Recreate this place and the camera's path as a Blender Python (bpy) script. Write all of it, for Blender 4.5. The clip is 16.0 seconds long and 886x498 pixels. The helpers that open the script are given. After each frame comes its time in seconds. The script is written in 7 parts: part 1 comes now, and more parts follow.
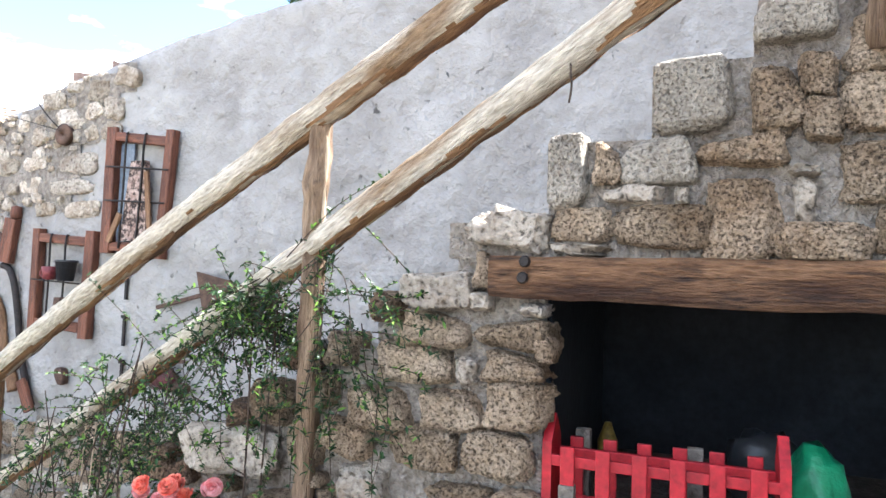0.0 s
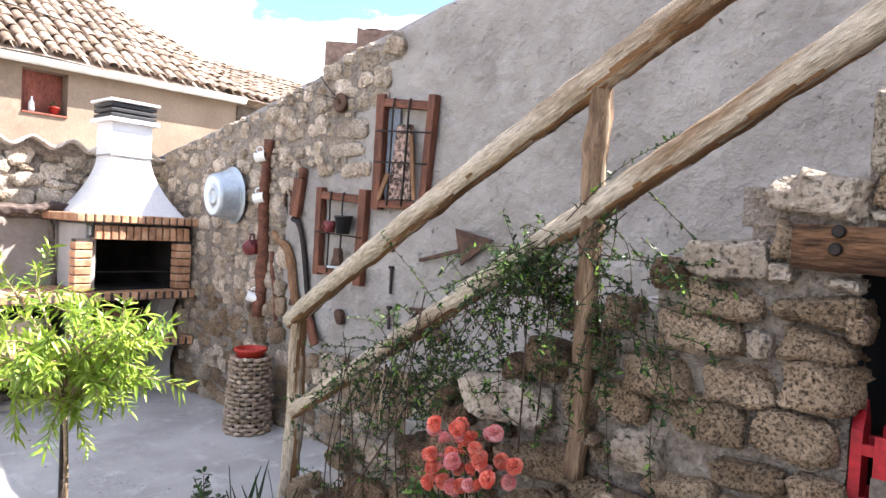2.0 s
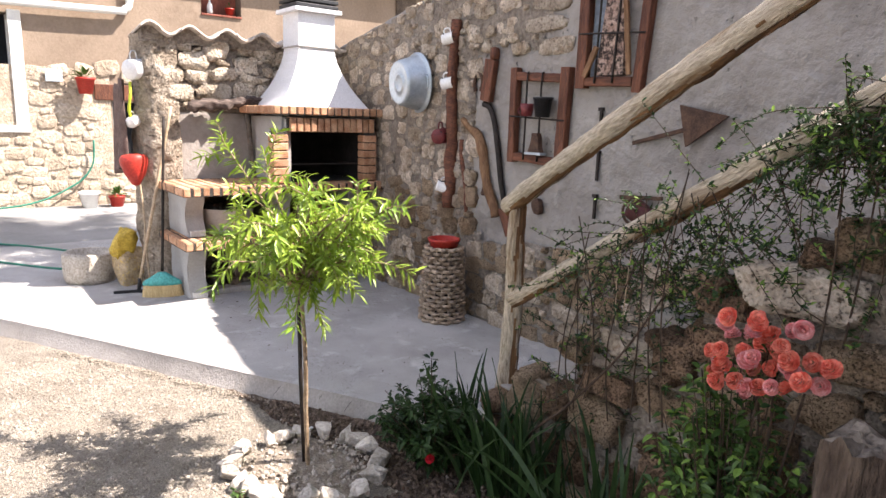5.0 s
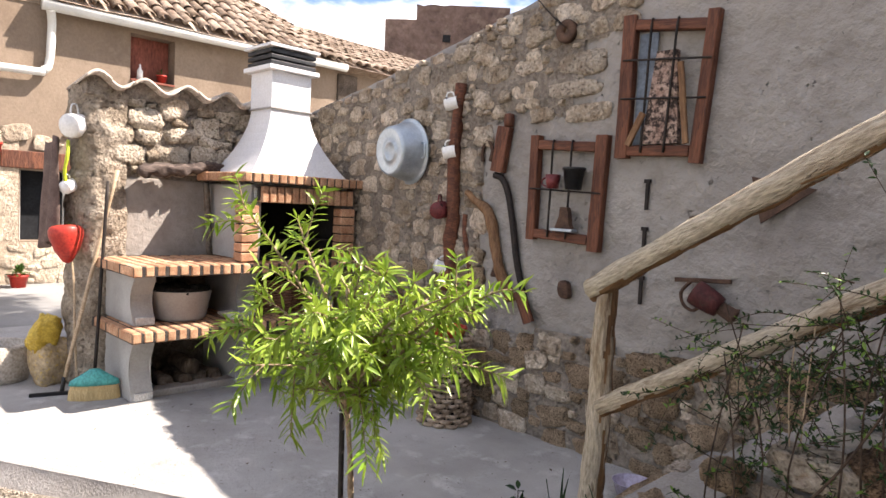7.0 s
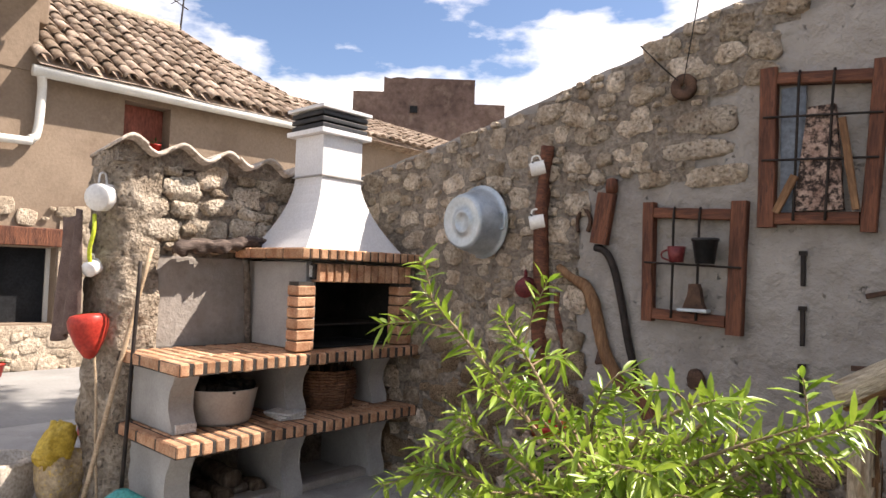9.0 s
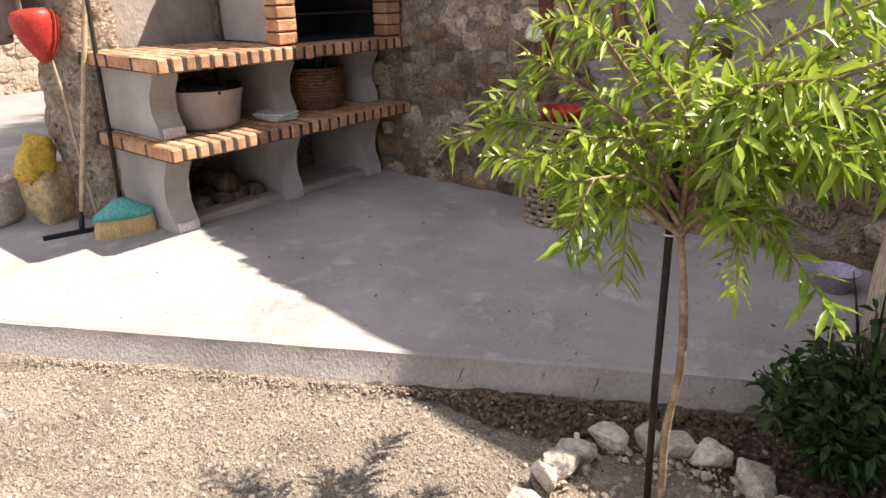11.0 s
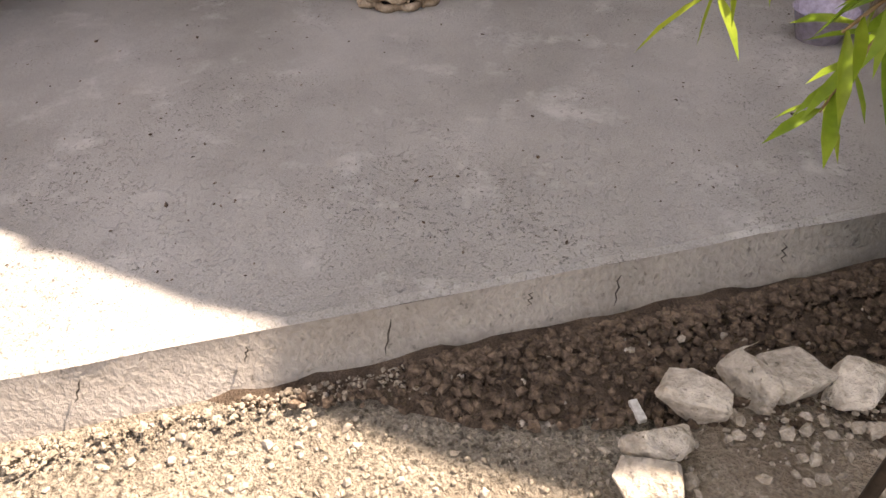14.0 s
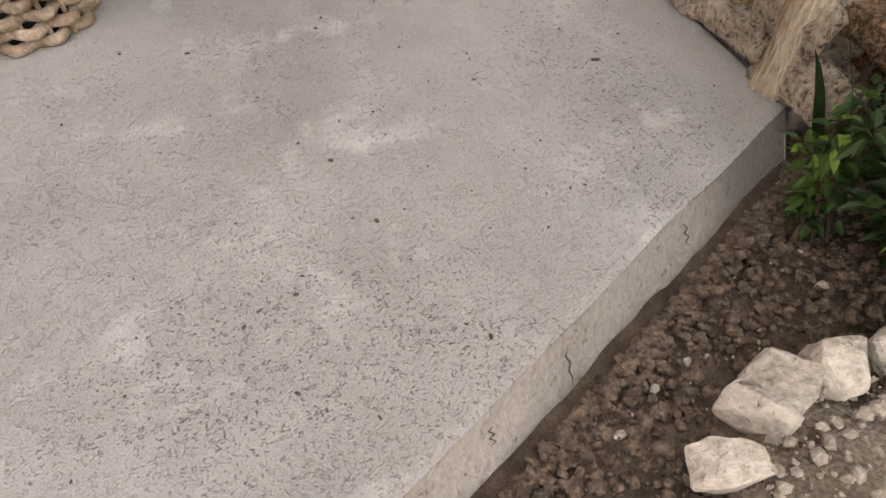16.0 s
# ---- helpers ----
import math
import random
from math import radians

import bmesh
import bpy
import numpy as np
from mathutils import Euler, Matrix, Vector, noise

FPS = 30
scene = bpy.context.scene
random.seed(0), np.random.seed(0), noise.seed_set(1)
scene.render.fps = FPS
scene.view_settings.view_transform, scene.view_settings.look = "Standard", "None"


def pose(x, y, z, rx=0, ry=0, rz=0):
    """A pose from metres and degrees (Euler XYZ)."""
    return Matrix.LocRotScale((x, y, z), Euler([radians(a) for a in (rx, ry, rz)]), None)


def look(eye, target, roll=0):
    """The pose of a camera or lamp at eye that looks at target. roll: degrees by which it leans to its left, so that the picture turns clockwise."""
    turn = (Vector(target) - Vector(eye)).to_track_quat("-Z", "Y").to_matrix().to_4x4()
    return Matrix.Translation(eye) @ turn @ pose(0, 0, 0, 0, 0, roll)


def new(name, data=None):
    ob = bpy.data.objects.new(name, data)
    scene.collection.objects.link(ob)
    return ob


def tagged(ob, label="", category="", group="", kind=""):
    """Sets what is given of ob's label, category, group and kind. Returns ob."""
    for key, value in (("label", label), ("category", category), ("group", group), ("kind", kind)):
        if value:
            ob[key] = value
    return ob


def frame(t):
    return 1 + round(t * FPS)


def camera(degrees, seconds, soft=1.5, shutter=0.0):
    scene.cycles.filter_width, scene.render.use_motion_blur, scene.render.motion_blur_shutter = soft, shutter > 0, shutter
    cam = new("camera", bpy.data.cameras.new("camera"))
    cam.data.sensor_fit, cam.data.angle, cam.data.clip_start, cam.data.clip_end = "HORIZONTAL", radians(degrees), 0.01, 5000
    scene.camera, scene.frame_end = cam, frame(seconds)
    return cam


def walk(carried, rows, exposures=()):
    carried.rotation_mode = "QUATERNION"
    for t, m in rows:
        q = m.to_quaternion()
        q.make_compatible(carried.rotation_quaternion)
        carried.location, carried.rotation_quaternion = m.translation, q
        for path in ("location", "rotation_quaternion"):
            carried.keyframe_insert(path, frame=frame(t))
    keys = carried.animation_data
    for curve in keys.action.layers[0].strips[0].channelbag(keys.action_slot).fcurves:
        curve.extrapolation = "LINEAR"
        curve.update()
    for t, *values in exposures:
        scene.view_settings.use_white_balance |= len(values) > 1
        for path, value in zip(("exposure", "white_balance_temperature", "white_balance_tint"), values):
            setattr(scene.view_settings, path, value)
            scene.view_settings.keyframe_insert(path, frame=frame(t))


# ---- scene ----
cam = camera(67.5, 16.0)
PATH = [
    (0, (-0.176, -0.156, 1.543), (-0.917, 1.699, 1.653), 1.9),
    (0.5, (-0.177, -0.153, 1.581), (-1.02, 1.654, 1.732), 2.0),
    (1, (-0.203, -0.177, 1.568), (-1.248, 1.525, 1.679), 2.8),
    (1.5, (-0.264, -0.206, 1.572), (-1.448, 1.405, 1.585), 3.5),
    (2, (-0.305, -0.262, 1.563), (-1.606, 1.256, 1.505), 3.3),
    (2.5, (-0.333, -0.326, 1.556), (-1.696, 1.131, 1.416), 2.5),
    (3, (-0.377, -0.376, 1.524), (-1.821, 0.989, 1.3), 2.2),
    (3.5, (-0.404, -0.38, 1.495), (-1.953, 0.834, 1.139), 2.8),
    (3.7, (-0.41, -0.358, 1.499), (-1.985, 0.808, 1.1), 1.1),
    (5.8, (-1.019, -0.377, 1.408), (-2.561, 0.838, 1.026), 2.6),
    (6, (-1.096, -0.413, 1.391), (-2.637, 0.789, 0.965), 2.7),
    (6.5, (-1.337, -0.423, 1.345), (-2.813, 0.884, 1.003), 1.6),
    (7, (-1.605, -0.442, 1.361), (-3.018, 0.967, 1.235), 2.9),
    (7.5, (-1.882, -0.427, 1.401), (-3.387, 0.89, 1.44), 4.4),
    (8, (-2.091, -0.44, 1.402), (-3.47, 1.002, 1.542), 3.3),
    (8.2, (-2.183, -0.463, 1.424), (-3.541, 0.999, 1.564), 2.5),
    (10.4, (-2.856, -0.617, 1.32), (-4.08, 0.907, 0.896), 0.5),
    (10.5, (-2.86, -0.594, 1.316), (-4.052, 0.933, 0.816), 0.9),
    (11, (-2.842, -0.553, 1.202), (-3.997, 0.903, 0.464), -0.5),
    (11.5, (-2.836, -0.526, 1.17), (-3.781, 0.943, 0.197), 0.4),
    (12, (-2.872, -0.505, 1.081), (-3.673, 0.896, -0.1), -0.3),
    (12.5, (-3.012, -0.351, 1.027), (-3.842, 1.056, -0.128), -0.6),
    (13, (-3.209, -0.158, 0.982), (-3.997, 1.238, -0.214), -2.3),
    (13.5, (-3.456, 0.043, 0.918), (-4.052, 1.467, -0.354), -3.8),
    (14, (-3.671, 0.271, 0.891), (-4.118, 1.704, -0.431), -2.3),
    (14.5, (-3.837, 0.442, 0.876), (-4.098, 1.874, -0.495), 1.4),
    (15, (-3.955, 0.479, 0.877), (-3.854, 1.957, -0.467), 1.6),
    (15.5, (-3.997, 0.575, 0.895), (-3.614, 1.972, -0.484), 3.0),
    (16, (-3.975, 0.79, 0.868), (-3.578, 2.039, -0.643), -0.1),
]
walk(cam, [(t, look(eye, target, roll)) for t, eye, target, roll in PATH],
     [(0, 3.05, 5750, 9), (0.5, 2.7, 5950, 15), (1.0, 2.35, 6300, 16), (1.5, 2.33, 6250, 15), (2.5, 2.36, 6350, 18), (3.5, 2.12, 6550, 18), (6, 1.75, 6700, 19), (7, 1.55, 6850, 18), (7.5, 1.17, 6830, 16), (8, 1.02, 6800, 15), (10.5, 1.48, 7300, 22), (11.5, 1.3, 7250, 21), (12.5, 1.5, 7500, 21), (13.5, 1.55, 7750, 21), (14, 1.82, 8100, 21), (14.5, 2.08, 8350, 20), (15.5, 2.36, 8350, 18), (16, 2.45, 8400, 19)])

# ---- world, sun ----
KX, KY = 0.48, 0.62                      # shadow run per metre of height, towards -x and -y
ELEV, AZIM = math.atan(1 / math.hypot(KX, KY)), math.atan2(KX, KY)
world = bpy.data.worlds.new("sky")
scene.world = world
world.use_nodes = True
wn, wl = world.node_tree.nodes, world.node_tree.links
wn.clear()
sky = wn.new("ShaderNodeTexSky")
sky.sky_type, sky.sun_disc, sky.sun_elevation, sky.sun_rotation = "NISHITA", False, ELEV, AZIM
sky.ozone_density, sky.dust_density = 4.0, 0.4
bg_sky, bg_cloud = wn.new("ShaderNodeBackground"), wn.new("ShaderNodeBackground")
bg_sky.inputs["Strength"].default_value = 0.08
bg_cloud.inputs["Color"].default_value = (1, 1, 1, 1)
bg_cloud.inputs["Strength"].default_value = 0.8
co, mp, cn, cr = (wn.new("ShaderNodeTexCoord"), wn.new("ShaderNodeMapping"), wn.new("ShaderNodeTexNoise"), wn.new("ShaderNodeValToRGB"))
mp.inputs["Scale"].default_value = (1.0, 1.0, 2.4)
mp.inputs["Location"].default_value = (0.35, 0.1, 0.2)
cn.inputs["Scale"].default_value, cn.inputs["Detail"].default_value, cn.inputs["Roughness"].default_value = 3.2, 8, 0.55
cr.color_ramp.elements[0].position, cr.color_ramp.elements[1].position = 0.47, 0.58
mixs, wout = wn.new("ShaderNodeMixShader"), wn.new("ShaderNodeOutputWorld")
wl.new(co.outputs["Generated"], mp.inputs["Vector"])
wl.new(mp.outputs["Vector"], cn.inputs["Vector"])
wl.new(cn.outputs["Fac"], cr.inputs["Fac"])
wl.new(sky.outputs["Color"], bg_sky.inputs["Color"])
wl.new(cr.outputs["Color"], mixs.inputs["Fac"])
wl.new(bg_sky.outputs["Background"], mixs.inputs[1])
wl.new(bg_cloud.outputs["Background"], mixs.inputs[2])
wl.new(mixs.outputs["Shader"], wout.inputs["Surface"])
sun = new("sun", bpy.data.lights.new("sun", "SUN"))
sun.data.energy, sun.data.angle, sun.data.color = 5.0, radians(0.55), (1.0, 0.95, 0.86)
sun.matrix_world = look((KX * 30, KY * 30, 30), (0, 0, 0))


# ---- materials ----
def mat(name, c1, c2, scale=6.0, rough=0.85, bump=0.3, fine=60.0, metal=0.0, stretch=(1, 1, 1), space="world", c3=None, spread=0.0, pits=0.0, dist=0.01, spec=0.3, trans=0.0, low=0.35, high=0.65, pit_at=0.43, pit_dark=0.7, veins=0.54, grain=0.75, patch=0.0):
    """Two scales of noise in colour and relief; c3 are spots or veins; spread varies piece by piece; pits are pores, in
    patches where asked, with their shade in the colour.
    """
    m = bpy.data.materials.new(name)
    m.use_nodes = True
    n, l = m.node_tree.nodes, m.node_tree.links
    b = n["Principled BSDF"]
    b.inputs["Roughness"].default_value, b.inputs["Metallic"].default_value = rough, metal
    b.inputs["Specular IOR Level"].default_value = spec
    mapping = n.new("ShaderNodeMapping")
    mapping.inputs["Scale"].default_value = stretch
    if space == "world":
        l.new(n.new("ShaderNodeNewGeometry").outputs["Position"], mapping.inputs["Vector"])
    else:
        l.new(n.new("ShaderNodeTexCoord").outputs["Object"], mapping.inputs["Vector"])

    def noise_at(s, detail=6.0, roughness=0.6):
        q = n.new("ShaderNodeTexNoise")
        q.inputs["Scale"].default_value, q.inputs["Detail"].default_value, q.inputs["Roughness"].default_value = s, detail, roughness
        l.new(mapping.outputs["Vector"], q.inputs["Vector"])
        return q.outputs["Fac"]

    def ramp(fac, lo, hi, a, bb):
        r = n.new("ShaderNodeValToRGB")
        r.color_ramp.elements[0].position, r.color_ramp.elements[1].position = lo, hi
        r.color_ramp.elements[0].color, r.color_ramp.elements[1].color = (*a, 1), (*bb, 1)
        l.new(fac, r.inputs["Fac"])
        return r.outputs["Color"]

    def mix(kind, fac, a, bb):
        x = n.new("ShaderNodeMix")
        x.data_type, x.blend_type = "RGBA", kind
        for sock, v in ((x.inputs["Factor"], fac), (x.inputs["A"], a), (x.inputs["B"], bb)):
            if isinstance(v, (int, float)):
                sock.default_value = v
            else:
                l.new(v, sock)
        return x.outputs["Result"]

    big, small = noise_at(scale), noise_at(fine, 4.0)
    col = ramp(big, low, high, c1, c2)
    col = mix("MULTIPLY", grain, col, ramp(small, 0.3, 0.66, (0.45, 0.42, 0.39), (1.08, 1.08, 1.08)))
    if c3:
        f = n.new("ShaderNodeValToRGB")
        f.color_ramp.elements[0].position, f.color_ramp.elements[1].position = veins, veins + 0.14
        l.new(noise_at(scale * 2.7, 8.0, 0.65), f.inputs["Fac"])
        rgb = n.new("ShaderNodeRGB")
        rgb.outputs[0].default_value = (*c3, 1)
        col = mix("MIX", f.outputs["Color"], col, rgb.outputs[0])
    height = small
    if pits:
        # The same mask darkens the pores, standing for the shade inside them.
        pit = ramp(noise_at(pits, 5.0, 0.72), pit_at - 0.07, pit_at + 0.05, (0.12, 0.1, 0.08), (1, 1, 1))
        if patch:
            where = n.new("ShaderNodeMath")
            where.operation = "MULTIPLY"
            l.new(ramp(noise_at(patch, 3.0, 0.55), 0.46, 0.6, (0.06, 0.06, 0.06), (1, 1, 1)), where.inputs[0])
            where.inputs[1].default_value = pit_dark
            pit_dark = where.outputs["Value"]
        col = mix("MULTIPLY", pit_dark, col, pit)
        hm = n.new("ShaderNodeMath")
        hm.operation = "MULTIPLY_ADD"
        l.new(pit, hm.inputs[0])
        hm.inputs[1].default_value = 0.8
        l.new(small, hm.inputs[2])
        height = hm.outputs["Value"]
    if spread:
        info = n.new("ShaderNodeObjectInfo")
        k = ramp(info.outputs["Random"], 0.0, 1.0, (1 - spread, 1 - spread * 1.1, 1 - spread * 1.25), (1 + spread * 0.6, 1 + spread * 0.5, 1 + spread * 0.4))
        col = mix("MULTIPLY", 1.0, col, k)
    l.new(col, b.inputs["Base Color"])
    h2 = n.new("ShaderNodeMath")
    h2.operation = "MULTIPLY_ADD"
    l.new(big, h2.inputs[0])
    h2.inputs[1].default_value = 1.5
    l.new(height, h2.inputs[2])
    bp = n.new("ShaderNodeBump")
    bp.inputs["Strength"].default_value, bp.inputs["Distance"].default_value = bump, dist
    l.new(h2.outputs["Value"], bp.inputs["Height"])
    l.new(bp.outputs["Normal"], b.inputs["Normal"])
    if trans:
        t, add, out = n.new("ShaderNodeBsdfTranslucent"), n.new("ShaderNodeMixShader"), n["Material Output"]
        l.new(col, t.inputs["Color"])
        add.inputs["Fac"].default_value = trans
        l.new(b.outputs["BSDF"], add.inputs[1])
        l.new(t.outputs["BSDF"], add.inputs[2])
        l.new(add.outputs["Shader"], out.inputs["Surface"])
    return m


PLASTER = mat("grey_cement_render", (0.232, 0.211, 0.192), (0.352, 0.328, 0.301), 1.8, 0.92, 1.0, 9, dist=0.045, c3=(0.32, 0.299, 0.277), pits=17, pit_at=0.3, pit_dark=0.3, grain=0.25)
MORTAR = mat("lime_mortar", (0.23, 0.19, 0.153), (0.39, 0.338, 0.282), 5, 0.95, 1.0, 40, dist=0.04, c3=(0.3, 0.257, 0.213))
MORTAR_DARK = mat("old_mortar", (0.06, 0.045, 0.034), (0.15, 0.12, 0.095), 4, 0.95, 0.8, 45, dist=0.03)
TUFF = mat("porous_limestone", (0.36, 0.25, 0.155), (0.66, 0.52, 0.375), 5, 0.95, 1.0, 90, spread=0.34, pits=118, pit_at=0.445, pit_dark=0.82, dist=0.04, grain=0.55, c3=(0.47, 0.38, 0.285), veins=0.6)
WALLSTONE = mat("rubble_limestone", (0.43, 0.34, 0.25), (0.77, 0.69, 0.585), 9, 0.95, 1.0, 50, spread=0.34, pits=60, pit_at=0.38, pit_dark=0.55, dist=0.04)
WALL_LUMP = mat("pale_lumpy_limestone", (0.5, 0.42, 0.325), (0.8, 0.73, 0.62), 8, 0.95, 1.0, 55, spread=0.2, pits=55, pit_at=0.37, pit_dark=0.5, dist=0.035)
PILLAR = mat("rough_tan_mortar", (0.31, 0.25, 0.185), (0.55, 0.475, 0.385), 7, 0.95, 1.0, 40, c3=(0.26, 0.205, 0.15), veins=0.58, pits=36, pit_at=0.38, pit_dark=0.6, dist=0.04)
PATCH = mat("smoothed_cement_patch", (0.24, 0.215, 0.19), (0.36, 0.33, 0.3), 3, 0.9, 0.8, 30, c3=(0.3, 0.27, 0.24), dist=0.01, grain=0.25)
COPING = mat("bleached_roof_tile", (0.46, 0.395, 0.335), (0.7, 0.64, 0.57), 7, 0.9, 0.6, 45, spread=0.2, c3=(0.42, 0.37, 0.32), dist=0.008)
TUFF_DARK = mat("dark_porous_stone", (0.17, 0.105, 0.066), (0.45, 0.31, 0.205), 6, 0.95, 1.0, 80, spread=0.35, pits=110, pit_at=0.45, pit_dark=0.82, dist=0.035)
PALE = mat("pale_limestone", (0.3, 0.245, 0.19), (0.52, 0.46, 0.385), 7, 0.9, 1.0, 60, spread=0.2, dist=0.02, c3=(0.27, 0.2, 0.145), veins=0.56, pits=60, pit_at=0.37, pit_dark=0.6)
ROCK = mat("broken_white_limestone", (0.46, 0.42, 0.36), (0.66, 0.62, 0.56), 9, 0.9, 1.0, 55, spread=0.14, dist=0.012, c3=(0.4, 0.345, 0.28), veins=0.6, pits=70, pit_at=0.33, pit_dark=0.5)
BLOCK = mat("grey_limestone_block", (0.33, 0.285, 0.23), (0.5, 0.445, 0.37), 5, 0.95, 1.0, 70, spread=0.15, pits=120, pit_at=0.4, pit_dark=0.6, dist=0.025)
CONCRETE = mat("smooth_concrete", (0.335, 0.325, 0.308), (0.455, 0.445, 0.427), 1.9, 0.9, 0.7, 260, c3=(0.49, 0.481, 0.462), veins=0.55, pits=130, pit_at=0.398, pit_dark=0.7, dist=0.004, grain=0.42, patch=2.6)
CONCRETE_EDGE = mat("cast_concrete_edge", (0.29, 0.265, 0.238), (0.43, 0.4, 0.368), 2.4, 0.9, 0.8, 90, c3=(0.33, 0.302, 0.272), pits=60, pit_at=0.34, pit_dark=0.5, stretch=(1, 1, 0.8), dist=0.008, grain=0.4)
GREY_CEMENT = mat("precast_cement", (0.33, 0.325, 0.31), (0.43, 0.425, 0.41), 4, 0.8, 0.2, 70, dist=0.003, grain=0.25)
SOIL = mat("dry_gravel_soil", (0.29, 0.255, 0.207), (0.46, 0.414, 0.346), 4.0, 1.0, 1.0, 150, c3=(0.25, 0.214, 0.17), veins=0.56, dist=0.018, grain=0.95, pits=70, pit_at=0.4, pit_dark=0.55)
BED_SOIL = mat("dark_garden_soil", (0.078, 0.056, 0.042), (0.225, 0.168, 0.127), 14.0, 1.0, 1.0, 280, c3=(0.13, 0.094, 0.07), dist=0.012, grain=0.9)
# Darker than the slab: the court's shade is put into this grey.
COURT_SHADE = mat("shade_grey_court_cement", (0.2, 0.2, 0.195), (0.3, 0.298, 0.29), 1.1, 0.9, 0.4, 30, c3=(0.25, 0.248, 0.24), dist=0.01, grain=0.25)
RING_SOIL = mat("light_brown_soil", (0.27, 0.222, 0.172), (0.43, 0.37, 0.3), 6.0, 1.0, 1.0, 120, c3=(0.23, 0.185, 0.14), dist=0.02)
PEBBLE = mat("small_pebbles", (0.3, 0.262, 0.215), (0.52, 0.468, 0.405), 30, 0.95, 0.4, 150, dist=0.004)
EARTH = mat("dry_earth_crumbs", (0.25, 0.214, 0.17), (0.43, 0.38, 0.312), 25, 1.0, 0.5, 200, dist=0.003)
CLOD = mat("soil_clods", (0.06, 0.042, 0.031), (0.225, 0.167, 0.125), 45, 1.0, 0.8, 150, dist=0.006)
LOG = mat("weathered_log", (0.3, 0.19, 0.1), (0.65, 0.565, 0.44), 2.6, 0.82, 1.0, 30, stretch=(0.8, 4.0, 4.0), space="object", c3=(0.13, 0.072, 0.038), veins=0.595, dist=0.022, low=0.34, high=0.55, grain=0.9)
RAIL_BARK = mat("peeling_rail_bark", (0.1, 0.048, 0.022), (0.36, 0.2, 0.092), 3.5, 0.85, 1.0, 34, stretch=(0.5, 3, 3), space="object", c3=(0.06, 0.032, 0.018), veins=0.55, dist=0.02)
POST = mat("barky_post", (0.11, 0.06, 0.034), (0.42, 0.29, 0.185), 4, 0.9, 1.0, 22, stretch=(0.6, 4.6, 4.6), space="object", c3=(0.055, 0.032, 0.02), veins=0.54, dist=0.03)
BEAM = mat("oiled_oak_beam", (0.08, 0.035, 0.016), (0.3, 0.16, 0.08), 1.9, 0.62, 1.0, 18, stretch=(1.1, 4, 7), space="object", c3=(0.03, 0.015, 0.009), veins=0.52, dist=0.04, grain=1.0, low=0.4, high=0.6)
RED_WOOD = mat("old_stained_wood", (0.09, 0.034, 0.02), (0.215, 0.083, 0.045), 8, 0.65, 0.8, 40, stretch=(3, 3, 0.4), space="object", c3=(0.045, 0.02, 0.013), dist=0.006)
TAN_WOOD = mat("old_handle_wood", (0.15, 0.075, 0.035), (0.29, 0.165, 0.085), 8, 0.7, 0.5, 40, stretch=(3, 3, 0.5), space="object", dist=0.004)
STICK = mat("broom_stick_wood", (0.42, 0.31, 0.2), (0.58, 0.45, 0.31), 8, 0.6, 0.3, 60, stretch=(3, 3, 0.3), space="object", dist=0.002)
DRIFT = mat("burnt_plank", (0.05, 0.035, 0.03), (0.17, 0.13, 0.11), 8, 0.85, 0.8, 40, stretch=(3, 0.5, 3), dist=0.008)
IRON = mat("rusty_black_iron", (0.014, 0.012, 0.011), (0.042, 0.031, 0.026), 20, 0.65, 0.4, 120, metal=0.2, dist=0.002)
RUST = mat("brown_rust", (0.06, 0.035, 0.025), (0.13, 0.075, 0.05), 18, 0.85, 0.5, 120, dist=0.003)
ZINC = mat("galvanised_zinc", (0.36, 0.42, 0.47), (0.52, 0.58, 0.62), 9, 0.42, 0.15, 60, metal=0.55, dist=0.002, grain=0.25)
ENAMEL = mat("white_enamel", (0.74, 0.74, 0.72), (0.83, 0.83, 0.81), 6, 0.25, 0.05, 60, spec=0.5, dist=0.001, grain=0.25)
HOOD = mat("white_painted_hood", (0.66, 0.67, 0.68), (0.76, 0.77, 0.78), 3, 0.55, 0.12, 70, dist=0.002, grain=0.25)
HOOD_BLACK = mat("black_cowl", (0.02, 0.022, 0.025), (0.04, 0.042, 0.045), 10, 0.5, 0.2, 60, dist=0.002)
SOOT = mat("sooty_lining", (0.012, 0.011, 0.01), (0.03, 0.028, 0.026), 6, 0.95, 0.4, 50, dist=0.005)
BRICK = mat("orange_fire_brick", (0.43, 0.22, 0.125), (0.64, 0.41, 0.265), 14, 0.85, 0.5, 120, spread=0.3, dist=0.004)
JOINT = mat("dark_brick_joint", (0.035, 0.03, 0.028), (0.08, 0.07, 0.06), 20, 0.95, 0.4, 100, dist=0.003)
TILE = mat("old_roof_tile", (0.21, 0.15, 0.115), (0.46, 0.395, 0.335), 5, 0.9, 0.8, 45, spread=0.45, c3=(0.2, 0.175, 0.15), dist=0.008)
STUCCO = mat("pinkish_stucco", (0.205, 0.152, 0.11), (0.275, 0.212, 0.157), 1.2, 0.92, 0.4, 25, c3=(0.255, 0.195, 0.145), dist=0.01, grain=0.3)
WASHED = mat("limewashed_rubble", (0.4, 0.33, 0.25), (0.58, 0.5, 0.4), 3.5, 0.95, 0.8, 25, c3=(0.34, 0.27, 0.2), spread=0.2, dist=0.03)
GUTTER = mat("white_gutter", (0.62, 0.62, 0.58), (0.72, 0.72, 0.68), 3, 0.5, 0.1, 60, dist=0.002, grain=0.25)
SHUTTER = mat("red_brown_shutter", (0.2, 0.06, 0.04), (0.28, 0.09, 0.06), 5, 0.7, 0.3, 40, stretch=(1, 1, 0.3), dist=0.003)
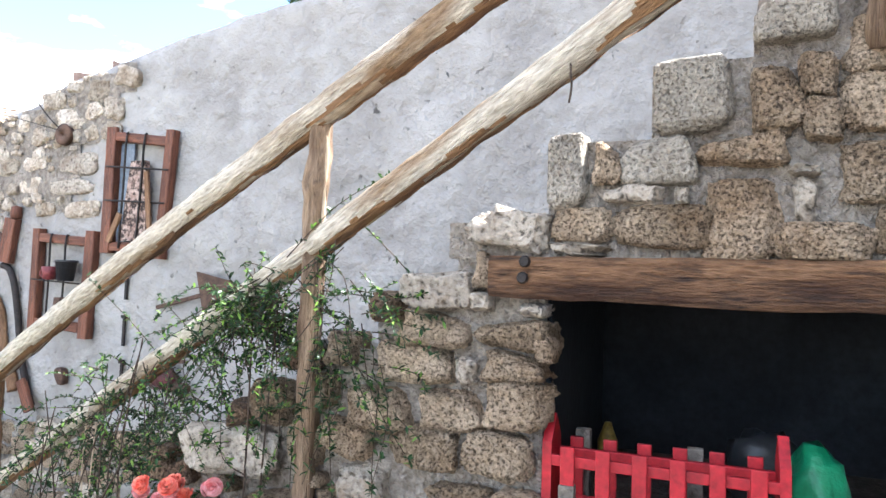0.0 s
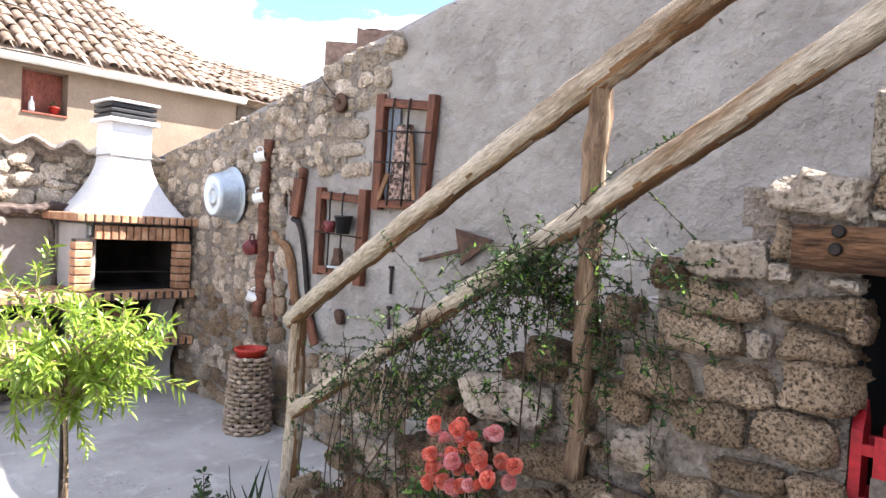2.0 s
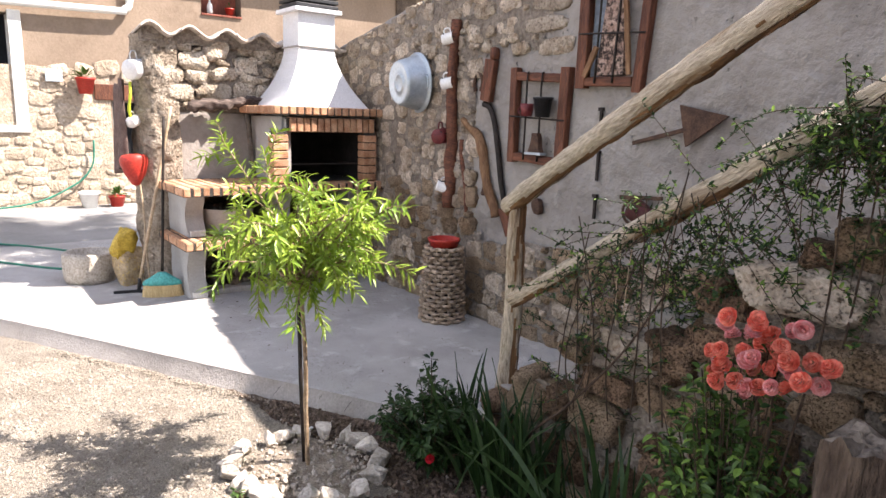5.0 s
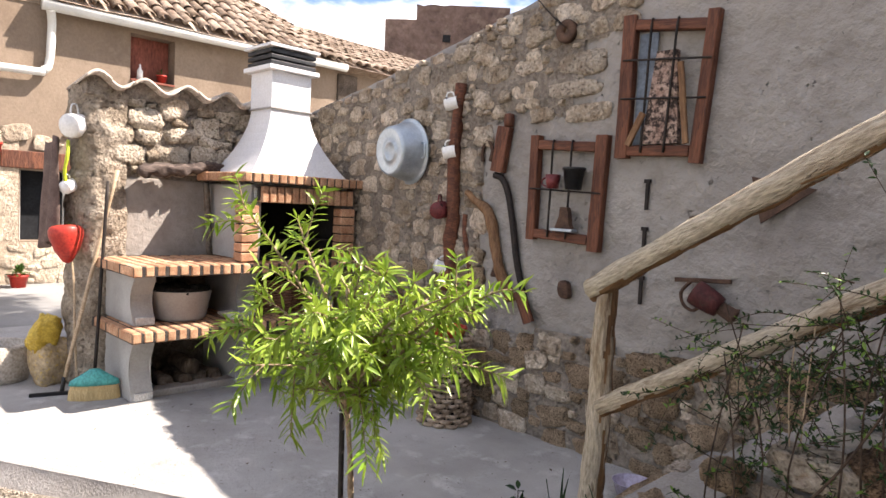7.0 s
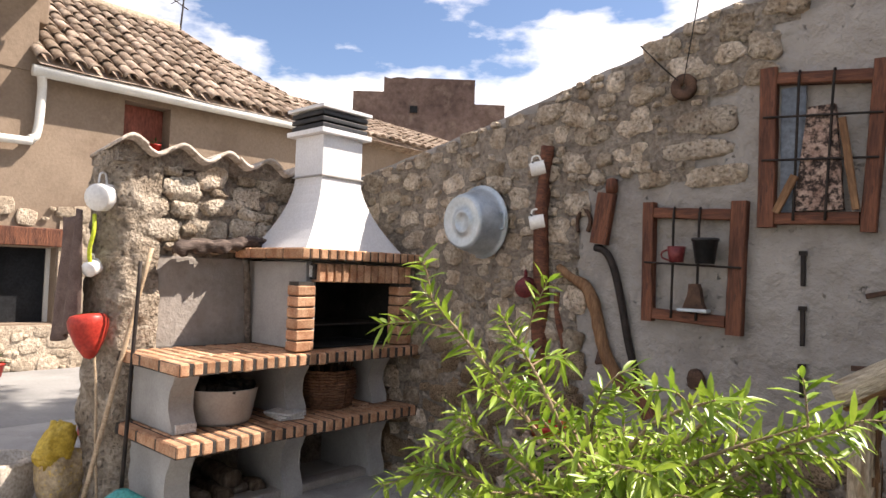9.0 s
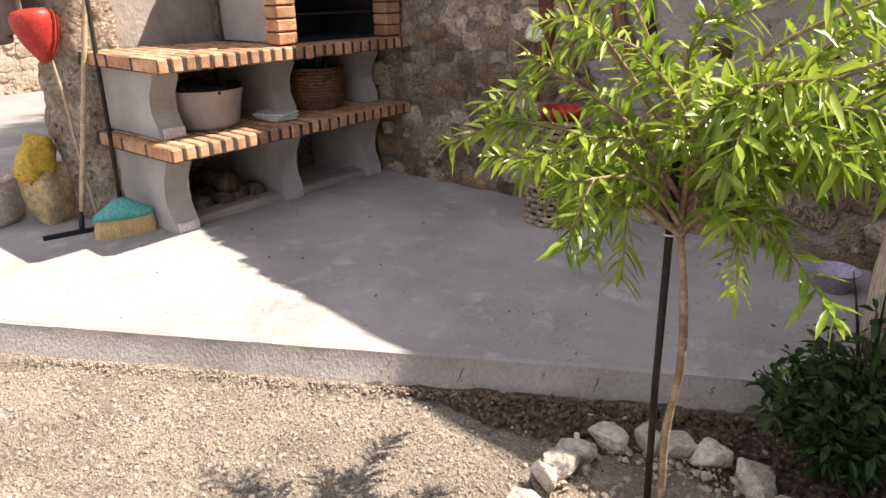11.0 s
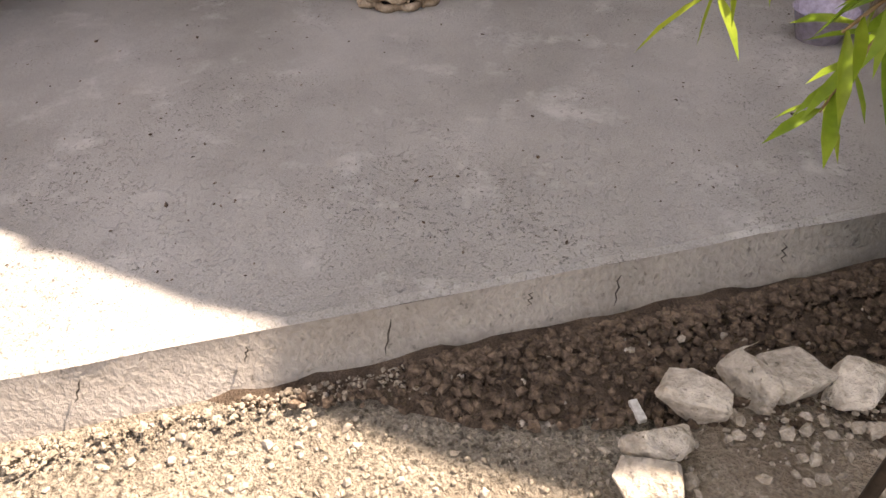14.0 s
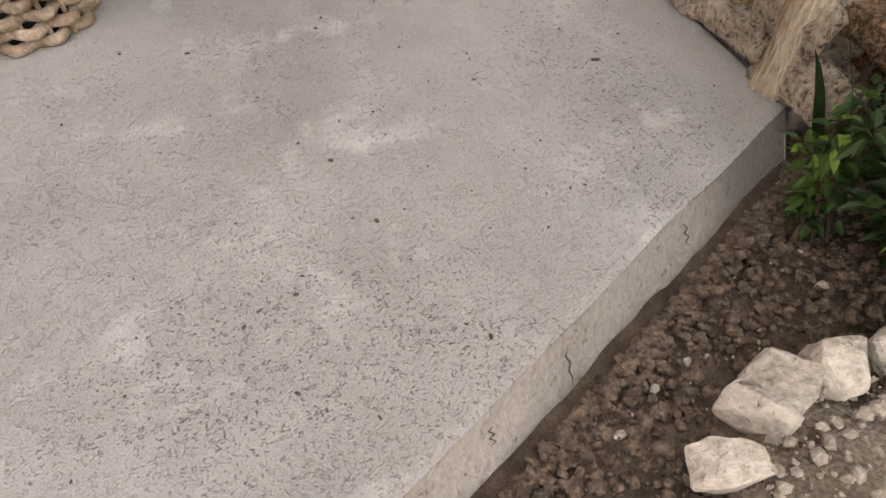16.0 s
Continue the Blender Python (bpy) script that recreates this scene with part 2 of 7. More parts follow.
# Near-black for hollows, panes and slit: their shade is put into the colour.
SHADE_BLACK = mat("painted_interior_shade", (0.008, 0.009, 0.011), (0.018, 0.02, 0.023), 3, 0.95, 0.3, 30, dist=0.01)
CASTLE = mat("brown_ruin_masonry", (0.1, 0.068, 0.06), (0.19, 0.135, 0.115), 0.12, 0.95, 0.8, 1.2, c3=(0.19, 0.145, 0.118), dist=0.4)
RED_PAINT = mat("red_gloss_paint", (0.27, 0.008, 0.014), (0.42, 0.014, 0.022), 10, 0.5, 0.3, 60, dist=0.003)
RED_CLAY = mat("red_glazed_clay", (0.4, 0.03, 0.022), (0.52, 0.055, 0.036), 8, 0.4, 0.2, 60, dist=0.002)
MAROON = mat("dark_red_enamel", (0.13, 0.02, 0.022), (0.2, 0.04, 0.04), 12, 0.4, 0.2, 70, dist=0.002)
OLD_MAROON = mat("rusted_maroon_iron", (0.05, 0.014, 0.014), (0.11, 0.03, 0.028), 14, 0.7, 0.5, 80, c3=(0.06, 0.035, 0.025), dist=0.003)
WICKER = mat("grey_brown_wicker", (0.2, 0.145, 0.1), (0.5, 0.41, 0.32), 20, 0.85, 0.5, 90, spread=0.25, dist=0.004)
WICKER_RED = mat("reddish_wicker", (0.13, 0.065, 0.04), (0.26, 0.14, 0.085), 22, 0.8, 0.5, 90, spread=0.2, dist=0.004)
CLOTH = mat("brown_cloth", (0.13, 0.09, 0.08), (0.2, 0.145, 0.125), 12, 0.95, 0.4, 200, dist=0.003)
# Yellow dimmed in its colour for the dark of the store.
SHADED_YELLOW = mat("shade_dimmed_yellow_plastic", (0.2, 0.13, 0.025), (0.32, 0.22, 0.05), 12, 0.6, 0.2, 60, dist=0.003)
VINE_LEAF = mat("vine_leaf", (0.14, 0.26, 0.03), (0.3, 0.42, 0.09), 9, 0.5, 0.2, 60, trans=0.45, dist=0.003)
YELLOW = mat("yellow_plastic", (0.5, 0.34, 0.04), (0.62, 0.45, 0.08), 12, 0.5, 0.2, 60, dist=0.003)
LIME = mat("lime_strap", (0.5, 0.6, 0.03), (0.6, 0.7, 0.06), 12, 0.5, 0.2, 60, dist=0.002)
SACKING = mat("printed_plastic_sack", (0.33, 0.24, 0.13), (0.56, 0.45, 0.3), 16, 0.5, 0.5, 50, c3=(0.62, 0.42, 0.08), dist=0.01)
TROUGH = mat("carved_trough_stone", (0.4, 0.36, 0.3), (0.57, 0.52, 0.45), 8, 0.95, 0.7, 60, pits=60, pit_at=0.36, pit_dark=0.45, dist=0.008)
TEAL = mat("teal_plastic", (0.06, 0.34, 0.33), (0.09, 0.43, 0.41), 8, 0.45, 0.1, 60, dist=0.002)
BRISTLE = mat("straw_bristles", (0.55, 0.4, 0.18), (0.7, 0.55, 0.3), 40, 0.85, 0.6, 160, stretch=(4, 4, 0.3), dist=0.004)
HOSE = mat("green_hose", (0.02, 0.16, 0.11), (0.03, 0.22, 0.15), 8, 0.45, 0.1, 60, dist=0.001)
GREEN_BAG = mat("green_plastic_bag", (0.01, 0.14, 0.06), (0.02, 0.22, 0.1), 6, 0.35, 0.6, 20, dist=0.01)
PLASTIC_BLACK = mat("black_plastic", (0.015, 0.016, 0.018), (0.03, 0.03, 0.032), 8, 0.4, 0.1, 60, dist=0.001)
PAPER = mat("folded_paper", (0.6, 0.6, 0.58), (0.72, 0.72, 0.7), 20, 0.8, 0.2, 90, dist=0.001)
CHARCOAL = mat("charcoal", (0.012, 0.012, 0.012), (0.04, 0.038, 0.036), 30, 0.9, 0.8, 120, dist=0.006)
SPECKLED = mat("speckled_cork_board", (0.3, 0.19, 0.15), (0.52, 0.39, 0.32), 14, 0.9, 0.6, 90, c3=(0.035, 0.024, 0.02), veins=0.43, dist=0.006)
SKY_PANE = mat("blue_grey_pane", (0.1, 0.12, 0.15), (0.18, 0.21, 0.25), 4, 0.3, 0.1, 40, dist=0.002)
LEAF = mat("willowy_green_leaf", (0.14, 0.26, 0.022), (0.38, 0.5, 0.065), 9, 0.36, 0.15, 60, trans=0.34, dist=0.002, spec=0.5, grain=0.4)
LEAF_DARK = mat("small_dark_leaf", (0.01, 0.028, 0.007), (0.04, 0.086, 0.02), 12, 0.42, 0.15, 60, trans=0.2, dist=0.002, grain=0.4)
LEAF_MID = mat("bush_leaf", (0.022, 0.06, 0.012), (0.085, 0.155, 0.034), 9, 0.4, 0.15, 60, trans=0.27, dist=0.002, grain=0.4)
LEAF_FRESH = mat("fresh_shoot_leaf", (0.14, 0.26, 0.04), (0.24, 0.38, 0.08), 9, 0.5, 0.15, 60, trans=0.35, dist=0.002, grain=0.4)
BLADE = mat("iris_blade", (0.016, 0.04, 0.012), (0.045, 0.09, 0.026), 6, 0.5, 0.2, 60, stretch=(1, 1, 0.2), trans=0.2, dist=0.002)
TWIG = mat("brown_twig", (0.04, 0.026, 0.018), (0.1, 0.066, 0.044), 20, 0.9, 0.4, 90, dist=0.003)
STEM = mat("sapling_bark", (0.2, 0.14, 0.085), (0.4, 0.3, 0.2), 20, 0.85, 0.5, 90, dist=0.003)
CORAL = mat("coral_petal", (0.8, 0.12, 0.075), (0.95, 0.38, 0.28), 45, 0.6, 0.1, 120, spread=0.2, trans=0.25, dist=0.001, grain=0.4)
PINK = mat("faded_pink_petal", (0.8, 0.22, 0.22), (0.92, 0.52, 0.5), 45, 0.6, 0.1, 60, trans=0.25, dist=0.001, grain=0.4)
CRIMSON = mat("crimson_petal", (0.6, 0.01, 0.03), (0.75, 0.03, 0.06), 14, 0.6, 0.1, 60, trans=0.2, dist=0.001)
BARK = mat("stump_bark", (0.07, 0.048, 0.035), (0.21, 0.16, 0.12), 7, 0.95, 1.0, 30, stretch=(2, 2, 0.5), c3=(0.05, 0.035, 0.026), dist=0.03)
CUTWOOD = mat("grey_cut_wood", (0.11, 0.09, 0.072), (0.25, 0.215, 0.18), 14, 0.9, 0.9, 40, c3=(0.06, 0.047, 0.038), dist=0.01)


# ---- builders ----
def world_of(o):
    return (world_of(o.parent) @ o.matrix_parent_inverse if o.parent else Matrix()) @ o.matrix_basis


def part(name, bm, material, parent=None, label="", smooth=False, m=None):
    """Links a bmesh as one mesh object, under a parent where one is given."""
    me = bpy.data.meshes.new(name)
    bmesh.ops.recalc_face_normals(bm, faces=bm.faces)
    bm.to_mesh(me)
    bm.free()
    me.materials.append(material)
    if smooth:
        me.shade_smooth()
    ob = new(name, me)
    if m is not None:
        ob.matrix_basis = m
    if parent is not None:
        under(ob, parent)
    if label:
        ob["label"] = label
    return ob


def thing(name, label, category, loc=(0, 0, 0), group=""):
    ob = new(name)
    ob.empty_display_size = 0.1
    ob.location = loc
    return tagged(ob, label, category, group)


def under(ob, parent):
    """Parents ob, keeping its place in the world."""
    ob.parent = parent
    ob.matrix_parent_inverse = world_of(parent).inverted()
    return ob


def box(bm, lo, hi, bevel=0.0, m=None):
    """An upright box between two corners, its edges bevelled."""
    c, s = (Vector(lo) + Vector(hi)) / 2, Vector(hi) - Vector(lo)
    vs = bmesh.ops.create_cube(bm, size=1, matrix=(m or Matrix()) @ Matrix.LocRotScale(c, None, s))["verts"]
    if bevel:
        es = list({e for v in vs for e in v.link_edges})
        bmesh.ops.bevel(bm, geom=es, offset=bevel, segments=2, affect="EDGES", profile=0.6)
    return bm


def tube(bm, pts, radii, seg=8, wobble=0.0, seed=0, cap=True, flat=1.0):
    """A limb along points, with a radius for each."""
    pts = [Vector(p) for p in pts]
    rings = []
    up = Vector((0.13, 0.21, 1)).normalized()
    for i, p in enumerate(pts):
        d = (pts[min(i + 1, len(pts) - 1)] - pts[max(i - 1, 0)]).normalized()
        a = d.cross(up)
        if a.length < 0.05:
            a = d.cross(Vector((1, 0, 0)))
        a.normalize()
        b = d.cross(a)
        ring = []
        for k in range(seg):
            t = 2 * math.pi * k / seg
            r = radii[i] * (1 + wobble * noise.noise(Vector((i * 0.6 + seed * 7.3, math.cos(t) * 1.3, math.sin(t) * 1.3))))
            ring.append(bm.verts.new(p + a * math.cos(t) * r + b * math.sin(t) * r * flat))
        rings.append(ring)
    for r0, r1 in zip(rings, rings[1:]):
        for k in range(seg):
            bm.faces.new((r0[k], r0[(k + 1) % seg], r1[(k + 1) % seg], r1[k]))
    if cap:
        bm.faces.new(rings[0][::-1])
        bm.faces.new(rings[-1])
    return bm


def lathe(bm, prof, seg=20, m=None):
    """Turns (radius, height) pairs round z; a radius of 0 closes it."""
    m = m or Matrix()
    rings = []
    for r, z in prof:
        if r == 0:
            rings.append([bm.verts.new(m @ Vector((0, 0, z)))])
        else:
            rings.append([bm.verts.new(m @ Vector((r * math.cos(2 * math.pi * k / seg), r * math.sin(2 * math.pi * k / seg), z))) for k in range(seg)])
    for a, b in zip(rings, rings[1:]):
        for k in range(seg):
            q = [a[k % len(a)], a[(k + 1) % len(a)], b[(k + 1) % len(b)], b[k % len(b)]]
            q = list(dict.fromkeys(q))
            if len(q) > 2:
                bm.faces.new(q)
    return bm


def prism(bm, outline, y0, y1):
    """A plate with an outline in x and z, from y0 to y1."""
    a, b = [bm.verts.new((x, y0, z)) for x, z in outline], [bm.verts.new((x, y1, z)) for x, z in outline]
    bm.faces.new(a)
    bm.faces.new(b[::-1])
    for i in range(len(a)):
        j = (i + 1) % len(a)
        bm.faces.new((a[i], b[i], b[j], a[j]))
    return bm


def smooth_line(pts, n=6):
    """More points along a soft curve through pts."""
    pts = [Vector(p) for p in pts]
    out = []
    for i in range(len(pts) - 1):
        p0, p1, p2, p3 = pts[max(i - 1, 0)], pts[i], pts[i + 1], pts[min(i + 2, len(pts) - 1)]
        for k in range(n):
            t = k / n
            out.append(0.5 * (2 * p1 + (p2 - p0) * t + (2 * p0 - 5 * p1 + 4 * p2 - p3) * t * t + (3 * p1 - p0 - 3 * p2 + p3) * t ** 3))
    return out + [pts[-1]]


def stone_mesh(seed, material, squareness=0.48, rough=0.2, sub=3, name="stone"):
    """A rounded, uneven lump one metre across, to be scaled."""
    rnd = random.Random(seed)
    bm = bmesh.new()
    bmesh.ops.create_icosphere(bm, subdivisions=sub, radius=1)
    o = Vector((rnd.random() * 40, rnd.random() * 40, rnd.random() * 40))
    cuts = [(Vector((rnd.gauss(0, 1), rnd.gauss(0, 0.5), rnd.gauss(0, 1))).normalized(), rnd.uniform(0.62, 0.85)) for _ in range(5)]
    for v in bm.verts:
        p = Vector([math.copysign(abs(c) ** squareness, c) for c in v.co])
        p *= 0.8
        for nrm, d in cuts:
            over = p.dot(nrm) - d
            if over > 0:
                p -= nrm * over * 0.8
        p *= 1 + rough * noise.noise(p * 1.6 + o) + rough * 0.55 * noise.noise(p * 4.5 + o) + rough * 0.45 * noise.noise(p * 11 + o) - rough * 0.5 * max(0, 0.25 - abs(noise.noise(p * 2.6 + o)))
        v.co = p * 0.62
    me = bpy.data.meshes.new(name)
    bm.to_mesh(me)
    bm.free()
    me.materials.append(material)
    me.shade_smooth()
    return me


def stones(material, seed, count=8, **kw):
    return [stone_mesh(seed + i, material, **kw) for i in range(count)]


def joined(name, items, material, parent=None, label="", kind="stuff", smooth=True):
    """Many copies of meshes at many poses as one mesh: items are (mesh, matrix)."""
    vs, fs, base = [], [], 0
    cache = {}
    for me, m in items:
        if me.name not in cache:
            co = np.empty(len(me.vertices) * 3)
            me.vertices.foreach_get("co", co)
            cache[me.name] = (co.reshape(-1, 3), [tuple(p.vertices) for p in me.polygons])
        co, polys = cache[me.name]
        mm = np.array(m)
        vs.append(co @ mm[:3, :3].T + mm[:3, 3])
        fs.extend(tuple(i + base for i in p) for p in polys)
        base += len(co)
    me = bpy.data.meshes.new(name)
    me.from_pydata(np.concatenate(vs).tolist() if vs else [], [], fs)
    me.materials.append(material)
    if smooth:
        me.shade_smooth()
    ob = new(name, me)
    if parent is not None:
        under(ob, parent)
    return tagged(ob, label, kind=kind)


def piece(name, me, parent, m):
    """One piece of a wall, floor or roof: an object of its own on a shared mesh."""
    ob = new(name, me)
    ob.parent = parent
    ob.matrix_basis = world_of(parent).inverted() @ m
    return ob


def on_wall(axis, at, depth=0.0):
    """Maps (u, v) on an upright wall to the world: axis 'y' faces -y with u along x, axis 'x' faces +x with u along y."""
    if axis == "y":
        return lambda u, v, tilt, w, h, d: Matrix.Translation((u, at + depth, v)) @ Matrix.Rotation(tilt, 4, "Y") @ Matrix.Diagonal((w, d, h, 1))
    return lambda u, v, tilt, w, h, d: Matrix.Translation((at - depth, u, v)) @ Matrix.Rotation(tilt, 4, "X") @ Matrix.Diagonal((d, w, h, 1))


def rubble(parent, place, lo, hi, inside, meshes, sizes, seed, gap=1.06, depth=0.09, taken=(), tries=900):
    """Fills a stretch of wall with irregular stones, the large ones first, never overlapping."""
    rnd = random.Random(seed)
    put = [tuple(q) for q in taken]
    made = 0
    for size in sizes:
        for _ in range(tries):
            u, v = rnd.uniform(lo[0], hi[0]), rnd.uniform(lo[1], hi[1])
            w, h = size * rnd.uniform(0.85, 1.35), size * rnd.uniform(0.6, 0.9)
            if not inside(u, v, w, h):
                continue
            if any(((u - a) / ((w + c) / 2 * gap)) ** 4 + ((v - b) / ((h + e) / 2 * gap)) ** 4 < 1 for a, b, c, e in put):
                continue
            put.append((u, v, w, h))
            piece("stone", rnd.choice(meshes), parent, place(u, v, rnd.uniform(-0.22, 0.22), w, h, depth * rnd.uniform(0.8, 1.3)))
            made += 1
    return made


def leaf_mesh(bm, base, along, normal, length, width, droop=0.25):
    """A slender folded leaf of eight triangles."""
    along = along.normalized()
    side = along.cross(normal)
    if side.length < 0.01:
        side = along.cross(Vector((1, 0.3, 0)))
    side.normalize()
    nrm = side.cross(along)
    pts = []
    for t, w in ((0.0, 0.08), (0.3, 0.9), (0.65, 0.8), (1.0, 0.0)):
        c = base + along * length * t - Vector((0, 0, 1)) * droop * length * t * t
        if w:
            pts.append([bm.verts.new(c - side * width * w / 2 + nrm * width * 0.18), bm.verts.new(c), bm.verts.new(c + side * width * w / 2 + nrm * width * 0.18)])
        else:
            pts.append([bm.verts.new(c)])
    for a, b in zip(pts, pts[1:]):
        if len(b) == 3:
            bm.faces.new((a[0], a[1], b[1], b[0]))
            bm.faces.new((a[1], a[2], b[2], b[1]))
        else:
            bm.faces.new((a[0], a[1], b[0]))
            bm.faces.new((a[1], a[2], b[0]))


def log_along(name, p0, p1, r0, r1, material, parent=None, seed=0, wobble=0.22, bend=0.02, n=26, seg=14, arch=0.0, bark=None):
    """A round log between two points, built along its own x axis, knotty and slightly bent."""
    p0, p1 = Vector(p0), Vector(p1)
    d = p1 - p0
    rnd = random.Random(seed)
    bm = bmesh.new()
    pts, rad = [], []
    for i in range(n + 1):
        t = i / n
        pts.append(Vector((t * d.length, bend * noise.noise(Vector((t * 2.2, seed, 1))), bend * noise.noise(Vector((t * 2.2, seed, 5))) + arch * math.sin(math.pi * t))))
        rad.append((r0 + (r1 - r0) * t) * (1 + 0.07 * noise.noise(Vector((t * 9, seed, 9)))))
    tube(bm, pts, rad, seg, wobble, seed)
    m = Matrix.Translation(p0) @ d.to_track_quat("X", "Z").to_matrix().to_4x4()
    sleeve = None
    if bark:
        sleeve = bmesh.new()
        fine, turn_n, grid_v = n * 4, 30, {}

        def bark_at(i, k):
            if (i, k) not in grid_v:
                f, t = i / 4, 2 * math.pi * k / turn_n
                j = min(int(f), n - 1)
                r_ = (rad[j] + (rad[j + 1] - rad[j]) * (f - j)) * (1 + wobble * noise.noise(Vector((f * 0.6 + seed * 7.3, math.cos(t) * 1.3, math.sin(t) * 1.3))))
                r_ += 0.0035 + 0.002 * noise.noise(Vector((f * 2.3, t * 3, seed)))
                grid_v[i, k] = sleeve.verts.new(pts[j].lerp(pts[j + 1], f - j) + Vector((0, -math.cos(t) - 0.2 * math.sin(t), 0.2 * math.cos(t) - math.sin(t))) * r_ * 0.98)
            return grid_v[i, k]

        for i in range(fine):
            for k in range(turn_n):
                t, x = 2 * math.pi * (k + 0.5) / turn_n, i / fine * d.length
                lo = 1.0 + 0.7 * noise.noise(Vector((x * 3.1, seed, 2))) + 0.35 * noise.noise(Vector((x * 12, seed, 6)))
                if lo < t < 3.0 + 0.5 * noise.noise(Vector((x * 3, seed, 8))) and noise.noise(Vector((x * 2.2, t * 1.6, seed))) > -0.1:
                    sleeve.faces.new((bark_at(i, k), bark_at(i + 1, k), bark_at(i + 1, (k + 1) % turn_n), bark_at(i, (k + 1) % turn_n)))
    me = bpy.data.meshes.new(name)
    bmesh.ops.recalc_face_normals(bm, faces=bm.faces)
    bm.to_mesh(me)
    bm.free()
    me.materials.append(material)
    me.shade_smooth()
    ob = new(name, me)
    ob.matrix_basis = m
    if parent is not None:
        under(ob, parent)
    if sleeve:
        part("bark", sleeve, bark, ob, "brown bark left on the log", smooth=True, m=m)
    return ob


# ---- ground ----
GROUND = -0.1
SLAB_A, SLAB_B = Vector((-2.93, 1.67)), Vector((-5.57, 0.2))       # the slab's front edge
SLAB_DIR = (SLAB_B - SLAB_A).normalized()


def in_bed(x, y):
    """Dark garden soil: right of the ring, and a strip along the slab."""
    n = 0.14 * noise.noise(Vector((x * 2.3, y * 2.3, 3)))
    t = (Vector((x, y)) - SLAB_A).dot(SLAB_DIR)
    near = abs((Vector((x, y)) - SLAB_A).dot(Vector((-SLAB_DIR.y, SLAB_DIR.x))))
    return (x > -2.89 + n and y > 0.74 + n) or (t > -0.3 and near < 0.5 + n - 0.3 * max(0, t - 0.2))


def ground_height(x, y):
    return GROUND + 0.012 * noise.noise(Vector((x * 1.7, y * 1.7, 0))) + 0.006 * noise.noise(Vector((x * 7, y * 7, 2)))


bm = bmesh.new()
xs = [-900, -120, -40, -16] + [-9 + 0.09 * i for i in range(123)] + [3.5, 8, 40, 900]
ys = [-900, -120, -30, -8] + [-3 + 0.09 * i for i in range(60)] + [4, 12, 60, 900]
grid = [[bm.verts.new((x, y, ground_height(x, y) if -9.2 < x < 3 and -3.2 < y < 2.6 else GROUND)) for y in ys] for x in xs]
for i in range(len(xs) - 1):
    for j in range(len(ys) - 1):
        bm.faces.new((grid[i][j], grid[i + 1][j], grid[i + 1][j + 1], grid[i][j + 1]))
ground = tagged(part("ground", bm, SOIL, smooth=True), "pale dry gravelly earth, trodden flat", "ground", kind="structure")

bm = bmesh.new()
step, cells, verts = 0.03, [], {}
for i in range(-153, 30):
    for j in range(0, 60):
        x, y = i * step, j * step
        if in_bed(x + step / 2, y + step / 2):
            q = []
            for a, b in ((i, j), (i + 1, j), (i + 1, j + 1), (i, j + 1)):
                if (a, b) not in verts:
                    px, py = a * step, b * step
                    edge = sum(in_bed(px + dx * step, py + dy * step) for dx in (-0.5, 0.5) for dy in (-0.5, 0.5)) / 4
                    verts[a, b] = bm.verts.new((px, py, ground_height(px, py) + 0.03 * edge - 0.022 + 0.012 * noise.noise(Vector((px * 9, py * 9, 7))) + 0.005 * noise.noise(Vector((px * 24, py * 24, 7)))))
                q.append(verts[a, b])
            bm.faces.new(q)
bed = tagged(part("garden_bed", bm, BED_SOIL, smooth=True), "dark loose garden soil beside the concrete slab", "soil", kind="structure")

RING_C = Vector((-3.22, 0.83))
bm = bmesh.new()
ring_rows = []
for k in range(9):
    r = 0.30 * k / 8
    ring_rows.append([bm.verts.new((RING_C.x + r * 1.0 * math.cos(a), RING_C.y + r * 1.05 * math.sin(a), GROUND + 0.028 * (1 - (k / 8) ** 3) + 0.012 * noise.noise(Vector((r * 9 * math.cos(a), r * 9 * math.sin(a), 4))))) for a in [2 * math.pi * i / 28 for i in range(28)]])
for a, b in zip(ring_rows, ring_rows[1:]):
    for i in range(28):
        bm.faces.new((a[i], a[(i + 1) % 28], b[(i + 1) % 28], b[i]))
tagged(part("planting_ring_soil", bm, RING_SOIL, smooth=True), "light brown crumbly soil inside the ring of rocks", "soil", kind="structure")

# the concrete terrace, which goes on as the court beyond the pillar
bm = bmesh.new()
far_front = SLAB_A + SLAB_DIR * 9.5
front = [SLAB_A + SLAB_DIR * (0.1 * i) for i in range(int((SLAB_B - SLAB_A).length / 0.1) + 40)]
front = [p for p in front if p.x > far_front.x]
n_front = len(front)
top_f = [bm.verts.new((p.x, p.y + 0.012 * noise.noise(Vector((p.x * 4, 1, 1))), -0.002 + 0.004 * noise.noise(Vector((p.x * 5, 2, 1))))) for p in front]
in_f = [bm.verts.new((p.x, p.y + 0.02, 0.004)) for p in front]
bot_f = [bm.verts.new((p.x, p.y - 0.095 + 0.008 * noise.noise(Vector((p.x * 4, 1, 9))), GROUND - 0.05)) for p in front]
back = [bm.verts.new((p.x, max(p.y + 0.6, 2.95), 0.004)) for p in front]
for i in range(n_front - 1):
    bm.faces.new((top_f[i], top_f[i + 1], in_f[i + 1], in_f[i]))
    bm.faces.new((in_f[i], in_f[i + 1], back[i + 1], back[i]))
bm.faces.new((bot_f[0], top_f[0], in_f[0], back[0], bm.verts.new((front[0].x, 2.95, GROUND))))
slab = tagged(part("terrace_slab", bm, CONCRETE), "smooth grey concrete terrace slab with a worn edge", "terrace", kind="structure")
bm = bmesh.new()
rows = []
